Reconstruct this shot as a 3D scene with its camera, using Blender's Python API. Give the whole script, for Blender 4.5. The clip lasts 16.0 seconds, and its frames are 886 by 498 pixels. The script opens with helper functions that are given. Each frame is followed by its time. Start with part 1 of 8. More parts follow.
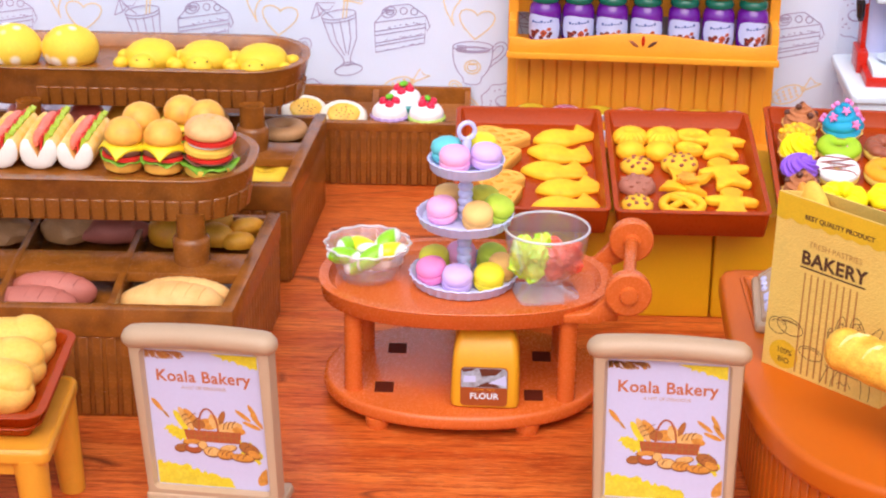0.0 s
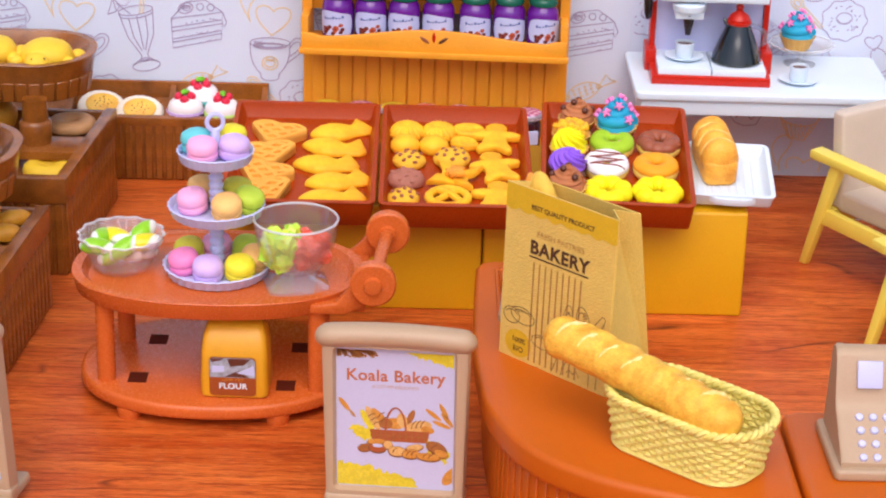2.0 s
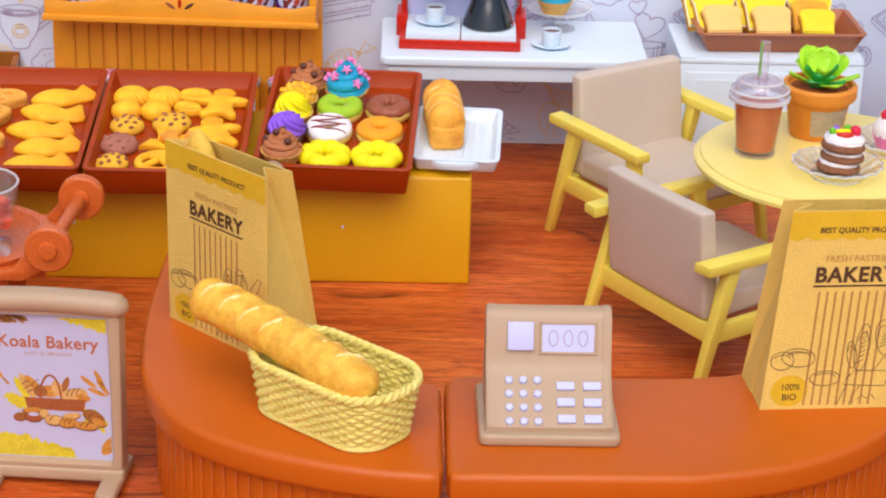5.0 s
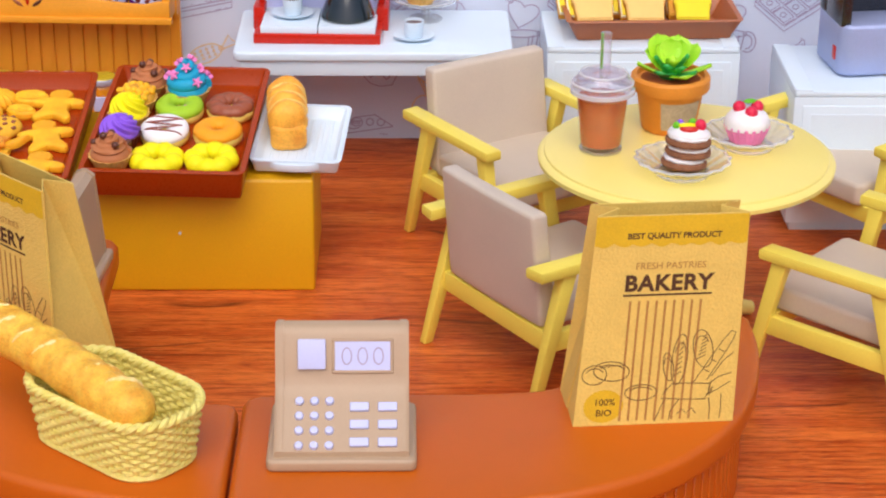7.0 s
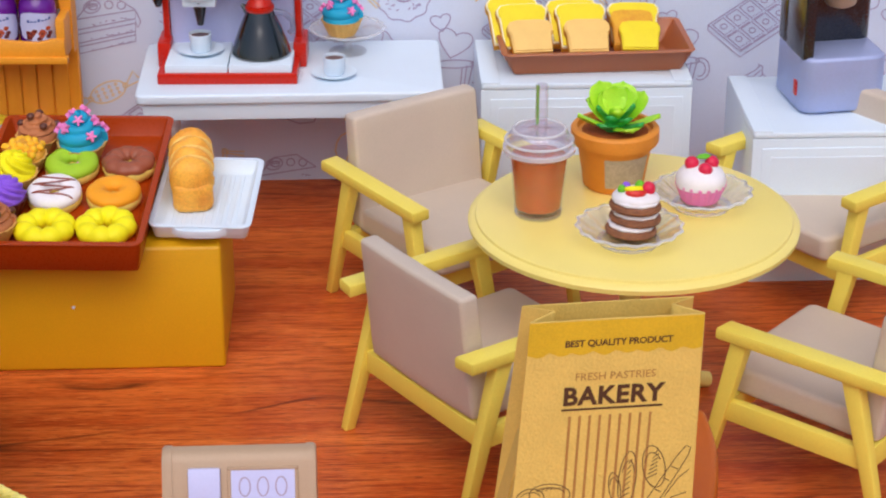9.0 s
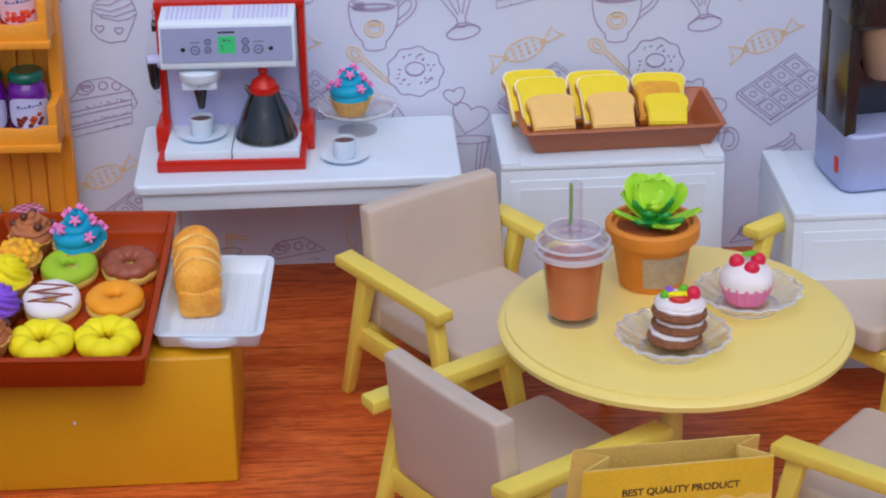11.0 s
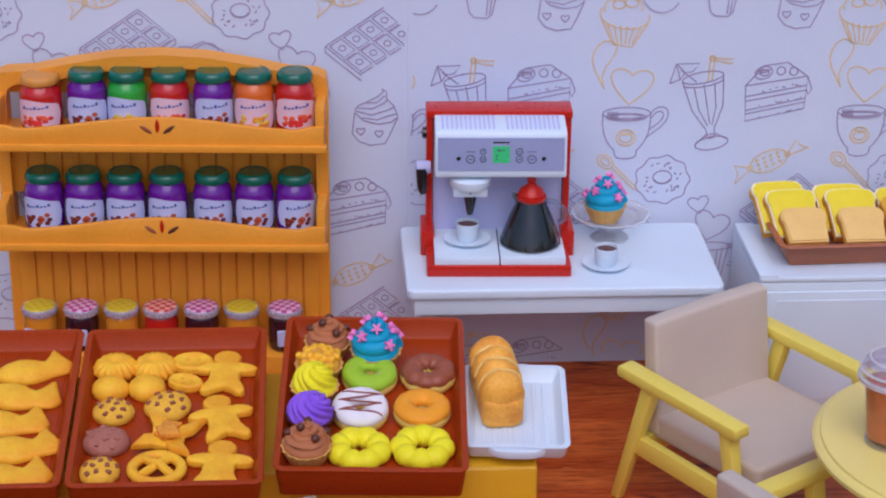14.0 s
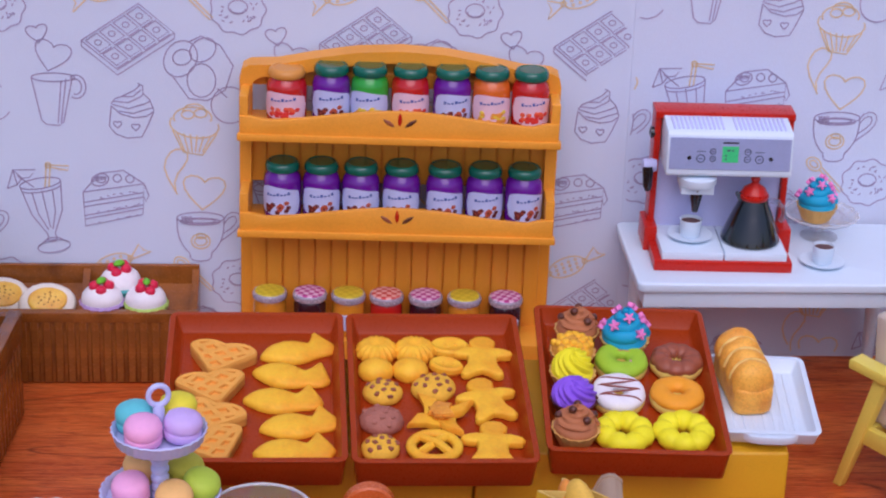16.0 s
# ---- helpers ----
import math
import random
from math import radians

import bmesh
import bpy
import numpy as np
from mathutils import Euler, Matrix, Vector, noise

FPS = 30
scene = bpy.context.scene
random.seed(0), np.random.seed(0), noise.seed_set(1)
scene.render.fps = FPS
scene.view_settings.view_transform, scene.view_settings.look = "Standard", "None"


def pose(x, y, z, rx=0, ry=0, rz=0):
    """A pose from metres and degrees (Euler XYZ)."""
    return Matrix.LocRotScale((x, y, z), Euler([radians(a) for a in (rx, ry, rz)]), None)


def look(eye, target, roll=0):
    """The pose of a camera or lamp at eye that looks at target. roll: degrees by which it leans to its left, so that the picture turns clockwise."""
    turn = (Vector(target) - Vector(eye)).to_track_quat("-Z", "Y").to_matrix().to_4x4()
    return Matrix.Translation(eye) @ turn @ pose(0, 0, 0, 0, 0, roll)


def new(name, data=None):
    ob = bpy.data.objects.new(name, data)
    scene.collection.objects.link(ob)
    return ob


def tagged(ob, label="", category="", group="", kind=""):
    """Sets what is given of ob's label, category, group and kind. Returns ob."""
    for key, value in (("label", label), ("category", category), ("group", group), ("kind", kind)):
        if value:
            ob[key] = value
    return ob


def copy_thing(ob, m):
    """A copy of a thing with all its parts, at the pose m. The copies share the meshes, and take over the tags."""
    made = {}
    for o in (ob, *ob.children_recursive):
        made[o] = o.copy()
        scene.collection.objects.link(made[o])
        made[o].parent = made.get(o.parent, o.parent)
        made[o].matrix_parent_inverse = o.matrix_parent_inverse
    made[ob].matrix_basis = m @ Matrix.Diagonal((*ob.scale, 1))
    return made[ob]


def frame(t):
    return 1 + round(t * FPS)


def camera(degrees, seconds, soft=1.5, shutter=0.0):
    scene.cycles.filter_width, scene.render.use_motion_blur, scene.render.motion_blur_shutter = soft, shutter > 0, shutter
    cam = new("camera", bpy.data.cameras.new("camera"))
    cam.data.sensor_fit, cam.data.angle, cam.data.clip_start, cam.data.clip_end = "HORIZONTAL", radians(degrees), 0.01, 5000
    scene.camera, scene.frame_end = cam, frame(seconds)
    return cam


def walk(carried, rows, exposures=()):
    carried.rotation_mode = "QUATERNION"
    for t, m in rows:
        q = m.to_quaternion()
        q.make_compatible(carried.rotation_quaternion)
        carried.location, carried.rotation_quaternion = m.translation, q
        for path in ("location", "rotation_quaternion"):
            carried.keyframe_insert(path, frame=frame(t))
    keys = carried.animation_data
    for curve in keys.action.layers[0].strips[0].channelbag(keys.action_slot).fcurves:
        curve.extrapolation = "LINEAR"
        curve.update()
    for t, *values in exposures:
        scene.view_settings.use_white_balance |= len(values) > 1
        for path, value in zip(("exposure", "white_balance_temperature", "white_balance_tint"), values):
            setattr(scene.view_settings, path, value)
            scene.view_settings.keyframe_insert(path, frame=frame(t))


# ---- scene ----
K = 0.01  # numbers below are centimetres: a miniature set at 1:12
LENS = 24.2
PATH = [
    (0, (-7.21, -82.31, 31.87), (-7.87, -18.10, 4.01), 1.01),
    (0.5, (-5.55, -82.50, 31.89), (-5.78, -18.24, 4.12), 1.21),
    (1, (-3.76, -82.56, 31.77), (-3.63, -18.25, 4.14), 1.36),
    (1.5, (-2.24, -82.66, 31.68), (-1.72, -18.32, 4.13), 1.53),
    (2, (-0.73, -82.91, 31.64), (0.27, -18.56, 4.11), 1.70),
    (2.5, (0.87, -83.19, 31.68), (2.15, -18.87, 4.08), 1.77),
    (3, (2.66, -83.25, 31.66), (4.14, -18.98, 3.96), 1.77),
    (3.5, (4.26, -83.09, 31.42), (5.89, -18.82, 3.73), 1.85),
    (4, (6.02, -82.73, 31.12), (7.54, -18.48, 3.39), 1.75),
    (4.2, (6.43, -82.32, 30.77), (8.08, -18.04, 3.09), 1.67),
    (6.3, (12.93, -80.51, 30.04), (13.83, -16.37, 2.02), 0.96),
    (6.5, (13.44, -79.99, 30.04), (14.36, -15.91, 1.89), 0.62),
    (7, (14.61, -78.26, 29.80), (15.59, -14.28, 1.42), 0.36),
    (7.5, (15.31, -76.52, 29.79), (16.55, -12.70, 1.07), 0.14),
    (8, (15.71, -74.53, 29.94), (17.37, -10.92, 0.76), -0.01),
    (8.5, (15.66, -72.52, 29.87), (17.84, -9.00, 0.52), -0.01),
    (9, (15.84, -70.64, 30.09), (18.18, -7.27, 0.44), -0.15),
    (9.2, (15.83, -69.84, 30.10), (18.30, -6.50, 0.39), -0.19),
    (11.3, (14.46, -65.54, 31.17), (17.28, -2.04, 1.85), -1.23),
    (11.5, (13.96, -65.41, 31.46), (16.91, -1.89, 2.18), -1.06),
    (12, (12.48, -65.02, 32.05), (15.72, -1.42, 2.98), -0.83),
    (12.5, (10.81, -64.87, 32.53), (14.40, -1.19, 3.68), -0.44),
    (13, (8.77, -64.94, 32.98), (12.80, -1.19, 4.33), 0.05),
    (13.5, (6.81, -65.32, 33.45), (11.16, -1.56, 4.90), 0.47),
    (14, (4.88, -65.87, 33.71), (9.29, -2.01, 5.38), 0.76),
    (14.5, (2.85, -66.38, 33.75), (7.49, -2.41, 5.71), 1.11),
    (15, (0.84, -66.97, 33.83), (5.49, -2.93, 5.96), 1.47),
    (15.5, (-1.38, -67.44, 34.19), (3.55, -3.52, 6.09), 1.88),
    (16, (-3.93, -67.97, 34.24), (1.39, -4.11, 6.07), 2.31),
]


def cm(p):
    return tuple(v * K for v in p)


cam = camera(LENS, 16.0, soft=2.1)
# seconds, stops, white balance: the film darkens and cools after the second gap
TONES = [(0, 0.36, 6450, 17), (1.5, 0.17, 6450, 17), (4.2, -0.03, 6400, 15), (6.5, -0.05, 6400, 13), (9.2, -0.32, 6250, 15), (11.3, -0.62, 5800, 18), (14.5, -0.63, 5620, 25), (16, -0.53, 5640, 29)]
walk(cam, [(t, look(cm(eye), cm(target), roll)) for t, eye, target, roll in PATH], TONES)

# ---------------------------------------------------------------- light
world = bpy.data.worlds.new("studio_daylight")
scene.world = world
world.use_nodes = True
wn = world.node_tree.nodes
sky = wn.new("ShaderNodeTexSky")
sky.sky_type, sky.sun_disc = "NISHITA", False
sky.sun_elevation, sky.sun_rotation = radians(54), radians(182)
sky.air_density, sky.dust_density = 1.0, 3.0
wn["Background"].inputs["Strength"].default_value = 0.15
world.node_tree.links.new(sky.outputs[0], wn["Background"].inputs["Color"])
sun = new("sun", bpy.data.lights.new("sun", "SUN"))
sun.data.energy, sun.data.angle, sun.data.color = 1.75, radians(62), (1.0, 0.94, 0.86)
sun.matrix_world = look((-0.02, -0.66, 0.92), (0, 0, 0))


# ---------------------------------------------------------------- mesh helpers
def thing(name, m, label, category, group="", kind=""):
    """An empty at the pose m that parents the parts of one thing."""
    ob = new(name)
    ob.empty_display_size = 0.01
    ob.matrix_world = m
    return tagged(ob, label, category, group, kind)


def at(x, y, z=0.0, rz=0.0, rx=0.0, ry=0.0):
    return pose(x * K, y * K, z * K, rx, ry, rz)


def part(name, b, material, parent=None, label="", smooth=40.0, m=None):
    """Links the bmesh b, given in centimetres, as one mesh under a thing or a part."""
    bmesh.ops.scale(b, vec=(K, K, K), verts=b.verts)
    for f in b.faces:
        f.smooth = smooth > 0
    if smooth > 0:
        lim = radians(smooth)
        for e in b.edges:
            if len(e.link_faces) == 2 and e.calc_face_angle(0) > lim:
                e.smooth = False
    me = bpy.data.meshes.new(name)
    b.to_mesh(me)
    b.free()
    me.materials.append(material)
    ob = new(name, me)
    if m is not None:
        ob.matrix_local = m
    if parent is not None:
        ob.parent = parent
    if label:
        ob["label"] = label
    return ob


def again(ob, m, parent=None):
    """A further part on the same mesh, at the local pose m."""
    o = new(ob.name.split(".")[0], ob.data)
    o.parent = parent or ob.parent
    o.matrix_local = m
    return o


def B():
    return bmesh.new()


def quad_strip(b, rings, closed=True, cap0=True, cap1=True):
    vs = [[b.verts.new(p) for p in ring] for ring in rings]
    n = len(vs[0])
    for r0, r1 in zip(vs, vs[1:]):
        for i in range(n if closed else n - 1):
            b.faces.new((r0[i], r0[(i + 1) % n], r1[(i + 1) % n], r1[i]))
    if cap0:
        b.faces.new(vs[0][::-1])
    if cap1:
        b.faces.new(vs[-1])
    return b


def box(x0, x1, y0, y1, z0, z1, bevel=0.04, seg=2, b=None):
    c = B()
    bmesh.ops.create_cube(c, size=1)
    for v in c.verts:
        v.co = ((x0 + x1) / 2 + v.co.x * (x1 - x0), (y0 + y1) / 2 + v.co.y * (y1 - y0), (z0 + z1) / 2 + v.co.z * (z1 - z0))
    if bevel:
        bmesh.ops.bevel(c, geom=c.edges[:], offset=bevel, segments=seg, profile=0.6, affect="EDGES")
    return joined(b, c)


def joined(b, c, m=None):
    """Adds the bmesh c, moved by m, to b, or returns c when b is None."""
    if m is not None:
        c.transform(m)
    if b is None:
        return c
    me = bpy.data.meshes.new("tmp")
    c.to_mesh(me)
    c.free()
    b.from_mesh(me)
    bpy.data.meshes.remove(me)
    return b


def local(x=0, y=0, z=0, rx=0, ry=0, rz=0):
    return pose(x, y, z, rx, ry, rz)


def lathe(profile, n=32, cx=0, cy=0, flutes=0, amp=0.0, b=None, cap0=True, cap1=True, sx=1.0, sy=1.0):
    """Turns (radius, height) pairs round the upright axis; flutes wave the radius."""
    c = B()
    rings = []
    for r, z in profile:
        ring = []
        for i in range(n):
            a = 2 * math.pi * i / n
            k = 1 + amp * math.cos(flutes * a) if flutes else 1
            ring.append((cx + sx * r * k * math.cos(a), cy + sy * r * k * math.sin(a), z))
        rings.append(ring)
    quad_strip(c, rings, True, cap0, cap1)
    bmesh.ops.recalc_face_normals(c, faces=c.faces)
    return joined(b, c)


def prism(outline, z0, z1, bevel=0.0, seg=3, b=None):
    """An outline pulled up from z0 to z1, its top and bottom edges rounded."""
    c = B()
    quad_strip(c, [[(x, y, z0) for x, y in outline], [(x, y, z1) for x, y in outline]])
    bmesh.ops.recalc_face_normals(c, faces=c.faces)
    if bevel:
        es = [e for e in c.edges if abs(e.verts[0].co.z - e.verts[1].co.z) < 1e-6]
        bmesh.ops.bevel(c, geom=es, offset=bevel, segments=seg, profile=0.5, affect="EDGES", clamp_overlap=True)
    return joined(b, c)


def rounded(x0, x1, y0, y1, r, n=6):
    """The outline of a rectangle with round corners."""
    pts = []
    for cx, cy, a0 in ((x1 - r, y1 - r, 0), (x0 + r, y1 - r, 90), (x0 + r, y0 + r, 180), (x1 - r, y0 + r, 270)):
        for i in range(n + 1):
            a = radians(a0 + 90 * i / n)
            pts.append((cx + r * math.cos(a), cy + r * math.sin(a)))
    return pts


def oval(rx, ry, n=48, cx=0, cy=0, p=2.0):
    out = []
    for i in range(n):
        a = 2 * math.pi * i / n
        c, s = math.cos(a), math.sin(a)
        out.append((cx + rx * math.copysign(abs(c) ** (2 / p), c), cy + ry * math.copysign(abs(s) ** (2 / p), s)))
    return out


def grown(outline, d):
    """The outline moved outwards by d (inwards where d is negative)."""
    out, n = [], len(outline)
    area = sum(outline[i][0] * outline[(i + 1) % n][1] - outline[(i + 1) % n][0] * outline[i][1] for i in range(n))
    s = 1 if area > 0 else -1
    for i in range(n):
        (ax, ay), (bx, by), (cx, cy) = outline[i - 1], outline[i], outline[(i + 1) % n]
        tx, ty = cx - ax, cy - ay
        l = math.hypot(tx, ty) or 1
        out.append((bx + s * d * ty / l, by - s * d * tx / l))
    return out


def dish(outline, h, wall, floor_t, flare=0.0, lip=0.0, b=None):
    """A tray: floor, flaring wall of some thickness, rounded rim, open at the top. outline(d) gives the outline drawn in by d."""
    rings = [(flare + 0.05, 0.0), (flare, 0.05), (0.0, h - 0.05), (-lip, h - 0.03), (0.02 - lip, h), (wall - 0.02, h), (wall, h - 0.04), (flare + wall + 0.03, floor_t + 0.06), (flare + wall + 0.1, floor_t)]
    c = B()
    quad_strip(c, [[(x, y, z) for x, y in outline(d)] for d, z in rings])
    bmesh.ops.recalc_face_normals(c, faces=c.faces)
    return joined(b, c)


def rect(x0, x1, y0, y1, r, n=6):
    """A round-cornered rectangle that can be drawn in, for dish()."""
    return lambda d: rounded(x0 + d, x1 - d, y0 + d, y1 - d, max(r - d, 0.05), n)


def ellipse(rx, ry, n=48, cx=0, cy=0, p=2.0):
    return lambda d: oval(rx - d, ry - d, n, cx, cy, p)


def tube(pts, r, n=10, b=None, ends=True):
    """A round rod along a line of points; r may be one radius or one for each point."""
    c = B()
    pts = [Vector(p) for p in pts]
    rs = r if isinstance(r, (list, tuple)) else [r] * len(pts)
    rings, side = [], None
    for i, p in enumerate(pts):
        d = (pts[min(i + 1, len(pts) - 1)] - pts[max(i - 1, 0)]).normalized()
        if side is None:
            side = d.orthogonal().normalized()
        side = (side - d * side.dot(d)).normalized()
        up = d.cross(side)
        rings.append([p + (side * math.cos(2 * math.pi * k / n) + up * math.sin(2 * math.pi * k / n)) * rs[i] for k in range(n)])
    quad_strip(c, rings, True, ends, ends)
    bmesh.ops.recalc_face_normals(c, faces=c.faces)
    return joined(b, c)


def blob(rx, ry, rz, cx=0, cy=0, cz=None, amp=0.05, freq=1.4, flat=0.5, seed=0, sub=3, bend=0.0, taper=0.0, b=None):
    """A lump of dough or fruit: an uneven ball whose underside is flattened onto z = 0."""
    c = B()
    bmesh.ops.create_icosphere(c, subdivisions=sub, radius=1)
    for v in c.verts:
        p = v.co.copy()
        k = 1 + amp * noise.noise(p * freq + Vector((seed * 3.7, seed * 1.3, 0)))
        k += amp * 0.35 * noise.noise(p * freq * 4 + Vector((seed, 0, 5)))
        x, y, z = p.x * k, p.y * k, p.z * k
        if z < -flat:
            z = -flat + (z + flat) * 0.12
        s = 1 - taper * x
        v.co = (cx + rx * x, cy + ry * y * s + bend * x * x, (rz * flat if cz is None else cz) + rz * z * s)
    return joined(b, c)


def ring_torus(R, r, cz=None, lobes=0, amp=0.0, squash=0.85, n=40, m=14, cx=0, cy=0, b=None):
    c = B()
    rings = []
    for i in range(n):
        a = 2 * math.pi * i / n
        k = 1 + amp * abs(math.sin(lobes * a / 2)) - amp if lobes else 1
        ring = []
        for j in range(m):
            t = 2 * math.pi * j / m
            rr = R + r * k * math.cos(t)
            z = r * k * squash * math.sin(t)
            z = max(z, -r * squash * 0.75)
            ring.append((cx + rr * math.cos(a), cy + rr * math.sin(a), (r * squash * 0.75 if cz is None else cz) + z))
        rings.append(ring)
    rings.append(rings[0])
    quad_strip(c, rings, True, False, False)
    bmesh.ops.remove_doubles(c, verts=c.verts, dist=1e-5)
    bmesh.ops.recalc_face_normals(c, faces=c.faces)
    return joined(b, c)


def ribbon(lines, width, b=None):
    """Flat strips of one width along lines of (x, y): drawn strokes on the plane z = 0."""
    c = b or B()
    for line in lines:
        pts = [Vector((p[0], p[1], 0)) for p in line]
        rows = []
        for i, p in enumerate(pts):
            d = pts[min(i + 1, len(pts) - 1)] - pts[max(i - 1, 0)]
            d = d.normalized() if d.length > 1e-9 else Vector((1, 0, 0))
            s = Vector((-d.y, d.x, 0)) * width / 2
            rows.append((c.verts.new(p + s), c.verts.new(p - s)))
        for (a, d), (e, f) in zip(rows, rows[1:]):
            c.faces.new((a, d, f, e))
    return c


def shape(outline, b=None, z=0.0):
    """One flat face."""
    c = b or B()
    c.faces.new([c.verts.new((x, y, z)) for x, y in outline])
    return c


def arc(cx, cy, rx, ry, a0=0, a1=360, n=20, turn=0):
    out, t = [], radians(turn)
    for i in range(n + 1):
        a = radians(a0 + (a1 - a0) * i / n)
        x, y = rx * math.cos(a), ry * math.sin(a)
        out.append((cx + x * math.cos(t) - y * math.sin(t), cy + x * math.sin(t) + y * math.cos(t)))
    return out


def writing(text, height, depth=0.0, spacing=1.0, bold=0.0):
    """A bmesh of a line of text, centred on x, its foot on y = 0, lying on z = 0."""
    cu = bpy.data.curves.new("words", "FONT")
    cu.body, cu.size, cu.extrude, cu.align_x, cu.space_character, cu.offset = text, 1.0, depth / height / 2, "CENTER", spacing, bold
    cu.resolution_u = 3
    ob = bpy.data.objects.new("words", cu)
    me = bpy.data.meshes.new_from_object(ob)
    c = B()
    c.from_mesh(me)
    bpy.data.objects.remove(ob)
    bpy.data.curves.remove(cu)
    bpy.data.meshes.remove(me)
    k = height / 0.7
    bmesh.ops.scale(c, vec=(k, k, k), verts=c.verts)
    return c


# ---------------------------------------------------------------- materials
def rgb(h):
    """Linear colour from an sRGB hex string."""
    out = []
    for i in (0, 2, 4):
        v = int(h[i:i + 2], 16) / 255
        out.append(v / 12.92 if v <= 0.04045 else ((v + 0.055) / 1.055) ** 2.4)
    return (*out, 1.0)


def surface(name, col, rough=0.45, vary=0.10, size=0.6, bump=0.0, grain=0.08, metal=0.0, col2=None, coat=0.0, sss=0.0, spots=None, spec=0.5, mixamt=0.5):
    """A surface with slow and fine variation of its colour and gloss; sizes in centimetres."""
    m = bpy.data.materials.new(name)
    m.use_nodes = True
    nt = m.node_tree
    N, L = nt.nodes, nt.links
    p = N["Principled BSDF"]
    tc = N.new("ShaderNodeTexCoord")
    big, fine = N.new("ShaderNodeTexNoise"), N.new("ShaderNodeTexNoise")
    big.inputs["Scale"].default_value, big.inputs["Detail"].default_value = 1 / (size * K), 3
    fine.inputs["Scale"].default_value, fine.inputs["Detail"].default_value = 1 / (grain * K), 2
    L.new(tc.outputs["Object"], big.inputs["Vector"])
    L.new(tc.outputs["Object"], fine.inputs["Vector"])
    mix = N.new("ShaderNodeMix")
    mix.data_type = "RGBA"
    c = rgb(col)
    d = rgb(col2) if col2 else tuple(v * (1 - vary * 2.2) for v in c[:3]) + (1.0,)
    mix.inputs["A"].default_value, mix.inputs["B"].default_value = c, d
    ramp = N.new("ShaderNodeMapRange")
    ramp.inputs["From Min"].default_value, ramp.inputs["From Max"].default_value = 0.5 - 0.22 + 0.1, 0.5 + 0.22 + 0.1
    ramp.inputs["To Max"].default_value = 1.0 if col2 else mixamt
    L.new(big.outputs["Fac"], ramp.inputs["Value"])
    L.new(ramp.outputs["Result"], mix.inputs["Factor"])
    hsv = N.new("ShaderNodeHueSaturation")
    fr = N.new("ShaderNodeMapRange")
    fr.inputs["From Min"].default_value, fr.inputs["From Max"].default_value = 0.3, 0.7
    fr.inputs["To Min"].default_value, fr.inputs["To Max"].default_value = 1 - vary * 0.6, 1 + vary * 0.5
    L.new(fine.outputs["Fac"], fr.inputs["Value"])
    L.new(fr.outputs["Result"], hsv.inputs["Value"])
    L.new(mix.outputs["Result"], hsv.inputs["Color"])
    out = hsv.outputs["Color"]
    if spots:
        vor = N.new("ShaderNodeTexVoronoi")
        vor.inputs["Scale"].default_value = 1 / (spots[1] * K)
        L.new(tc.outputs["Object"], vor.inputs["Vector"])
        lt = N.new("ShaderNodeMapRange")
        lt.inputs["From Min"].default_value, lt.inputs["From Max"].default_value = spots[2], spots[2] * 0.6
        L.new(vor.outputs["Distance"], lt.inputs["Value"])
        m2 = N.new("ShaderNodeMix")
        m2.data_type = "RGBA"
        m2.inputs["B"].default_value = rgb(spots[0])
        L.new(lt.outputs["Result"], m2.inputs["Factor"])
        L.new(out, m2.inputs["A"])
        out = m2.outputs["Result"]
    L.new(out, p.inputs["Base Color"])
    rr = N.new("ShaderNodeMapRange")
    rr.inputs["To Min"].default_value, rr.inputs["To Max"].default_value = max(rough - 0.10, 0.03), min(rough + 0.10, 1)
    L.new(fine.outputs["Fac"], rr.inputs["Value"])
    L.new(rr.outputs["Result"], p.inputs["Roughness"])
    p.inputs["Metallic"].default_value = metal
    p.inputs["Specular IOR Level"].default_value = spec
    p.inputs["Coat Weight"].default_value = coat
    p.inputs["Coat Roughness"].default_value = 0.15
    if sss:
        p.inputs["Subsurface Weight"].default_value = sss
        p.inputs["Subsurface Radius"].default_value = (0.003, 0.0015, 0.001)
        p.inputs["Subsurface Scale"].default_value = 0.5
    if bump:
        bp = N.new("ShaderNodeBump")
        bp.inputs["Strength"].default_value, bp.inputs["Distance"].default_value = min(bump, 1.0), 0.0004
        ad = N.new("ShaderNodeMath")
        ad.operation = "ADD"
        L.new(fine.outputs["Fac"], ad.inputs[0])
        L.new(big.outputs["Fac"], ad.inputs[1])
        L.new(ad.outputs[0], bp.inputs["Height"])
        L.new(bp.outputs["Normal"], p.inputs["Normal"])
    return m


def clear(name, col="FFFFFF", rough=0.03, ior=1.46):
    m = bpy.data.materials.new(name)
    m.use_nodes = True
    p = m.node_tree.nodes["Principled BSDF"]
    p.inputs["Base Color"].default_value = rgb(col)
    p.inputs["Transmission Weight"].default_value, p.inputs["Roughness"].default_value, p.inputs["IOR"].default_value = 1.0, rough, ior
    return m


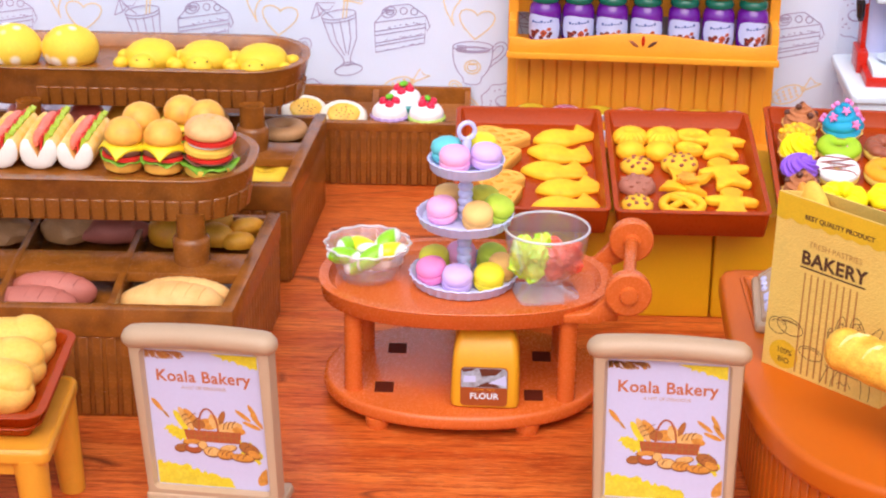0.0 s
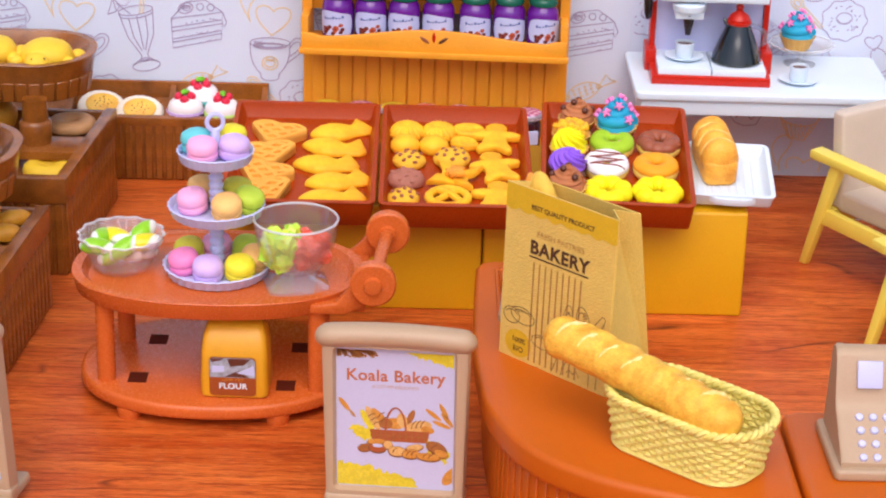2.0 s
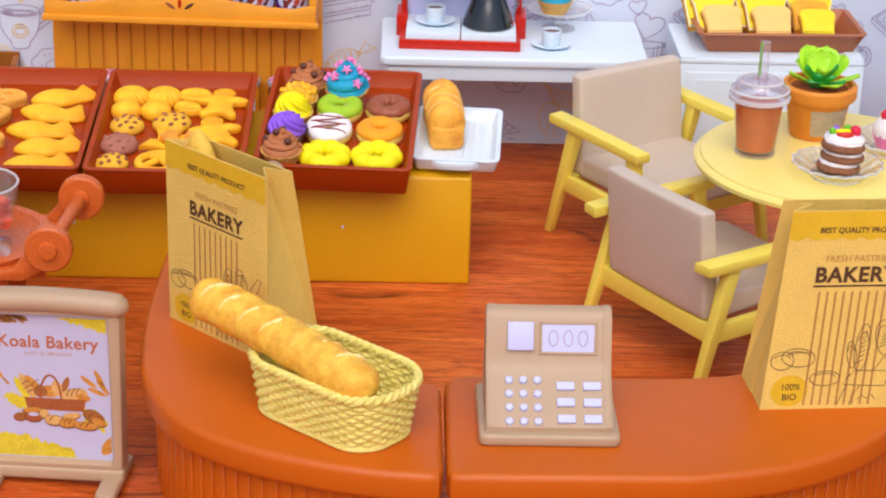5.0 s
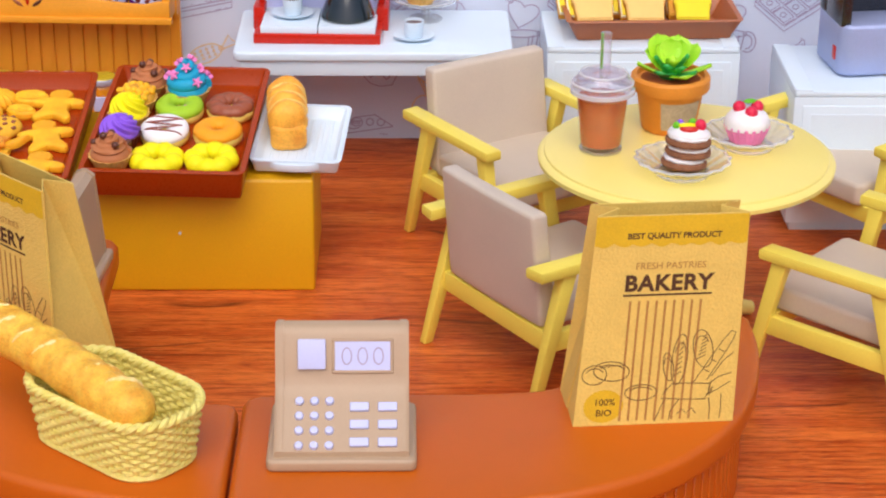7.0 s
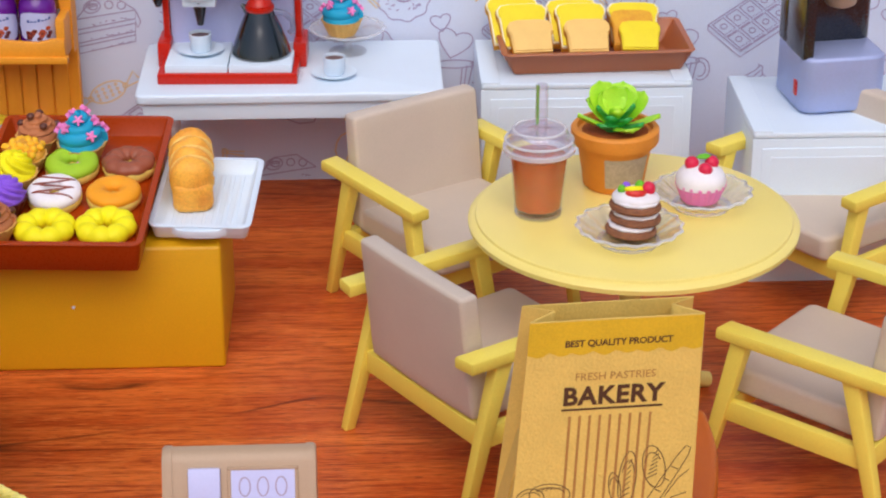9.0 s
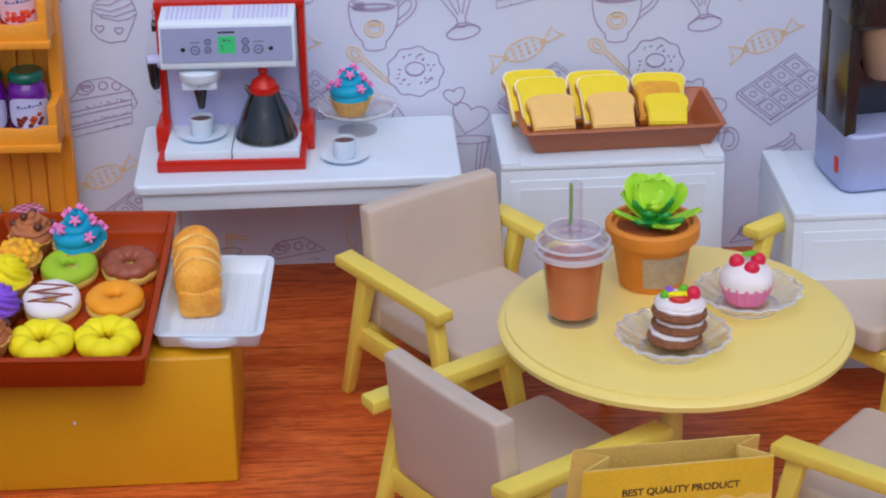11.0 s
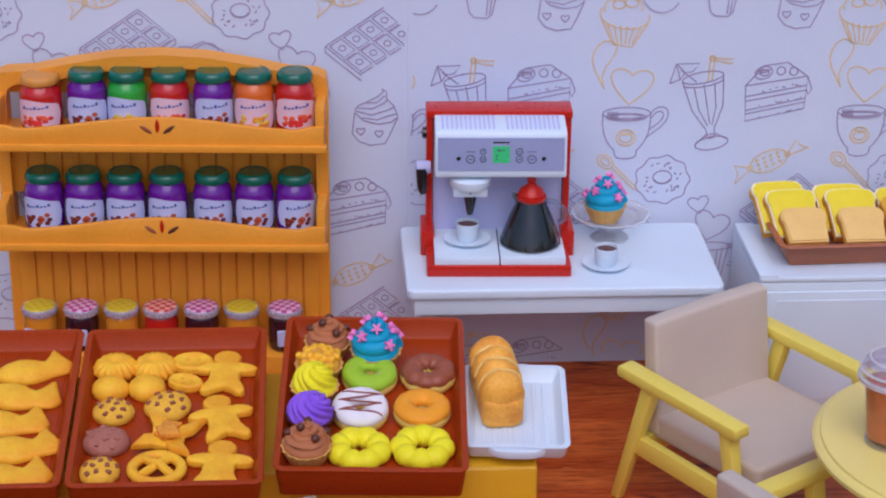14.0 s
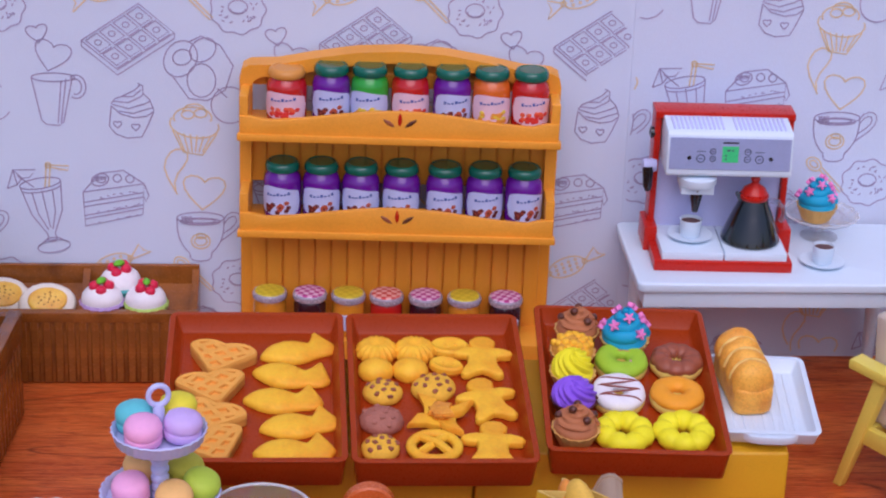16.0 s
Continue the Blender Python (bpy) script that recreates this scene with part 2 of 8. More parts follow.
def thin_clear(name, col="F4F4FA", haze=0.08, gloss=0.6):
    """Thin clear plastic: lets light straight through, shines at the edges and is faintly milky."""
    m = bpy.data.materials.new(name)
    m.use_nodes = True
    N, L = m.node_tree.nodes, m.node_tree.links
    p = N["Principled BSDF"]
    p.inputs["Base Color"].default_value, p.inputs["Roughness"].default_value, p.inputs["Coat Weight"].default_value = rgb(col), 0.06, 0.5
    tr, gl, lw, fr, m1, m2 = N.new("ShaderNodeBsdfTransparent"), N.new("ShaderNodeBsdfGlossy"), N.new("ShaderNodeLayerWeight"), N.new("ShaderNodeMapRange"), N.new("ShaderNodeMixShader"), N.new("ShaderNodeMixShader")
    tr.inputs["Color"].default_value = rgb(col)
    gl.inputs["Roughness"].default_value = 0.04
    lw.inputs["Blend"].default_value = 0.25
    fr.inputs["To Min"].default_value, fr.inputs["To Max"].default_value = 0.04, gloss
    L.new(lw.outputs["Facing"], fr.inputs["Value"])
    m1.inputs["Fac"].default_value = haze
    L.new(tr.outputs[0], m1.inputs[1])
    L.new(p.outputs[0], m1.inputs[2])
    L.new(fr.outputs[0], m2.inputs["Fac"])
    L.new(m1.outputs[0], m2.inputs[1])
    L.new(gl.outputs[0], m2.inputs[2])
    L.new(m2.outputs[0], N["Material Output"].inputs["Surface"])
    return m


def wood_floor():
    """Reddish wood print: fine streaks along x, slow bands of tone and a few long dark wandering veins."""
    m = bpy.data.materials.new("wood_floor")
    m.use_nodes = True
    nt = m.node_tree
    N, L = nt.nodes, nt.links
    p = N["Principled BSDF"]
    tc, info = N.new("ShaderNodeTexCoord"), N.new("ShaderNodeObjectInfo")

    def stretched(sx, sy, detail, rough=0.6, wobble=0.0):
        """Noise whose marks are sx by sy centimetres."""
        mp = N.new("ShaderNodeMapping")
        mp.inputs["Scale"].default_value = (1 / (sx * K), 1 / (sy * K), 1)
        L.new(tc.outputs["Object"], mp.inputs["Vector"])
        n = N.new("ShaderNodeTexNoise")
        n.inputs["Scale"].default_value, n.inputs["Detail"].default_value, n.inputs["Roughness"].default_value = 1.0, detail, rough
        n.inputs["Distortion"].default_value = wobble
        L.new(mp.outputs["Vector"], n.inputs["Vector"])
        return n.outputs["Fac"]

    def ranged(v, a, b, c=0.0, d=1.0):
        r = N.new("ShaderNodeMapRange")
        for k, q in (("From Min", a), ("From Max", b), ("To Min", c), ("To Max", d)):
            r.inputs[k].default_value = q
        L.new(v, r.inputs["Value"])
        return r.outputs["Result"]

    def maths(op, a, b):
        q = N.new("ShaderNodeMath")
        q.operation = op
        for s, v in zip(q.inputs, (a, b)):
            if isinstance(v, (int, float)):
                s.default_value = v
            else:
                L.new(v, s)
        return q.outputs[0]

    def blended(fac, a, b):
        x = N.new("ShaderNodeMix")
        x.data_type = "RGBA"
        L.new(fac, x.inputs["Factor"])
        for s, v in (("A", a), ("B", b)):
            if isinstance(v, str):
                x.inputs[s].default_value = rgb(v)
            else:
                L.new(v, x.inputs[s])
        return x.outputs["Result"]

    bands, streaks, pores = stretched(14, 1.1, 4, 0.6, 0.3), stretched(2.6, 0.16, 3, 0.65, 0.2), stretched(0.75, 0.045, 2, 0.7)
    col = blended(ranged(bands, 0.34, 0.66), "BC4C16", "E07630")
    col = blended(ranged(streaks, 0.48, 0.66, 0.0, 0.85), col, "983610")
    col = blended(ranged(pores, 0.55, 0.68, 0.0, 0.85), col, "70240F")
    col = blended(ranged(pores, 0.43, 0.3, 0.0, 0.65), col, "F0924E")
    # veins: the lines along which a slow field crosses a few levels
    field = stretched(30, 5.2, 2, 0.45, 0.5)
    fold = maths("ABSOLUTE", maths("SUBTRACT", maths("FRACT", maths("MULTIPLY", field, 7.0), 0.0), 0.5), 0.0)
    vein = maths("MULTIPLY", ranged(fold, 0.035, 0.0), ranged(stretched(9, 1.4, 2), 0.45, 0.6))
    col = blended(maths("MULTIPLY", vein, 0.85), col, "4A140A")
    hsv = N.new("ShaderNodeHueSaturation")
    L.new(ranged(info.outputs["Random"], 0, 1, 0.86, 1.1), hsv.inputs["Value"])
    L.new(col, hsv.inputs["Color"])
    L.new(hsv.outputs["Color"], p.inputs["Base Color"])
    L.new(ranged(streaks, 0.3, 0.7, 0.3, 0.48), p.inputs["Roughness"])
    p.inputs["Specular IOR Level"].default_value = 0.22
    bp = N.new("ShaderNodeBump")
    bp.inputs["Strength"].default_value, bp.inputs["Distance"].default_value = 0.3, 0.0002
    L.new(pores, bp.inputs["Height"])
    L.new(bp.outputs["Normal"], p.inputs["Normal"])
    return m


FLOOR = wood_floor()
PAPER = surface("wallpaper", "D2DCEE", 0.75, 0.03, 6.0, 0.15, 0.05)
INK_P = surface("ink_mauve", "B0A4C2", 0.8, 0.12, 0.5)
INK_Y = surface("ink_ochre", "EACFA0", 0.8, 0.12, 0.5)
ORANGE = surface("orange_plastic", "C8600C", 0.4, 0.06, 2.5, 0.10, 0.05, spec=0.35)
CART_O = surface("orange_red_plastic", "D2662A", 0.26, 0.07, 1.5, 0.12, 0.05, spec=0.4)
BLOCKY = surface("mustard_plastic", "E0A808", 0.45, 0.06, 2.0, 0.08, 0.05)
HUTCHY = surface("honey_plastic", "F3A228", 0.42, 0.08, 1.6, 0.12, 0.06)
TRAYB = surface("brown_plastic", "A63C08", 0.3, 0.07, 1.2, 0.08, 0.05, spec=0.18)
TRAYB2 = surface("cocoa_plastic", "AC6034", 0.38, 0.07, 1.2, 0.08, 0.05)
DARKW = surface("dark_brown_plastic", "96581E", 0.24, 0.16, 0.9, 0.35, 0.06, col2="6A3A12", coat=0.35, spec=0.35)
BEIGE = surface("beige_plastic", "B89C7E", 0.42, 0.04, 1.2, 0.06, 0.05)
CHAIRY = surface("pale_yellow_plastic", "F2DE5C", 0.42, 0.05, 1.0, 0.08, 0.05)
TABLEY = surface("cream_yellow_plastic", "F8E480", 0.36, 0.04, 2.0, 0.08, 0.05)
TAUPE = surface("taupe_plastic", "CDBEAC", 0.55, 0.05, 1.4, 0.15, 0.05)
WHITE = surface("white_plastic", "DCEBF6", 0.36, 0.03, 2.0, 0.05, 0.05)
LILAC = surface("lilac_white_plastic", "C8CCF2", 0.35, 0.03, 1.0)
RED = surface("red_plastic", "C4220E", 0.3, 0.04, 1.0, coat=0.15, spec=0.3)
BLACK = surface("black_plastic", "1B1D22", 0.25, 0.10, 0.6, coat=0.4)
SILVER = surface("silver_paint", "A4B0D8", 0.4, 0.05, 0.8, metal=0.25)
KRAFT = surface("kraft_paper", "E8C664", 0.75, 0.08, 0.8, 0.6, 0.07)
KRAFT_Y = surface("yellow_print", "E2B81C", 0.7, 0.10, 0.6, 0.2, 0.05)
INK_D = surface("dark_brown_ink", "55351C", 0.75, 0.10, 0.4)
INK_S = surface("sketch_ink", "7A5A34", 0.75, 0.15, 0.3)
INK_B = surface("light_brown_ink", "B98643", 0.75, 0.12, 0.3)
POSTER = surface("poster_paper", "C0C0DE", 0.45, 0.03, 2.0)
ORANGE_INK = surface("orange_ink", "B8663C", 0.6, 0.06, 0.4)
GLASS = thin_clear("clear_plastic", "FEFCFE", 0.12, 0.4)
PLATEG = thin_clear("clear_fluted_plastic", "FEFEFF", 0.13, 0.85)
# milky white that paints the bright highlights along clear edges
RIMG = thin_clear("clear_thick_edge", "FFFFFF", 0.45, 0.6)
CUPG = thin_clear("clear_cup_plastic", "FCFCFE", 0.02, 0.12)
CRUST = surface("bread_crust", "F0B440", 0.6, 0.2, 0.32, 0.8, 0.07, col2="CE8224", spec=0.25)
PALEB = surface("pale_bread", "F4C850", 0.6, 0.10, 0.5, 0.4, 0.06, col2="E2B04A", spec=0.25)
COOKIE = surface("golden_biscuit", "FFC628", 0.55, 0.10, 0.7, 0.3, 0.09, col2="F09A18", spec=0.3)
WAFFLE = surface("waffle_tan", "F8B24C", 0.65, 0.10, 0.4, 0.5, 0.05, spec=0.2)
CHOC = surface("milk_chocolate", "9E5436", 0.42, 0.10, 0.4, 0.2, 0.05)
DCHOC = surface("dark_chocolate", "5E3020", 0.35, 0.12, 0.3, 0.2, 0.05)

# ---------------------------------------------------------------- setting
def build_setting():
    LEAN = math.degrees(math.atan(0.06))
    ground = thing("floor", at(0, 0), "reddish-brown wood-grain display floor with long boards", "floor", kind="structure")
    part("underlay", box(-60, 75, -125, 4, -0.5, -0.1, 0), DARKW, ground)
    y = 4.0
    while y > -125:
        w = 7.6
        x = -60
        while x < 75:
            l = 160.0
            x1 = min(x + l, 75)
            b = box(max(x, -60), x1, y - w + 0.004, y - 0.004, -0.12, 0.0, 0.0)
            part("board", b, FLOOR, ground)
            x += l
        y -= w
    wall = thing("wall_back", at(0, 0, 0, 0, -LEAN), "pale lavender wallpaper printed with line drawings of sweets and drinks", "wall", kind="structure")
    part("wallpaper_sheet", box(-60, 8.195, 0, 0.4, -0.05, 34, 0), PAPER, wall)
    part("wallpaper_sheet", box(8.2, 75, -0.02, 0.38, -0.05, 34, 0), PAPER, wall)
    return ground, wall


FLOOR_OB, WALL = build_setting()


# ---- wallpaper motifs: strokes on a plane, (colour, line) lists, each about two centimetres
def heart(cx, cy, s, turn=0):
    out = []
    for i in range(25):
        t = 2 * math.pi * i / 24
        x, y = 0.8 * math.sin(t) ** 3, 0.65 * math.cos(t) - 0.25 * math.cos(2 * t) - 0.1 * math.cos(3 * t)
        a = radians(turn)
        out.append((cx + s * (x * math.cos(a) - y * math.sin(a)), cy + s * (x * math.sin(a) + y * math.cos(a))))
    return out


def motif_shake():
    p = [arc(0, 0.55, 0.62, 0.17), [(-0.62, 0.55), (-0.45, -0.4), (-0.12, -1.05), (-0.10, -1.2)], [(0.62, 0.55), (0.48, -0.4), (0.14, -1.05), (0.12, -1.2)],
         arc(0, -1.5, 0.5, 0.2), arc(0, -1.28, 0.14, 0.06), [(-0.1, -1.2), (-0.48, -1.45)], [(0.12, -1.2), (0.48, -1.45)], [(-0.3, 0.3), (-0.25, -0.4), (-0.05, -0.95)],
         [(0, 0.33), (0.02, -0.9)], [(0.32, 0.32), (0.27, -0.4), (0.08, -0.95)], arc(0, 0.42, 0.6, 0.15, 180, 360),
         [(-1.0, 0.55), (-0.72, 1.1), (-0.05, 1.0), (-0.28, 0.78), (-0.5, 0.8), (-0.68, 0.62), (-1.0, 0.55)], [(-0.72, 1.1), (-0.5, 0.8)], [(-0.72, 1.1), (-0.68, 0.62)],
         [(-0.62, 0.9), (-0.2, 0.45)]]
    y = [[(0.12, 0.4), (0.3, 1.1)], [(0.24, 0.4), (0.42, 1.08)], [(0.3, 1.1), (0.95, 0.95), (0.9, 0.82), (0.42, 1.0)], arc(0.35, 1.08, 0.08, 0.08)]
    c, s = 1.06 * math.cos(radians(10)), 1.06 * math.sin(radians(10))
    return [[[(a * c - b * s, a * s + b * c) for a, b in line] for line in q] for q in (p, y)]


def motif_cake():
    p = [[(-1.0, 0.2), (-0.95, -0.95), (0.9, -0.55), (0.95, 0.5), (-1.0, 0.2)], [(-1.0, 0.2), (-0.45, 0.85), (0.3, 0.95), (0.95, 0.5)], [(-0.98, -0.15), (0.92, 0.2)],
         [(-0.97, -0.3), (0.92, 0.05)], [(-0.96, -0.6), (0.9, -0.22)], [(-0.96, -0.72), (0.9, -0.34)], arc(-0.45, 0.62, 0.28, 0.2, turn=20), arc(-0.42, 0.62, 0.14, 0.1), arc(0.1, 0.68, 0.13, 0.13),
         arc(0.5, 0.66, 0.13, 0.13), [(0.95, 0.5), (1.1, 0.1), (1.0, -0.1), (0.92, 0.1)]]
    rnd = random.Random(2)
    p += [[(-0.66 + 0.07 * k, 0.56 + 0.012 * k), (-0.6 + 0.07 * k, 0.74)] for k in range(6)]
    for _ in range(30):
        x, y = rnd.uniform(-0.8, 0.75), rnd.choice((-0.02, -0.48, -0.85)) + rnd.uniform(-0.03, 0.06)
        p.append([(x, y + 0.19 * x + 0.1), (x + 0.06, y + 0.19 * x + 0.12)])
    return p, []


def motif_cup():
    p = [arc(0, 0.3, 0.76, 0.2), arc(0, 0.18, 0.64, 0.12), arc(0, 0.2, 0.5, 0.07), [(-0.76, 0.3), (-0.75, -0.08), (-0.7, -0.36), (-0.6, -0.6), (-0.48, -0.78), (-0.36, -0.9), (-0.33, -1.1)], [(0.76, 0.3), (0.75, -0.08), (0.7, -0.36), (0.6, -0.6), (0.48, -0.78), (0.36, -0.9), (0.33, -1.1)], arc(0, -1.1, 0.3, 0.09, 180, 360),
         [(0.76, 0.28), (0.86, 0.42), (1.0, 0.5), (1.16, 0.5), (1.28, 0.42), (1.32, 0.26), (1.26, 0.06), (1.1, -0.14), (0.9, -0.3), (0.64, -0.5)], [(0.76, 0.12), (0.9, 0.3), (1.02, 0.36), (1.12, 0.35), (1.17, 0.24), (1.12, 0.1), (0.98, -0.05), (0.72, -0.24)]]
    p += [[(-0.6 + 0.06 * k, 0.36), (-0.56 + 0.06 * k, 0.12)] for k in range(6)]
    y = [heart(0.12, 1.25, 0.85, -5), [(-0.73, 1.1), (-0.9, 1.42), (-1.05, 1.7), (-1.14, 2.02), (-1.08, 2.3), (-0.95, 2.52), (-0.75, 2.64), (-0.52, 2.62), (-0.4, 2.48), (-0.4, 2.28), (-0.54, 2.04), (-0.72, 1.8), (-0.82, 1.5), (-0.78, 1.2)], arc(0, -0.5, 0.3, 0.26), arc(0, -0.5, 0.2, 0.15), arc(0.02, -0.32, 0.16, 0.08)]
    return p, y


def motif_mug():
    p = [arc(0, 0.6, 0.68, 0.14), [(-0.68, 0.6), (-0.4, -0.8), (-0.25, -0.95), (0.15, -0.98), (0.3, -0.85), (0.6, 0.6)], arc(0.72, 0.3, 0.3, 0.38, -120, 130), arc(0.7, 0.3, 0.18, 0.25, -110, 120),
         [(0.25, 0.5), (0.12, -0.9)], [(0.4, 0.55), (0.22, -0.88)], heart(0.0, 1.35, 0.72, -15), heart(-0.45, 2.05, 0.42, 10)]
    return p, []


def motif_icecup():
    p = [[(-0.64, 0.19), (-0.71, -0.49), (-0.5, -0.75), (-0.15, -0.88), (0.31, -0.83), (0.48, -0.5), (0.7, 0.02)], [(-0.64, 0.19), (-0.35, -0.08), (0.1, -0.2), (0.48, -0.14), (0.7, 0.02)],
         [(-0.64, 0.25), (-0.52, 0.42), (-0.2, 0.55), (0.12, 0.72), (0.28, 0.9), (0.2, 0.94), (0.36, 0.86), (0.36, 0.62), (0.58, 0.4), (0.7, 0.05)],
         [(-0.55, 0.34), (-0.1, 0.3), (0.3, 0.5), (0.38, 0.6)], [(-0.6, 0.24), (-0.1, 0.1), (0.4, 0.26), (0.6, 0.36)], [(-0.4, 0.02), (0.05, -0.06), (0.45, 0.08), (0.68, 0.14)], [(-0.3, 0.5), (0.05, 0.5), (0.3, 0.72)],
         heart(-0.45, -0.42, 0.16), heart(0.12, -0.5, 0.16)]
    return p, []


def motif_tilted():
    p = [arc(-0.55, 0.3, 0.5, 0.62, turn=-30), arc(-0.5, 0.35, 0.3, 0.25, turn=20), [(-0.85, -0.2), (-0.3, -1.0), (0.3, -1.05), (0.85, -0.7), (1.1, 0.1), (0.7, 0.75), (0.1, 1.05), (-0.3, 0.85)],
         arc(0.15, 0.6, 0.45, 0.35, turn=40), arc(0.1, -0.4, 0.45, 0.55), arc(1.0, -1.2, 0.6, 0.6, 60, 330), [(0.6, -0.65), (0.9, -0.95)]]
    return p, []


def motif_choc():
    u, v = (0.92, 0.62), (0.62, -0.52)
    o = (-1.25, -0.1)

    def q(a, c):
        return (o[0] + u[0] * a + v[0] * c * 1.05, o[1] + u[1] * a + v[1] * c * 1.05)

    p = [[q(0, 0), q(1.95, 0), q(1.95, 1.7), q(0, 1.7), q(0, 0)], [q(0, 0), (q(0, 0)[0], q(0, 0)[1] - 0.18), (q(0, 1.7)[0], q(0, 1.7)[1] - 0.18), (q(1.95, 1.7)[0], q(1.95, 1.7)[1] - 0.18), q(1.95, 1.7)]]
    for i in range(4):
        for j in range(2):
            a, c = 0.08 + i * 0.47, 0.1 + j * 0.8
            p.append([q(a, c), q(a + 0.38, c), q(a + 0.38, c + 0.65), q(a, c + 0.65), q(a, c)])
            m = q(a + 0.19, c + 0.32)
            p.append([q(a, c + 0.65), (q(a, c + 0.65)[0] + 0.03, q(a, c + 0.65)[1] - 0.08), (q(a + 0.38, c + 0.65)[0] + 0.03, q(a + 0.38, c + 0.65)[1] - 0.08)])
            p.append(arc(m[0], m[1], 0.11, 0.09, n=8))
    return p, []


def motif_cupcake():
    y = [[(-0.7, -0.1), (-0.35, -0.85), (0.25, -0.95), (0.7, -0.25)], arc(0, 0.05, 0.78, 0.42, 160, 380, turn=-8), arc(-0.05, 0.3, 0.6, 0.35, -20, 200), arc(0, 0.5, 0.35, 0.25, 0, 180), arc(-0.2, 0.4, 0.2, 0.14), arc(0.2, 0.45, 0.2, 0.14)]
    for i in range(6):
        y.append([(-0.55 + i * 0.21, -0.2 - 0.03 * i), (-0.3 + i * 0.11, -0.85)])
    return [], y


def motif_candy():
    y = [arc(0, 0, 0.62, 0.33, turn=22), [(-0.58, -0.22), (-1.1, -0.15), (-0.95, -0.45), (-1.05, -0.75), (-0.6, -0.3)], [(0.58, 0.22), (0.85, 0.7), (1.0, 0.5), (1.25, 0.45), (0.62, 0.18)],
         arc(-0.58, -0.24, 0.08, 0.08), arc(0.58, 0.22, 0.08, 0.08)]
    for i in range(4):
        for j in range(3):
            x, z = -0.35 + i * 0.23, -0.15 + j * 0.15
            y.append(arc(x * 0.93 - z * 0.37, x * 0.37 + z * 0.93, 0.04, 0.04, n=5))
    return [], y


def motif_donut():
    out = [(0.85 * (1 + 0.05 * math.cos(9 * a)) * math.cos(a), 0.78 * (1 + 0.05 * math.cos(9 * a)) * math.sin(a)) for a in [2 * math.pi * i / 54 for i in range(55)]]
    p = [out, arc(0, 0.08, 0.3, 0.22), arc(0, 0.03, 0.24, 0.15, 180, 360)]
    rnd = random.Random(4)
    for _ in range(24):
        a, r = rnd.uniform(0, 6.28), rnd.uniform(0.42, 0.66)
        x, z = r * math.cos(a), 0.92 * r * math.sin(a)
        d = rnd.uniform(0, 3.14)
        p.append([(x, z), (x + 0.1 * math.cos(d), z + 0.1 * math.sin(d))])
    return p, []


def motif_spoon():
    y = [arc(-0.4, 0.4, 0.28, 0.2, turn=-40), arc(-0.4, 0.4, 0.16, 0.1, turn=-40), [(-0.2, 0.2), (0.55, -0.55), (0.65, -0.5), (-0.12, 0.28)]]
    return [], y


MOTIFS = [(motif_shake, -12.46, 5.9), (motif_cake, -9.98, 6.0), (motif_cup, -6.96, 4.95), (motif_icecup, -9.32, 9.2), (motif_mug, -12.0, 9.75), (motif_tilted, -7.0, 10.8),
          (motif_choc, -9.62, 11.85), (motif_cupcake, -7.15, 8.68), (motif_candy, -10.1, 3.5), (motif_donut, -5.62, 2.86), (motif_spoon, -7.2, 3.1)]


def print_wallpaper():
    PX, PZ = 8.2, 10.05
    def inside(line, lo, hi):
        """The runs of a line that stay on the sheet between lo and hi, above the floor."""
        runs, run = [], []
        for p in line:
            if lo < p[0] < hi and p[1] > 0.12:
                run.append(p)
            else:
                if len(run) > 1:
                    runs.append(run)
                run = []
        return runs + ([run] if len(run) > 1 else [])

    for lo, hi, dx, dz, y in ((-34, 8.1, 0, 0, -0.03), (8.3, 58, 6.3, 4.0, -0.05)):
        bp, by = B(), B()
        for fn, x, z in MOTIFS:
            p, q = fn()
            for i in range(-6, 14):
                for j in range(-2, 3):
                    ox, oz = x + dx + i * PX, z + dz + j * PZ
                    if lo - 1.0 < ox < hi + 1.0 and -1.5 < oz < 24:
                        ribbon([r for line in p for r in inside([(ox + a * 1.1, oz + c * 1.1) for a, c in line], lo, hi)], 0.045, bp)
                        ribbon([r for line in q for r in inside([(ox + a * 1.1, oz + c * 1.1) for a, c in line], lo, hi)], 0.05, by)
        for b, mtl, nm in ((bp, INK_P, "mauve_line_print"), (by, INK_Y, "ochre_line_print")):
            for v in b.verts:
                v.co = (v.co.x, y, v.co.y)
            part(nm, b, mtl, WALL, smooth=0)


print_wallpaper()


# ---------------------------------------------------------------- counter
def flute_panels(outline, z0, z1, pitch, parent, material, depth=0.06):
    """Upright ribs round an outline."""
    n = len(outline)
    per = [(outline[i], outline[i + 1]) for i in range(n - 1) if math.dist(outline[i], outline[i + 1]) < 3]
    proto, carry = None, 0.0
    for (ax, ay), (bx, by) in per:
        l = math.hypot(bx - ax, by - ay)
        d = pitch - carry
        while d < l:
            k = d / l
            x, y, a = ax + (bx - ax) * k, ay + (by - ay) * k, math.degrees(math.atan2(by - ay, bx - ax))
            m = at(x, y, 0, a)
            if proto is None:
                proto = part("rib", box(-pitch * 0.36, pitch * 0.36, -depth, depth, z0, z1, 0.03, 1), material, parent, m=m)
            else:
                again(proto, m)
            d += pitch
        carry = l - (d - pitch)


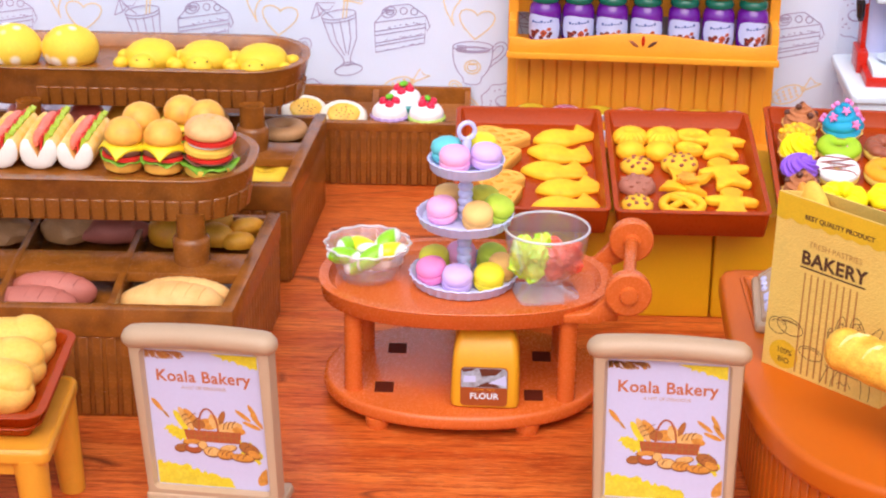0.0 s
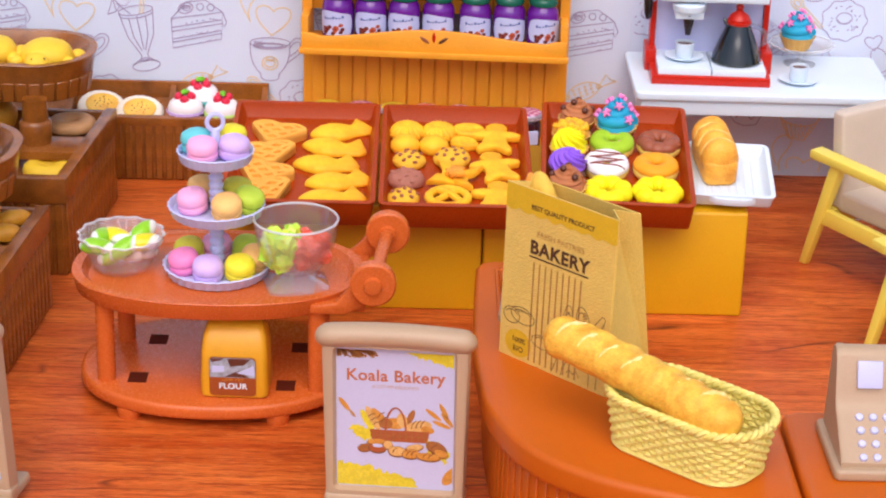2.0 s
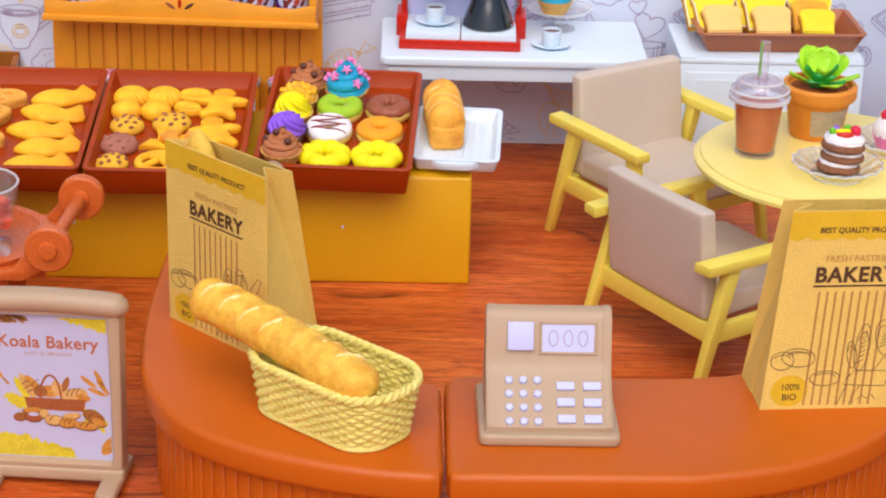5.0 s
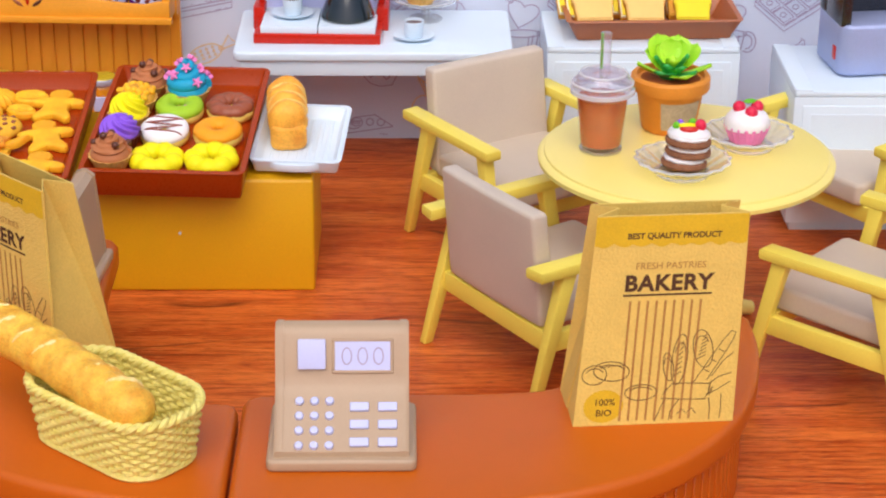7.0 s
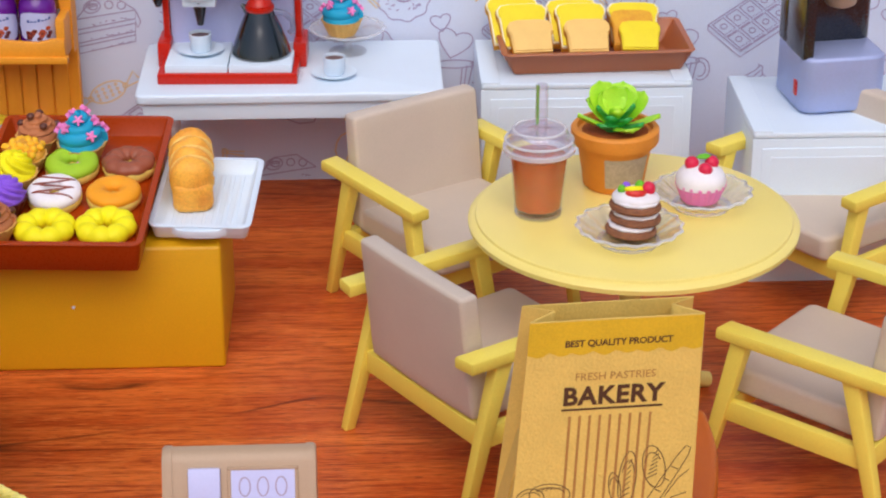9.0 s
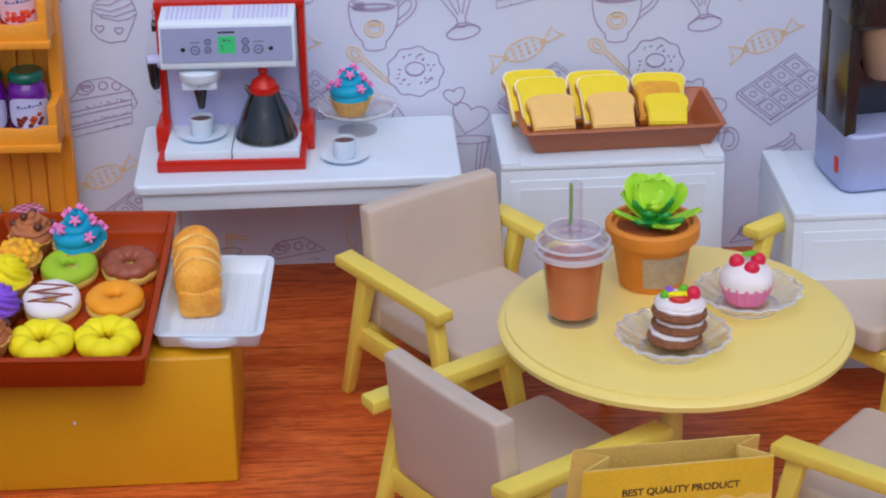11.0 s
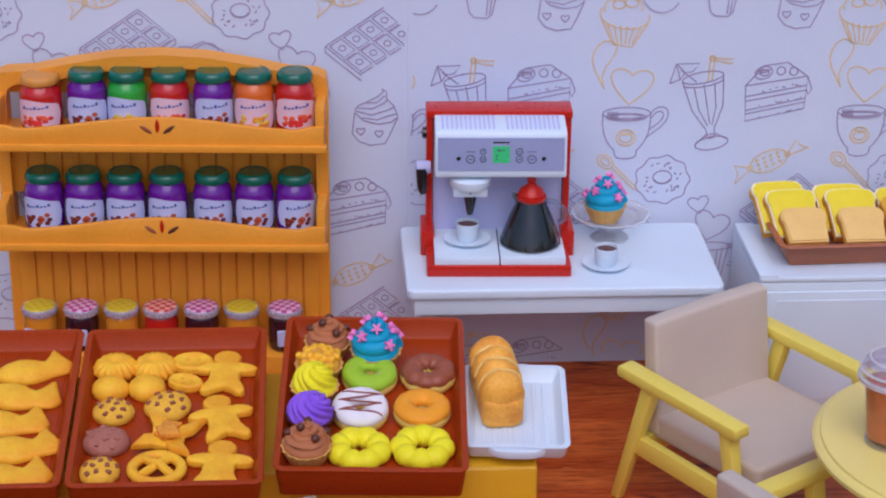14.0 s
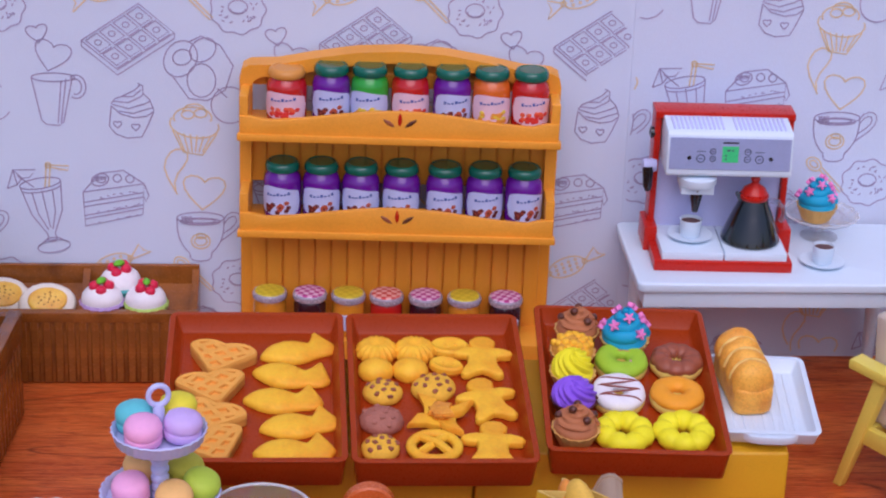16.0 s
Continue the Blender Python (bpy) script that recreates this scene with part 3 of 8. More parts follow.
def smooth_line(pts, n=8):
    """A rounder line through the points."""
    out = []
    for i in range(len(pts) - 1):
        p0, p1, p2, p3 = pts[max(i - 1, 0)], pts[i], pts[i + 1], pts[min(i + 2, len(pts) - 1)]
        for k in range(n):
            t = k / n
            out.append(tuple(0.5 * (2 * p1[c] + (p2[c] - p0[c]) * t + (2 * p0[c] - 5 * p1[c] + 4 * p2[c] - p3[c]) * t * t + (3 * p1[c] - p0[c] - 3 * p2[c] + p3[c]) * t ** 3) for c in range(2)))
    out.append(tuple(pts[-1]))
    return out


def counter_unit(name, outline, rib_from, label):
    c = thing(name, at(0, 0), label, "counter", group="counter units")
    part("worktop", prism(outline, 2.95, CT, 0.22, 4), ORANGE, c)
    body = []
    for p in grown(outline, -0.45):
        near = min(math.dist(p, (a[0] + (b[0] - a[0]) * k / 8, a[1] + (b[1] - a[1]) * k / 8)) for a, b in zip(outline, outline[1:] + outline[:1]) for k in range(9))
        if near > 0.42 and (not body or math.dist(p, body[-1]) > 0.05):
            body.append(p)
    part("body", prism(body, 0.0, 2.97, 0.03, 1), ORANGE, c)
    flute_panels([p for p in body if rib_from(p)], 0.1, 2.9, 0.42, c, ORANGE)
    return c


CT = 3.85
outer = smooth_line([(1.38, -19.3), (1.25, -22.5), (1.22, -26.0), (1.55, -29.4), (2.6, -31.9), (4.4, -33.5), (6.7, -34.5), (8.3, -34.9), (9.6, -35.05)])
inner = smooth_line([(9.6, -29.75), (8.6, -29.6), (7.0, -28.5), (5.9, -26.4), (5.5, -24.0), (5.4, -19.3)])
left_out = [(5.2, -18.92), (4.9, -18.77), (1.95, -18.77), (1.55, -18.95)] + outer + [(9.86, -34.98), (9.96, -34.7), (9.96, -30.1), (9.86, -29.83)] + inner
r_outer = smooth_line([(16.5, -34.95), (19.0, -34.3), (21.2, -33.0), (22.9, -31.0), (23.9, -28.6), (24.3, -26.4), (24.3, -24.6)])
r_inner = smooth_line([(20.4, -24.6), (20.3, -26.3), (19.5, -27.9), (18.3, -28.9), (16.4, -29.2)])
right_out = [(10.16, -29.5), (10.06, -29.75), (10.06, -34.7), (10.16, -34.97), (10.45, -35.06)] + r_outer + [(24.0, -24.1), (23.6, -23.95), (21.0, -23.95), (20.6, -24.15)] + r_inner + [(10.5, -29.3)]
UNIT_L = counter_unit("counter_unit", left_out[::-1], lambda p: p[0] < 3.2 or p[1] < -30.5, "glossy orange plastic curved shop counter unit with ribbed sides")
part("inset_frame", dish(rect(2.0, 5.05, -23.6, -19.45, 0.3), 0.06, 0.12, 0.005), ORANGE, UNIT_L, m=at(0, 0, CT))
UNIT_R = counter_unit("counter_unit", right_out[::-1], lambda p: p[0] > 20.8 or p[1] < -30.5, "glossy orange plastic curved counter unit carrying the till")


# ---------------------------------------------------------------- mustard blocks under the trays
def display_block(x0, x1, label):
    t = thing("display_block", at((x0 + x1) / 2, -14.2), label, "display block", group="display blocks")
    w = (x1 - x0) / 2
    b = B()
    quad_strip(b, [[(-w, -0.4, 0), (w, -0.4, 0), (w, -0.2, 3.98), (-w, -0.2, 3.98)], [(-w, 4.9, 0), (w, 4.9, 0), (w, 4.9, 4.55), (-w, 4.9, 4.55)]])
    bmesh.ops.recalc_face_normals(b, faces=b.faces)
    bmesh.ops.bevel(b, geom=b.edges[:], offset=0.1, segments=3, profile=0.5, affect="EDGES")
    part("block", b, BLOCKY, t)
    part("worn_speck", blob(0.06, 0.02, 0.07, cz=0, flat=1.0, sub=1), PAPER, t, "pale worn speck", m=at(w * 0.05, -0.3, 2.1))
    return t


display_block(-7.5, 1.72, "glossy mustard-yellow plastic block carrying the biscuit trays")
display_block(1.78, 11.25, "glossy mustard-yellow plastic block with a worn front")

TRAY_TILT = 6.6


def tray_pose(x, y, z, rz=0.0):
    return at(x, y, z, rz, TRAY_TILT)


TRAY_A, TRAY_B, TRAY_C = tray_pose(-4.82, -15.8, 3.97), tray_pose(0.72, -15.85, 3.965), tray_pose(6.42, -15.4, 4.02, 0.6)


def serving_tray(m, label, turn=0.0):
    t = thing("serving_tray", m, label, "tray", group="display trays")
    part("rim_wall", dish(rect(-2.68, 2.68, -0.46, 7.42, 0.25), 1.02, 0.15, 0.47, 0.12, 0.05), TRAYB, t, m=at(0, 0, -0.07, turn))
    part("floor_panel", prism(rounded(-2.26, 2.26, -0.02, 6.99, 0.2), 0.0, 0.03, 0.01, 1), TRAYB, t, m=at(0, 0, 0.394, turn))
    return t


serving_tray(TRAY_A, "reddish-brown plastic tray of waffles and fish-shaped cakes")
serving_tray(TRAY_B, "reddish-brown plastic tray of assorted biscuits")
serving_tray(TRAY_C, "reddish-brown plastic tray of doughnuts and cupcakes", -3.4)

WT = at(10.95, -14.4, 4.13, 0, TRAY_TILT)


def white_tray():
    t = thing("white_tray", WT, "white plastic tray with side grips and a ridged floor", "tray")
    turn = at(-0.17, 2.2, 0, -3.9)
    part("tray", dish(rect(-1.5, 1.5, -2.08, 2.1, 0.25), 0.5, 0.14, 0.1, 0.1, 0.05), WHITE, t, m=turn)
    # scooped finger grips on the short sides
    for s, y in ((-1, -2.06), (1, 2.08)):
        o = [(-0.82, 0.0), (-0.6, -0.16), (-0.3, -0.22), (0.3, -0.22), (0.6, -0.16), (0.82, 0.0)]
        part("grip", prism([(x, y - s * q) for x, q in o][::s], 0.16, 0.44, 0.05, 2), WHITE, t, m=turn)
    g = part("ridge", box(-0.07, 0.07, -1.7, 1.7, 0.08, 0.125, 0.02, 1), WHITE, t, m=turn @ at(-0.9, 0))
    for i in range(1, 7):
        again(g, turn @ at(-0.9 + i * 0.3, 0))


white_tray()


# ---------------------------------------------------------------- jam cupboard
CUP = at(0, -0.32, 0, -2.8)


def cupboard():
    h = thing("jam_cupboard", CUP, "honey-coloured plastic cupboard with two open jar shelves", "cupboard")
    # back board with an arched top
    top = [(-5.5, 11.0), (-5.42, 11.3), (-5.15, 11.45), (-4.2, 11.5), (-3.0, 11.75), (-1.5, 12.0), (0, 12.08), (1.5, 12.0), (3.0, 11.75), (4.2, 11.5), (5.15, 11.45), (5.42, 11.3), (5.5, 11.0)]
    frame_in = [(x * 0.925, z - 0.42) for x, z in top]
    b = B()
    back = [(-5.5, 10.6)] + top + [(5.5, 10.6)]
    quad_strip(b, [[(x, 0.0, z) for x, z in back], [(x, -0.35, z) for x, z in back]])
    bmesh.ops.recalc_face_normals(b, faces=b.faces)
    part("back_board", b, HUTCHY, h)
    # the back is open in a slot behind each row of jars
    for z0, z1 in ((0.0, 6.0), (7.05, 9.55)):
        part("back_board", box(-5.5, 5.5, -0.35, 0.0, z0, z1, 0.02, 1), HUTCHY, h)
    for z0, z1 in ((6.0, 7.05), (9.55, 10.6)):
        for s in (-1, 1):
            part("back_stile", box(s * 5.3 - 0.2, s * 5.3 + 0.2, -0.35, 0.0, z0, z1, 0), HUTCHY, h)
    # raised rim along the top and the sides
    b = B()
    o, i_ = [(-5.5, 5.6)] + top + [(5.5, 5.6)], [(-5.1, 5.6)] + frame_in + [(5.1, 5.6)]
    loops = [[(x, y, z) for x, z in s] for s, y in ((o, -0.35), (o, -0.85), (i_, -0.85), (i_, -0.35))]
    quad_strip(b, loops, False, False, False)
    bmesh.ops.recalc_face_normals(b, faces=b.faces)
    part("top_rim", b, HUTCHY, h)
    # upright beads of the back board
    for z0, z1 in ((0.3, 5.98), (7.07, 9.53), (10.62, 11.15)):
        bead = part("bead", box(-0.26, 0.26, -0.12, 0, z0, z1, 0.05, 2), HUTCHY, h, m=at(-4.86, -0.34))
        for k in range(1, 18):
            again(bead, at(-4.86 + k * 0.572, -0.34))
    for z in (9.3, 5.75):
        part("shelf_board", box(-5.4, 5.4, -1.95, -0.3, z, z + 0.3, 0.04), HUTCHY, h)
        lip = [(-5.42, z - 0.02)] + [(x, z + 0.62 + 0.42 * math.cos(x / 5.4 * 1.75) ** 2 + (0.0 if abs(x) < 4.9 else 0.12)) for x in [-5.42 + 10.84 * k / 24 for k in range(25)]] + [(5.42, z - 0.02)]
        b = B()
        quad_strip(b, [[(x, -1.86, q) for x, q in lip], [(x, -2.08, q) for x, q in lip]])
        bmesh.ops.recalc_face_normals(b, faces=b.faces)
        bmesh.ops.bevel(b, geom=[e for e in b.edges if abs(e.verts[0].co.y - e.verts[1].co.y) < 1e-6], offset=0.05, segments=2, profile=0.5, affect="EDGES")
        part("front_lip", b, HUTCHY, h)
        part("lip_moulding", box(-5.5, 5.5, -2.2, -1.86, z - 0.12, z + 0.12, 0.05), HUTCHY, h)
        for s in (-1, 1):
            part("side_cheek", box(s * 5.28 - 0.16, s * 5.28 + 0.16, -2.0, -0.3, z, z + 1.45, 0.08), HUTCHY, h)
            leaf = lathe([(0.0, 0), (0.055, 0.1), (0.075, 0.25), (0.05, 0.4), (0.0, 0.5)], 8, sy=0.3, cap0=False, cap1=False)
            part("carved_leaf", leaf, DCHOC if s > 0 else CHOC, h, m=at(s * 0.17, -2.085, z + 0.5, 0, 0, s * 55))
        part("carved_leaf", lathe([(0.0, 0), (0.055, 0.1), (0.075, 0.25), (0.05, 0.4), (0.0, 0.5)], 8, sy=0.3, cap0=False, cap1=False), RED, h, m=at(0, -2.085, z + 0.52))
    # deeper base with the low jar ledge
    part("base_box", box(-5.5, 5.5, -2.05, -0.3, 0.0, 1.68, 0.1), HUTCHY, h)
    return h


cupboard()


# ---------------------------------------------------------------- white furniture along the wall
def white_table():
    t = thing("side_table", at(13.1, -2.75), "white plastic side table carrying the coffee machine", "table")
    part("tabletop", prism(rounded(-5.2, 5.2, -2.75, 2.6, 0.3), 5.1, 5.45, 0.08, 3), WHITE, t)
    part("apron", box(-4.95, 4.95, -2.6, 2.3, 4.5, 5.12, 0.05), WHITE, t)
    leg = part("leg", tube([(0, 0, 4.6), (0, 0, 4.2), (0, 0, 0.3), (0, 0, 0)], [0.36, 0.3, 0.22, 0.28], 12), WHITE, t, m=at(-4.4, -1.9))
    for x, y in ((4.4, -1.9), (-4.4, 1.8), (4.4, 1.8)):
        again(leg, at(x, y))
    return t


def white_cabinet(x, y, w, d, label, rz=0.0):
    t = thing("low_cabinet", at(x, y, 0, rz), label, "cabinet", group="white cabinets")
    part("body", box(-w / 2, w / 2, -d / 2, d / 2, 0.35, 5.2, 0.07), WHITE, t)
    part("top", prism(rounded(-w / 2, w / 2, -d / 2 - 0.02, d / 2, 0.12), 5.2, 5.4, 0.05, 2), WHITE, t)
    for s in (-1, 1):
        part("top_edge", box(s * (w / 2 - 0.34) - 0.32, s * (w / 2 - 0.34) + 0.32, -d / 2, d / 2 - 0.05, 5.38, 5.46, 0.03), WHITE, t)
    part("plinth", box(-w / 2 + 0.2, w / 2 - 0.2, -d / 2 + 0.2, d / 2 - 0.1, 0, 0.4, 0.03), WHITE, t)
    dr = part("door", box(-w / 2 + 0.32, w / 2 - 0.32, 0.6, 4.86, -0.03, 0.04, 0.03, 2), WHITE, t, m=at(0, -d / 2, 0, 0, 90))
    part("door_panel", box(-w / 2 + 0.6, w / 2 - 0.6, 0.9, 4.56, 0.03, 0.06, 0.02, 1), WHITE, dr)
    return t


white_table()
white_cabinet(23.2, -2.5, 7.25, 4.5, "white plastic low cabinet with a panelled front")
white_cabinet(32.65, -6.95, 9.2, 5.2, "white plastic low cabinet under the drip coffee maker", 0)


# ---------------------------------------------------------------- round table and chairs
def cafe_table():
    t = thing("cafe_table", at(23.22, -17.3), "pale yellow plastic round pedestal table", "table")
    part("tabletop", lathe([(4.0, 5.72), (4.45, 5.74), (4.68, 5.84), (4.7, 5.98), (4.62, 6.06), (4.5, 6.1), (4.48, 6.17), (4.4, 6.2), (0.01, 6.2)], 72), TABLEY, t)
    part("column", lathe([(0.55, 0.5), (0.34, 0.9), (0.3, 3.0), (0.34, 4.9), (0.75, 5.5), (0.9, 5.74)], 20), TABLEY, t)
    ft = part("foot", tube([(0.1, 0, 0.62), (1.0, 0, 0.62), (2.2, 0, 0.35), (2.75, 0, 0.22)], [0.32, 0.3, 0.28, 0.24], 10), TABLEY, t, m=at(0, 0, 0, 20))
    for k in range(1, 4):
        again(ft, at(0, 0, 0, 20 + 90 * k))
    return t


cafe_table()


def slat(p, q, w0, w1, d0, d1):
    """A flat tapering bar from p to q: w across x, d along y, its edges softened."""
    b = B()
    rings = []
    for (x, y, z), w, d in ((p, w0, d0), (q, w1, d1)):
        rings.append([(x - w / 2, y - d / 2, z), (x + w / 2, y - d / 2, z), (x + w / 2, y + d / 2, z), (x - w / 2, y + d / 2, z)])
    quad_strip(b, rings)
    bmesh.ops.recalc_face_normals(b, faces=b.faces)
    bmesh.ops.bevel(b, geom=b.edges[:], offset=0.05, segments=2, profile=0.5, affect="EDGES")
    return b


def chair_mesh():
    t = thing("armchair", at(18.97, -19.35, 0, -56.9), "pale yellow plastic armchair with a taupe seat and back", "chair", group="chairs round the table")
    seat = prism(rounded(-2.38, 2.38, -2.0, 2.72, 0.3), 2.42, 3.22, 0.16, 4)
    seat.transform(local(0, 0, 0, 1.5))
    part("seat", seat, TAUPE, t, "taupe padded seat")
    b = B()
    rows = []
    for u in [k / 8 for k in range(9)]:
        z, y = 2.5 + 3.72 * u, -1.95 - 0.42 * u
        w = 2.43 - 0.03 * u
        th = 0.33 - 0.03 * u
        rows.append([(x, y + s * th - 0.06 * (1 - (x / w) ** 2), z) for s, xs in ((-1, (-1, -0.5, 0, 0.5, 1)), (1, (1, 0.5, 0, -0.5, -1))) for x in [w * q for q in xs]])
    quad_strip(b, rows)
    bmesh.ops.recalc_face_normals(b, faces=b.faces)
    bmesh.ops.bevel(b, geom=[e for e in b.edges if e.is_manifold and e.calc_face_angle(0) > 1.0], offset=0.13, segments=3, profile=0.5, affect="EDGES")
    part("backrest", b, TAUPE, t, "taupe padded backrest")
    for s in (-1, 1):
        o = [(s * 2.52, -2.92), (s * 3.18, -2.84), (s * 3.18, 2.36), (s * 2.56, 2.3)]
        part("armrest", prism(o[::s], 4.36, 4.74, 0.08, 2), CHAIRY, t)
        part("front_leg", slat((s * 2.82, 1.72, 4.42), (s * 2.9, 2.7, 0.0), 0.42, 0.3, 0.52, 0.34), CHAIRY, t)
        part("rear_leg", slat((s * 2.82, -1.62, 4.42), (s * 2.9, -2.85, 0.0), 0.42, 0.3, 0.52, 0.34), CHAIRY, t)
        part("side_rail", slat((s * 2.78, 0.0, 2.5), (s * 2.78, 0.0, 1.86), 0.3, 0.3, 4.2, 4.5), CHAIRY, t)
    part("rear_rail", box(-2.7, 2.7, -2.3, -1.95, 1.8, 2.46, 0.06), CHAIRY, t)
    part("front_rail", box(-2.7, 2.7, 2.0, 2.3, 1.86, 2.46, 0.06), CHAIRY, t)
    return t


CHAIR = chair_mesh()
for x, y, rz in ((18.42, -10.23, -147), (28.85, -20.9, 48), (30.5, -9.75, 126.5)):
    copy_thing(CHAIR, at(x, y, 0, rz))


# ---------------------------------------------------------------- dark brown bread stands
def ribs_round(parent, material, x0, x1, y0, y1, z0, z1, pitch, sides="fr", right=None):
    proto = None
    spots = []
    if "f" in sides:
        spots += [at(x0 + pitch * (i + 0.5), y0) for i in range(int((x1 - x0) / pitch))]
    if "r" in sides:
        spots += [right @ at(x1, y0 + pitch * (i + 0.5), 0, 90) for i in range(int((y1 - y0) / pitch))]
    for m in spots:
        if proto is None:
            proto = part("rib", box(-pitch * 0.36, pitch * 0.36, -0.09, 0.06, z0, z1, 0.04, 1), material, parent, m=m)
        else:
            again(proto, m)


SPLAY = at(0, 0, 0, -5.4)  # the right side of a stand opens outwards towards the back


def crate(parent, w, d, h, cells_x):
    """A compartment box; x from -w to 0, y from 0 to d, wider at the back."""
    out = d * 0.0945
    part("bottom_board", box(-w + 0.15, -0.15, 0.15, d - 0.15, 0.0, 0.25, 0.03), DARKW, parent)
    wall = 0.32
    part("front_side", box(-w, 0, 0, wall, 0.0, h, 0.06), DARKW, parent)
    part("back_side", box(-w, out, d - wall, d, 0.0, h, 0.06), DARKW, parent)
    part("left_side", box(-w, -w + wall, wall, d - wall, 0.0, h, 0.06), DARKW, parent)
    part("right_side", box(-wall, 0, wall, d - 0.05, 0.0, h, 0.06), DARKW, parent, m=SPLAY)
    part("rim_front", box(-w - 0.1, 0.1, -0.12, 0.34, h - 0.95, h + 0.06, 0.07), DARKW, parent)
    part("rim_right", box(-0.34, 0.12, 0.1, d + 0.1, h - 0.95, h + 0.05, 0.07), DARKW, parent, m=SPLAY)
    ribs_round(parent, DARKW, -w, 0, 0.0, d, 0.1, h - 0.95, 0.45, "fr", SPLAY)
    for x in cells_x:
        part("divider", box(-x - 0.12, -x + 0.12, 0.3, d - 0.3, 0.2, h - 0.12, 0.04), DARKW, parent)


def bread_stand(m, label, w=13.5, d=8.1, h=3.85, y0=3.95):
    t = thing("bread_stand", m, label, "display stand", group="bread stands")
    crate(t, w, d, h, (3.9, 7.6, 11.3))
    out = d * 0.0945
    fl = [(-w + 0.3, 0.3), (-0.3, 0.3), (out - 0.3, d - 0.3), (-w + 0.3, d - 0.3)]
    part("false_floor", prism(fl, h - 1.27, h - 1.07), DARKW, t)
    part("middle_strip", box(-w + 0.3, 0.05, 3.2, 4.95, h - 0.5, h - 0.15, 0.05), DARKW, t)
    for x in (-1.75, -10.3):
        part("post", lathe([(0.6, h - 0.2), (0.64, h + 0.62), (0.58, h + 0.74), (0.5, h + 0.78), (0.48, h + 1.6)], 20, x, 4.3), DARKW, t)
    o = rect(-w + 0.3, 0.26, y0, 9.15, 2.2, 10)
    up = part("upper_tray", dish(o, 1.6, 0.3, 1.24, 0.3, 0.04), DARKW, t, m=at(0, 0, 5.1))
    edge = [p for p in o(0.3) if p[1] < 6.6 and p[0] > -w + 3.2]
    edge.sort(key=lambda p: (p[0], p[1]))
    path, proto, carry = [(-w + 3.2, y0 + 0.3)] + edge, None, 0.0
    for (ax, ay), (bx, by) in zip(path, path[1:]):
        l = math.hypot(bx - ax, by - ay)
        s = 0.5 - carry
        while s < l:
            mm = at(ax + (bx - ax) * s / l, ay + (by - ay) * s / l, 0.0, math.degrees(math.atan2(by - ay, bx - ax)), 10.6)
            if proto is None:
                proto = part("rib", box(-0.225, 0.225, -0.07, 0.1, 0.05, 0.84, 0.03, 1), DARKW, up, m=mm)
            else:
                again(proto, mm)
            s += 0.5
        carry = l - (s - 0.5)
    return t


STAND1, STAND2 = at(-14.55, -23.1, 0, 0), at(-13.6, -12.3, 0, 0)
bread_stand(STAND1, "dark brown two-tier bread stand with compartments and an oval upper tray")
bread_stand(STAND2, "dark brown two-tier bread stand holding ring breads below", d=7.75, y0=4.45)
BOX3 = at(-7.0, -2.3, -0.0) @ Matrix.Diagonal((1, 1, 0.94, 1))


def wall_crate():
    t = thing("wall_crate", BOX3, "dark brown ribbed compartment crate against the wall", "crate")
    w, d = 13.0, 2.3
    part("front_side", box(-w, 0, 0, 0.25, 0, 2.85, 0.06), DARKW, t)
    part("rim_front", box(-w, 0.08, -0.1, 0.3, 2.55, 2.95, 0.06), DARKW, t)
    ribs_round(t, DARKW, -w, 0, 0, d, 0.05, 2.6, 0.42, "f")
    for nm, x in (("right_side", -0.25), ("divider", -4.1), ("divider", -8.3), ("left_side", -w)):
        b = B()
        quad_strip(b, [[(x, 0.2, 0), (x, d, 0), (x, d + 0.1, 3.75), (x, 0.2, 2.85)], [(x + 0.25, 0.2, 0), (x + 0.25, d, 0), (x + 0.25, d + 0.1, 3.75), (x + 0.25, 0.2, 2.85)]])
        bmesh.ops.recalc_face_normals(b, faces=b.faces)
        part(nm, b, DARKW, t)
    part("back_side", box(-w, 0, d - 0.1, d + 0.12, 0, 3.8, 0.04), DARKW, t)
    b = B()
    quad_strip(b, [[(-w + 0.2, 0.2, 2.0), (-0.2, 0.2, 2.0), (-0.2, 0.2, 2.2), (-w + 0.2, 0.2, 2.2)], [(-w + 0.2, d, 2.9), (-0.2, d, 2.9), (-0.2, d, 3.1), (-w + 0.2, d, 3.1)]])
    bmesh.ops.recalc_face_normals(b, faces=b.faces)
    part("sloping_floor", b, DARKW, t)


wall_crate()


# ---------------------------------------------------------------- serving trolley
SLOT = surface("deep_shadow_brown", "5A2010", 0.9, 0.1, 0.3, spec=0.1)


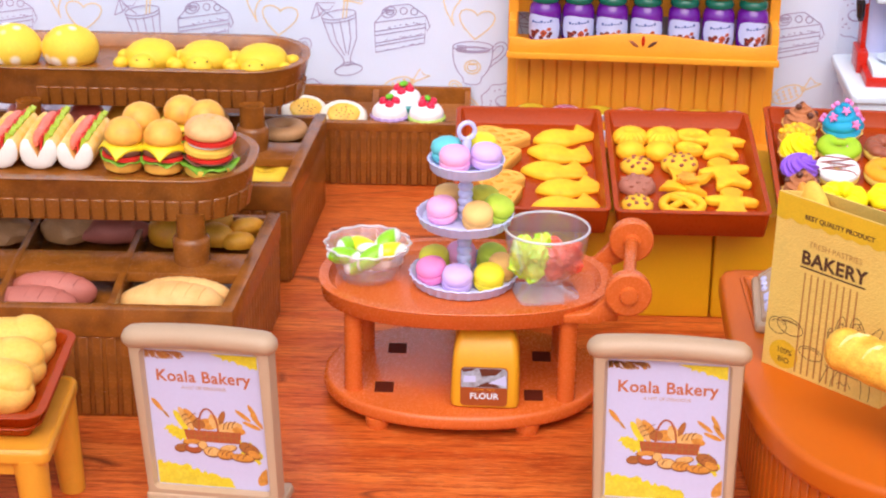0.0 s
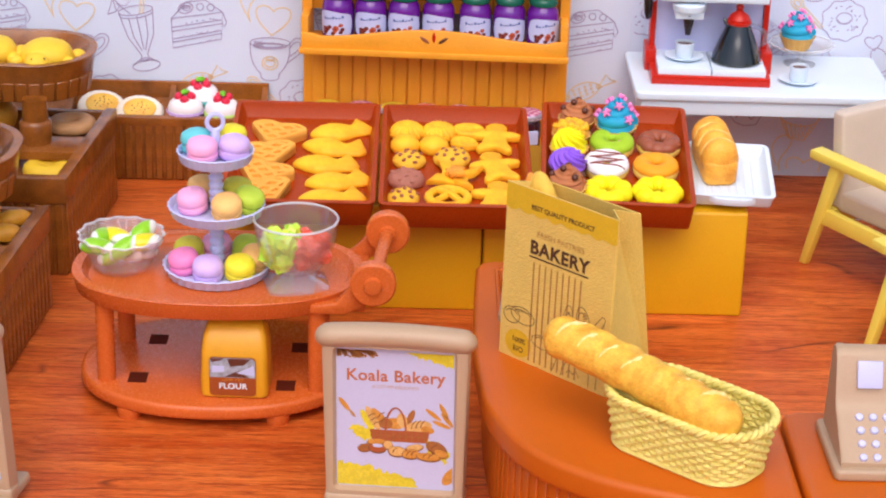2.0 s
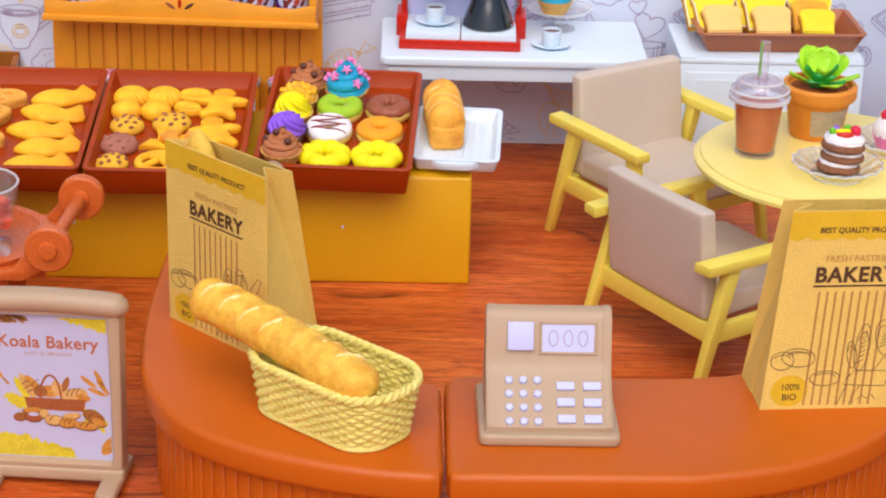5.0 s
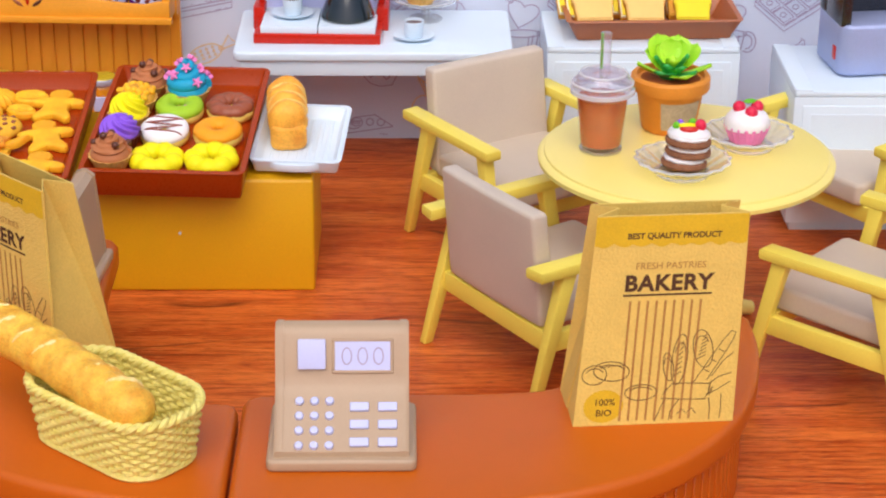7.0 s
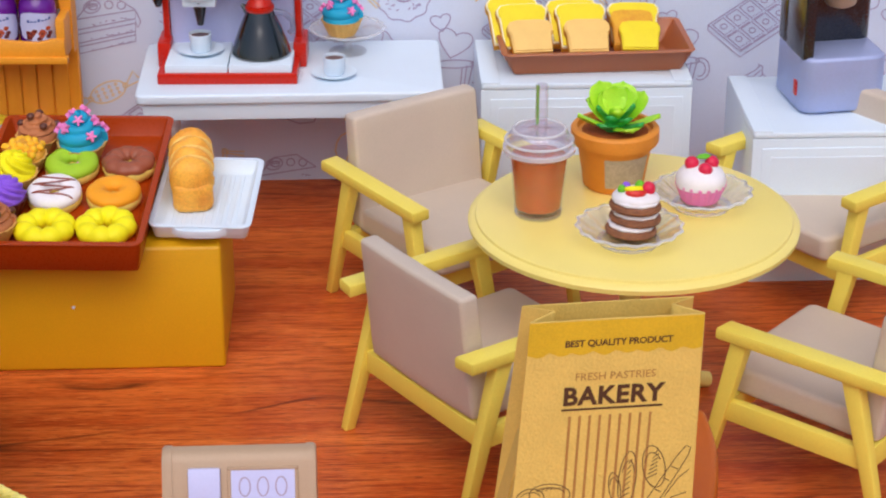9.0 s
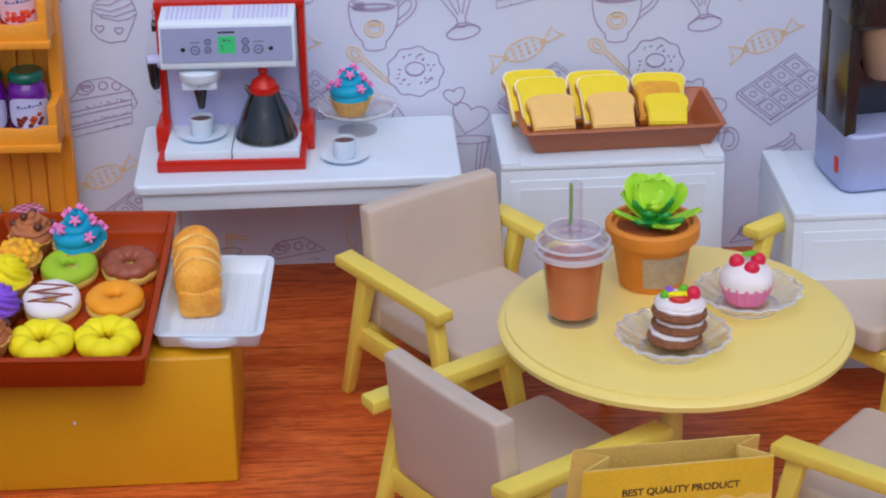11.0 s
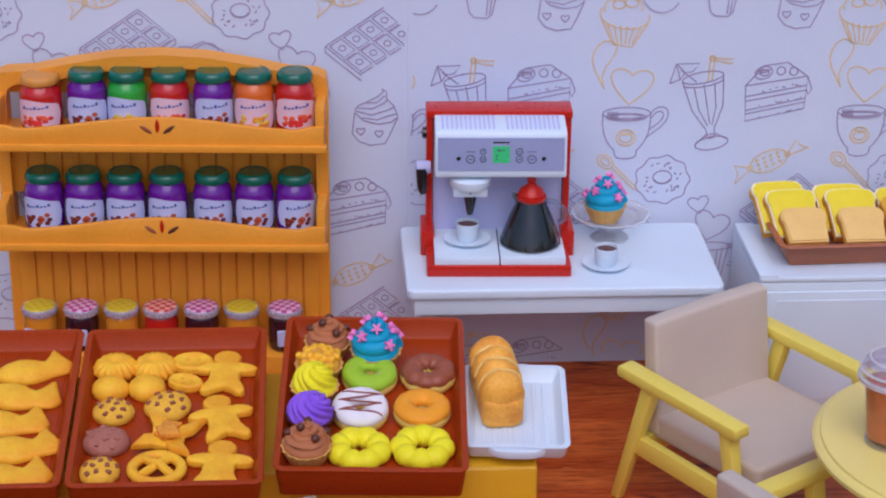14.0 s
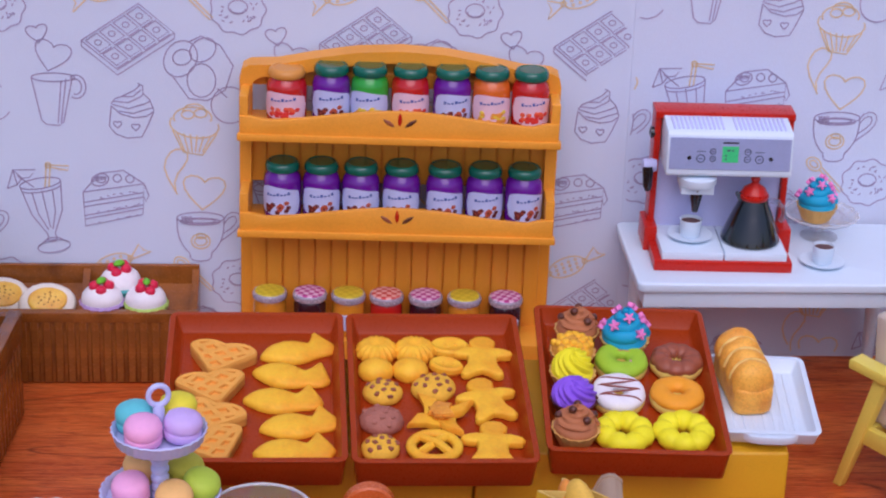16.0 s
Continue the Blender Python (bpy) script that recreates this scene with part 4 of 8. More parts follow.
def trolley():
    t = thing("serving_trolley", at(-7.12, -20.7), "orange plastic oval two-deck serving trolley with a rod handle", "trolley")
    top = ellipse(4.75, 3.05, 56, p=2.3)
    part("upper_deck", dish(top, 0.62, 0.32, 0.4, 0.1, 0.03), CART_O, t, m=at(0, 0, 3.62))
    low = oval(4.6, 3.5, 56, p=2.2)
    b = prism(low, 0.32, 0.82, 0.15, 3)
    part("lower_deck", b, CART_O, t)
    # the deck is solid: dark plates paint the shade of see-through slots
    for x, y in ((-2.22, 1.42), (2.65, 1.02), (-2.55, -1.47), (2.32, -1.83)):
        part("slot", box(x - 0.31, x + 0.31, y - 0.38, y + 0.38, 0.8, 0.826, 0.004, 1), SLOT, t, "dark square plate for a shaded slot")
    for x, y in ((-3.55, -1.55), (-3.3, 1.45), (3.35, -2.0), (3.3, 1.5)):
        part("post", tube([(x, y, 0.8), (x, y, 3.7)], 0.3, 14), CART_O, t)
    for x, y in ((-2.7, -2.55), (2.1, -2.75), (-2.5, 2.2), (2.3, 2.2)):
        part("foot", lathe([(0.36, 0.0), (0.42, 0.2), (0.4, 0.36)], 14, x, y), CART_O, t)
    part("joint_plate", box(3.2, 4.9, -2.2, 1.7, 3.7, 4.045, 0.05), CART_O, t)
    for x, y in ((5.14, -2.6), (5.52, 1.65)):
        b = B()
        o = [(-2.0, 3.72), (-0.9, 3.72), (-0.2, 4.05), (0.45, 4.35), (0.3, 5.2), (-0.35, 5.3), (-0.75, 4.6), (-1.2, 4.1), (-2.0, 4.02)]
        quad_strip(b, [[(p + x, y + 0.12, q) for p, q in o], [(p + x, y + 0.48, q) for p, q in o]])
        bmesh.ops.recalc_face_normals(b, faces=b.faces)
        bmesh.ops.bevel(b, geom=b.edges[:], offset=0.06, segments=2, profile=0.5, affect="EDGES")
        part("bracket", b, CART_O, t)
        d = lathe([(0.68, -0.22), (0.74, -0.16), (0.74, 0.16), (0.68, 0.22), (0.3, 0.22), (0.26, 0.34), (0.0, 0.36)], 26, cap1=False)
        part("handle_cap", d, CART_O, t, m=at(x, y, 4.9, 0, 90))
    part("handle_rod", tube([(5.14, -2.6, 4.9), (5.52, 1.65, 4.9)], 0.22, 12), CART_O, t)
    return t


trolley()


# ---------------------------------------------------------------- shop signs
SPLASH, SPLASH_D = surface("yellow_brush_ink", "DECB2C", 0.6, 0.2, 0.5, col2="CEB820"), surface("olive_brush_ink", "D2BC28", 0.6, 0.2, 0.5, col2="E2D040")
CRUMB_D = surface("deep_crust_ink", "7E461C", 0.6, 0.15, 0.2)
BASKET_INK = surface("basket_ink", "A9562A", 0.6, 0.15, 0.15)
BREAD_T, BREAD_D, BREAD_L = surface("tan_bread_ink", "D2923A", 0.6, 0.2, 0.2, col2="B87426"), surface("brown_bread_ink", "A5642C", 0.6, 0.2, 0.2), surface("pale_bread_ink", "DDB06A", 0.6, 0.15, 0.2, col2="C99346")


def shop_sign(m):
    t = thing("shop_sign", m, "beige plastic standing sign with an orange bakery poster", "sign", group="standing signs")
    f = B()
    o, i_ = rounded(-2.2, 2.2, 0.35, 5.6, 0.25), rounded(-1.75, 1.75, 0.75, 5.22, 0.1)
    o = [(x * (0.945 + 0.01 * z), z) for x, z in o]
    quad_strip(f, [[(x, 0.22, z) for x, z in i_], [(x, 0.25, z) for x, z in o], [(x, -0.2, z) for x, z in grown(o, -0.05)], [(x, -0.25, z) for x, z in grown(o, -0.12)], [(x, -0.25, z) for x, z in grown(i_, 0.08)], [(x, -0.05, z) for x, z in i_]], True, False, False)
    bmesh.ops.recalc_face_normals(f, faces=f.faces)
    part("frame", f, BEIGE, t)
    b = B()
    rings = []
    for k in range(25):
        q = -1 + 2 * k / 24
        x = 2.38 * math.sin(q * math.pi / 2) if abs(q) > 0.8 else 2.38 * q * 0.951 / 0.8
        c = 5.5 + 0.16 * math.cos(x / 2.38 * 1.3)
        e = 0.4 * max(0.1, min(1.0, math.sqrt(max(0.0, 1 - max(0.0, (abs(x) - 1.98) / 0.4) ** 2))))
        rings.append([(x, 0.42 * e / 0.4 * math.cos(a), c + 0.36 * e / 0.4 * math.sin(a)) for a in [2 * math.pi * j / 14 for j in range(14)]])
    quad_strip(b, rings)
    bmesh.ops.recalc_face_normals(b, faces=b.faces)
    part("top_bar", b, BEIGE, t)
    part("bottom_bar", box(-2.1, 2.1, -0.3, 0.3, 0.15, 0.55, 0.12, 3), BEIGE, t)
    for s in (-1, 1):
        part("foot", prism(rounded(s * 1.75 - 0.3, s * 1.75 + 0.3, -1.3, 1.3, 0.2), 0.0, 0.32, 0.1, 2), BEIGE, t, m=at(0, 0, 0, 0, SIGN_TILT))
    p = part("poster", box(-1.8, 1.8, -0.04, 0.2, 0.7, 5.25, 0.0), POSTER, t, "white bakery poster with a basket of bread")

    def put(name, b, mtl, z=0.0, dy=-0.046):
        for v in b.verts:
            v.co = (v.co.x, dy - v.co.z, v.co.y + z)
        part(name, b, mtl, p, smooth=0)

    put("title", writing("Koala Bakery", 0.36, 0.0, 1.06, 0.022), ORANGE_INK, 4.2)
    put("subtitle", writing("A LOT OF DELICIOUS", 0.10), INK_B, 3.97)
    def uv(u, v):
        """Poster fractions to its own centimetres."""
        return (-1.72 + 3.44 * u, 0.78 + 4.37 * v)

    def ragged(pts, seed, amp=0.06, n=5):
        r2 = random.Random(seed)
        out = []
        for (ax, ay), (bx, by) in zip(pts, pts[1:] + pts[:1]):
            for k in range(n):
                x, y = ax + (bx - ax) * k / n, ay + (by - ay) * k / n
                if 0.02 < x < 0.98 and 0.02 < y < 0.98:
                    x, y = x + r2.uniform(-amp, amp) * 0.5, y + r2.uniform(-amp, amp) * 0.5
                out.append(uv(min(max(x, 0.0), 1.0), min(max(y, 0.0), 1.0)))
        return out

    def pill(b, u, v, ru, rv, turn, z=0.0):
        cx, cz = uv(u, v)
        pts = [(min(max(x, -1.72), 1.72), min(max(q, 0.78), 5.15)) for x, q in arc(cx, cz, ru * 3.44, rv * 3.44, n=18, turn=turn)[:-1]]
        shape(pts, b, z)

    for pts, seed, amp in (([(0.0, 0.0), (0.0, 0.17), (0.3, 0.145), (0.45, 0.1), (0.66, 0.06), (0.7, 0.0)], 2, 0.03), ([(0.58, 1.0), (1.0, 1.0), (1.0, 0.9), (0.8, 0.945)], 3, 0.03), ([(0.1, 0.43), (0.16, 0.36), (0.28, 0.34), (0.32, 0.42), (0.2, 0.45)], 4, 0.03), ([(0.76, 0.36), (0.88, 0.35), (0.97, 0.27), (0.95, 0.2), (0.8, 0.22)], 5, 0.03)):
        put("yellow_splash", shape(ragged(pts, seed, amp, 9)), SPLASH)
    b = B()
    shape(ragged([(0.0, 0.0), (0.0, 0.11), (0.25, 0.1), (0.5, 0.04), (0.55, 0.0)], 6), b)
    put("olive_splash", b, SPLASH_D, 0.0, -0.048)
    rnd = random.Random(9)
    b, c = B(), B()
    for k in range(90):
        u0, a = rnd.uniform(0.0, 0.36), rnd.uniform(-1.1, -0.3)
        x, z = uv(u0, rnd.uniform(0.945, 1.0))
        l = rnd.uniform(0.12, 0.3)
        ribbon([[(max(x - l * math.cos(a), -1.72), min(z - l * math.sin(a), 5.15)), (x, z)]], 0.04, b if k % 2 else c)
    put("wheat_straw", b, INK_B, 0.0, -0.05)
    put("wheat_shade", c, BREAD_D, 0.0, -0.0505)
    b = B()
    for u, v, ru, rv, tr in ((0.83, 0.555, 0.085, 0.02, -38), (0.92, 0.585, 0.08, 0.02, -62), (0.95, 0.52, 0.085, 0.02, -52), (0.9, 0.485, 0.085, 0.02, -22), (0.98, 0.1, 0.05, 0.1, -35)):
        b = B()
        pill(b, u, v, ru, rv, tr)
        put("wheat_ear", b, BREAD_T, 0.0, -0.051)
    b = B()
    pill(b, 0.06, 0.6, 0.075, 0.022, -52)
    put("rolling_pin", b, BREAD_T, 0.0, -0.051)
    b = B()
    pill(b, 0.13, 0.535, 0.045, 0.012, -52)
    put("rolling_pin_tip", b, INK_B, 0.0, -0.0515)
    groups = {}
    for k, (u, v, ru, rv, tr, mt) in enumerate((
            (0.26, 0.49, 0.11, 0.034, -60, SPLASH), (0.31, 0.505, 0.125, 0.036, -62, BREAD_L), (0.37, 0.515, 0.11, 0.034, -50, BREAD_T), (0.63, 0.52, 0.085, 0.028, 68, BREAD_D), (0.5, 0.475, 0.09, 0.055, 0, BREAD_T), (0.56, 0.5, 0.045, 0.07, 10, BREAD_L), (0.7, 0.46, 0.12, 0.055, 12, BREAD_L), (0.42, 0.47, 0.06, 0.05, 0, BREAD_D), (0.78, 0.44, 0.06, 0.035, -10, BREAD_T))):
        groups.setdefault(mt, []).append((u, v, ru, rv, tr, 0.0005 * k))
    for k, (mt, lst) in enumerate(groups.items()):
        b = B()
        for u, v, ru, rv, tr, z in lst:
            pill(b, u, v, ru, rv, tr, z)
        put("bread_print", b, mt, 0.0, -0.0522 - 0.00003 * k)
    b = B()
    (x0, z0), (x1, z1) = uv(0.28, 0.34), uv(0.8, 0.425)
    shape([(x0 + 0.08, z0), (x1 - 0.08, z0), (x1, z1), (x0, z1)], b)
    hx, hz = uv(0.505, 0.425)
    ribbon([arc(hx, hz, 0.3, 0.72, 0, 180)], 0.06, b)
    put("basket_print", b, BASKET_INK, 0.0, -0.057)
    b = B()
    for k in range(9):
        x = x0 + 0.15 + (x1 - x0 - 0.3) * k / 8
        ribbon([[(x, z0 + 0.03), (x, z1 - 0.03)]], 0.035, b)
    ribbon([[(x0 + 0.02, (z0 + z1) / 2), (x1 - 0.02, (z0 + z1) / 2)]], 0.03, b)
    put("basket_weave", b, BREAD_D, 0.0, -0.0575)
    front = ((0.24, 0.285, 0.06, 0.035, 10, BREAD_D), (0.35, 0.29, 0.075, 0.045, 0, BASKET_INK), (0.34, 0.335, 0.08, 0.025, 5, BREAD_T), (0.44, 0.315, 0.04, 0.04, 30, BREAD_L), (0.86, 0.31, 0.09, 0.05, -25, BREAD_D), (0.9, 0.27, 0.06, 0.035, -20, BREAD_T), (0.52, 0.27, 0.075, 0.045, 0, BREAD_L), (0.67, 0.305, 0.075, 0.03, 12, BREAD_L), (0.64, 0.255, 0.075, 0.042, 5, BREAD_T), (0.79, 0.24, 0.1, 0.036, -4, BREAD_T))
    for k, (u, v, ru, rv, tr, mt) in enumerate(front):
        b = B()
        pill(b, u, v - 0.004, ru * 1.09, rv * 1.2, tr)
        put("roll_outline", b, CRUMB_D, 0.0, -0.0578 - 0.0004 * k)
        b = B()
        pill(b, u, v, ru, rv, tr)
        put("roll_print", b, mt, 0.0, -0.058 - 0.0004 * k)
    b = B()
    pill(b, 0.35, 0.305, 0.045, 0.018, 0)
    put("sugar_print", b, POSTER, 0.0, -0.0625)
    # score lines on the loaves and rolls
    b = B()
    for u, v, du, dv in ((0.3, 0.53, 0.03, 0.012), (0.32, 0.5, 0.03, 0.012), (0.34, 0.47, 0.03, 0.012), (0.38, 0.535, 0.03, 0.02), (0.41, 0.505, 0.03, 0.02), (0.66, 0.475, 0.02, 0.03), (0.7, 0.48, 0.02, 0.03), (0.74, 0.485, 0.02, 0.028), (0.5, 0.275, 0.02, 0.02), (0.62, 0.26, 0.02, 0.018), (0.66, 0.262, 0.02, 0.018), (0.76, 0.245, 0.02, 0.016), (0.81, 0.245, 0.02, 0.016), (0.84, 0.315, 0.025, 0.016)):
        p0, p1 = uv(u - du, v - dv), uv(u + du, v + dv)
        ribbon([[p0, ((p0[0] + p1[0]) / 2 - 0.02, (p0[1] + p1[1]) / 2 + 0.03), p1]], 0.028, b)
    put("score_lines", b, CRUMB_D, 0.0, -0.0632)
    return t


SIGN_TILT = 2.0
SIGN = shop_sign(at(-1.11, -28.96, 0.03, -6.2, -2.6, -1.0))
copy_thing(SIGN, at(-14.36, -28.95, 0.12, -13.2, 0.15, -4.0))


# ---------------------------------------------------------------- till
def till(m, label):
    t = thing("cash_register", m, label, "cash register", group="cash registers")
    part("base", prism(rounded(-1.88, 1.88, -0.05, 3.1, 0.2), 0.0, 0.34, 0.1, 3), BEIGE, t)
    prof = [(0.18, 0.3), (0.18, 0.47), (1.36, 1.33), (1.55, 1.48), (1.66, 1.63), (1.75, 1.86), (2.1, 2.77), (2.2, 2.92), (2.36, 2.98), (2.5, 2.98), (2.68, 2.82), (2.9, 0.3)]
    b = B()
    quad_strip(b, [[(-1.55, y, z) for y, z in prof], [(1.55, y, z) for y, z in prof]])
    bmesh.ops.recalc_face_normals(b, faces=b.faces)
    part("body", b, BEIGE, t)
    prof = [(0.15, 0.3), (0.155, 0.5), (1.34, 1.365), (1.52, 1.505), (1.63, 1.65), (1.715, 1.865), (2.065, 2.78), (2.17, 2.945), (2.33, 3.01), (2.5, 3.01), (2.71, 2.84), (2.93, 0.3)]
    for s in (-1, 1):
        b = B()
        quad_strip(b, [[(s * 1.47, y, z) for y, z in prof], [(s * 1.63, y, z) for y, z in prof], [(s * 1.69, y * 0.985 + 0.02, z - 0.05) for y, z in prof]])
        bmesh.ops.recalc_face_normals(b, faces=b.faces)
        part("side_cheek", b, BEIGE, t)
    a1 = math.degrees(math.atan2(1.05, 1.44))
    a2 = math.degrees(math.atan2(1.38, 0.53))
    low, high = at(0, 0.18, 0.47, 0, a1), at(0, 1.62, 1.52, 0, a2)

    def rim(name, m, x0, x1, y0, y1, w=0.1, h=0.07):
        for q in ((x0, x1, y0, y0 + w), (x0, x1, y1 - w, y1), (x0, x0 + w, y0 + w, y1 - w), (x1 - w, x1, y0 + w, y1 - w)):
            part(name, box(*q, -0.02, h, 0.02, 1), BEIGE, t, m=m)

    k = part("round_key", lathe([(0.115, -0.01), (0.115, 0.05), (0.09, 0.09), (0.0, 0.1)], 16, cap1=False), LILAC, t, "white round key", m=low @ at(-1.07, 0.16))
    for i in range(3):
        for j in range(4):
            if i or j:
                again(k, low @ at(-1.07 + i * 0.38, 0.16 + j * 0.41))
    k = part("function_key", box(-0.24, 0.24, -0.12, 0.12, -0.01, 0.09, 0.02, 1), LILAC, t, "white oblong key", m=low @ at(0.44, 0.24))
    for i in range(2):
        for j in range(3):
            if i or j:
                again(k, low @ at(0.44 + i * 0.71, 0.24 + j * 0.49))
    part("square_key", box(-1.12, -0.41, 0.47, 1.24, -0.01, 0.14, 0.05, 2), LILAC, t, "white square key", m=high)
    rim("display_rim", high, -0.26, 1.3, 0.36, 1.25, 0.08, 0.05)
    d = part("display", box(-0.18, 1.22, 0.44, 1.17, -0.01, 0.03, 0.0), LILAC, t, "white display window", m=high)
    c = B()
    for i in range(3):
        ribbon([arc(0.12 + i * 0.4, 0.8, 0.12, 0.21)], 0.035, c)
    for v in c.verts:
        v.co.z = 0.036
    part("digits", c, INK_P, d, "grey zeros", smooth=0)


till(at(12.8, -33.45, CT, 0.3), "beige toy cash register with white keys and a three-digit display")
till(at(2.2, -22.0, CT, -95), "beige toy cash register turned sideways behind the paper bag")


# ---------------------------------------------------------------- paper bags
def paper_bag(m, label, lean=0.38, side=0.1, w2=1.93):
    t = thing("paper_bag", m, label, "paper bag", group="paper bags")
    W, D, H, LB, SH = 2.1, 2.05, 5.75, lean, side
    th = 0.035
    b = B()

    def sheet(pts):
        """Sheet of paper with a little thickness."""
        c = B()
        c.faces.new([c.verts.new(p) for p in pts])
        c.normal_update()
        n = c.faces[:][0].normal.copy() * th
        r = bmesh.ops.extrude_face_region(c, geom=c.faces[:])
        for v in r["geom"]:
            if isinstance(v, bmesh.types.BMVert):
                v.co += n
        bmesh.ops.recalc_face_normals(c, faces=c.faces)
        return c

    f = part("front_panel", sheet([(-W, 0, 0), (W, 0, 0), (w2 + SH, LB, H), (-w2 + SH, LB, H)]), KRAFT, t)
    part("back_panel", sheet([(W, D, 0), (-W, D, 0), (-w2 + SH, LB + 0.95, H - 0.08), (w2 + SH, LB + 0.95, H - 0.08)]), KRAFT, t)
    for s in (-1, 1):
        q = D / 2
        part("gusset", sheet([(s * W, 0, 0), (s * (W - 0.02), q, 0), (s * (w2 - 0.6) + SH, LB + 0.45, H + 0.02), (s * w2 + SH, LB, H)]), KRAFT, t)
        part("gusset", sheet([(s * W, D, 0), (s * (W - 0.02), q, 0), (s * (w2 - 0.6) + SH, LB + 0.45, H + 0.02), (s * w2 + SH, LB + 0.95, H - 0.08)]), KRAFT, t)
    part("bottom", box(-W + 0.02, W - 0.02, 0.02, D - 0.02, 0.0, 0.06, 0.0), KRAFT, t)
    tilt = math.atan2(LB, H)

    def put(name, b, mtl, dy, label=""):
        for v in b.verts:
            x, z = v.co.x, v.co.y
            v.co = (x + SH * z / H, z * math.tan(tilt) - dy, z)
        part(name, b, mtl, f, label, smooth=0)

    b = B()
    band = [(-w2 - 0.01, H - 0.02), (-w2 - 0.02, H - 0.78)]
    for i in range(1, 40):
        band.append((-w2 - 0.02 + (2 * w2 + 0.04) * i / 40, H - 0.74 - 0.1 * abs(math.sin(i * 0.62)) - 0.015 * math.sin(i * 0.8)))
    band += [(w2 + 0.02, H - 0.78), (w2 + 0.01, H - 0.02)]
    shape(band, b)
    put("yellow_band", b, KRAFT_Y, 0.008 + th)
    b = B()
    shape(arc(-1.35, 0.55, 0.52, 0.46, n=28)[:-1], b)
    put("yellow_badge", b, KRAFT_Y, 0.008 + th)

    def words(text, h, x, z, mtl, bold=0.0, sp=1.0):
        c = writing(text, h, 0, sp, bold)
        for v in c.verts:
            v.co.x += x
            v.co.y += z
        put("lettering", c, mtl, 0.013 + th)

    words("BEST QUALITY PRODUCT", 0.15, 0.08, H - 0.62, INK_D, 0.03, 0.97)
    words("FRESH PASTRIES", 0.18, 0.06, H - 1.44, INK_B)
    words("BAKERY", 0.42, 0.04, H - 2.02, INK_D, 0.035, 1.07)
    words("100%", 0.18, -1.33, 0.58, INK_D, 0.01)
    words("BIO", 0.18, -1.33, 0.28, INK_D, 0.01)
    c = B()
    ribbon([[(-1.1, H - 2.14), (1.18, H - 2.14)]], 0.05, c)
    pen = []
    for cx, cz, rx, rz, tr in ((-1.66, 1.44, 0.32, 0.27, 0), (-1.22, 1.53, 0.47, 0.27, -6), (-0.4, 0.91, 0.42, 0.22, 0), (0.53, 1.8, 0.2, 0.7, -2), (0.26, 1.6, 0.13, 0.4, 12), (1.12, 2.08, 0.25, 0.54, 14)):
        pen += [arc(cx, cz, rx, rz, n=22, turn=tr), arc(cx, cz - rz * 0.05, rx * 0.78, rz * 0.72, 25, 155, 10, tr)]
    for k in range(7):
        pen += [[(0.42 + 0.02 * k, 1.35 + 0.14 * k), (0.6, 1.46 + 0.14 * k)], [(0.98 + 0.02 * k, 1.8 + 0.1 * k), (1.2, 1.9 + 0.1 * k)], [(-1.5 + 0.09 * k, 1.62 + 0.01 * k), (-1.44 + 0.09 * k, 1.7)]]
    # long loaves leaning to one side
    pen += [[(0.96, 1.15), (1.3, 1.75), (1.62, 2.3), (1.82, 2.56), (1.93, 2.5), (1.88, 2.3), (1.6, 1.75), (1.3, 1.2)], [(1.42, 1.3), (1.7, 1.75), (1.93, 1.95)], [(1.2, 1.5), (1.34, 1.42)], [(1.36, 1.78), (1.5, 1.7)], [(1.52, 2.06), (1.68, 1.98)]]
    # basket: rolled cloth rim, body, folds
    pen += [[(0.4, 1.12), (0.75, 1.13), (1.38, 1.1), (1.42, 0.95), (1.3, 0.66), (0.7, 0.68), (0.14, 0.72), (0.24, 0.95), (0.4, 1.12)], [(1.38, 1.1), (1.6, 1.28), (1.93, 1.38)], [(1.32, 0.78), (1.6, 0.92), (1.93, 1.14)], [(0.24, 0.7), (0.12, 0.35), (0.02, 0.08)], [(0.62, 0.68), (0.42, 0.35), (0.4, 0.1)], [(1.4, 0.7), (1.46, 0.4), (1.46, 0.08)], [(1.72, 0.8), (1.75, 0.4), (1.74, 0.1)], [(0.6, 0.25), (0.72, 0.4), (0.84, 0.28), (0.98, 0.42), (1.1, 0.26)], [(0.3, 1.0), (0.2, 0.85)], [(1.44, 1.18), (1.36, 0.9), (1.48, 1.0), (1.4, 0.76)]]
    put("underline", c, INK_D, 0.013 + th)
    c = B()
    ribbon(pen, 0.024, c)
    put("ink_drawing", c, INK_S, 0.013 + th)
    c = B()
    ribbon([[(-0.9 + i * 0.228, H - 2.3), (-0.9 + i * 0.228, 0.12)] for i in range(9)], 0.06, c)
    put("brown_stripes", c, INK_B, 0.010 + th)
    return t


paper_bag(at(20.82, -30.95, CT, 4.5), "kraft paper bakery bag with yellow band, standing open and empty", 0.38, 0.34)
paper_bag(at(3.5, -27.25, CT, -44), "kraft paper bakery bag with bread sticking out of it", -0.2, 0.26, 2.1)


# ---------------------------------------------------------------- baked goods: materials
def frost(name, col, rough=0.5):
    return surface(name, col, rough, 0.06, 0.4, 0.15, 0.05, spec=0.25)


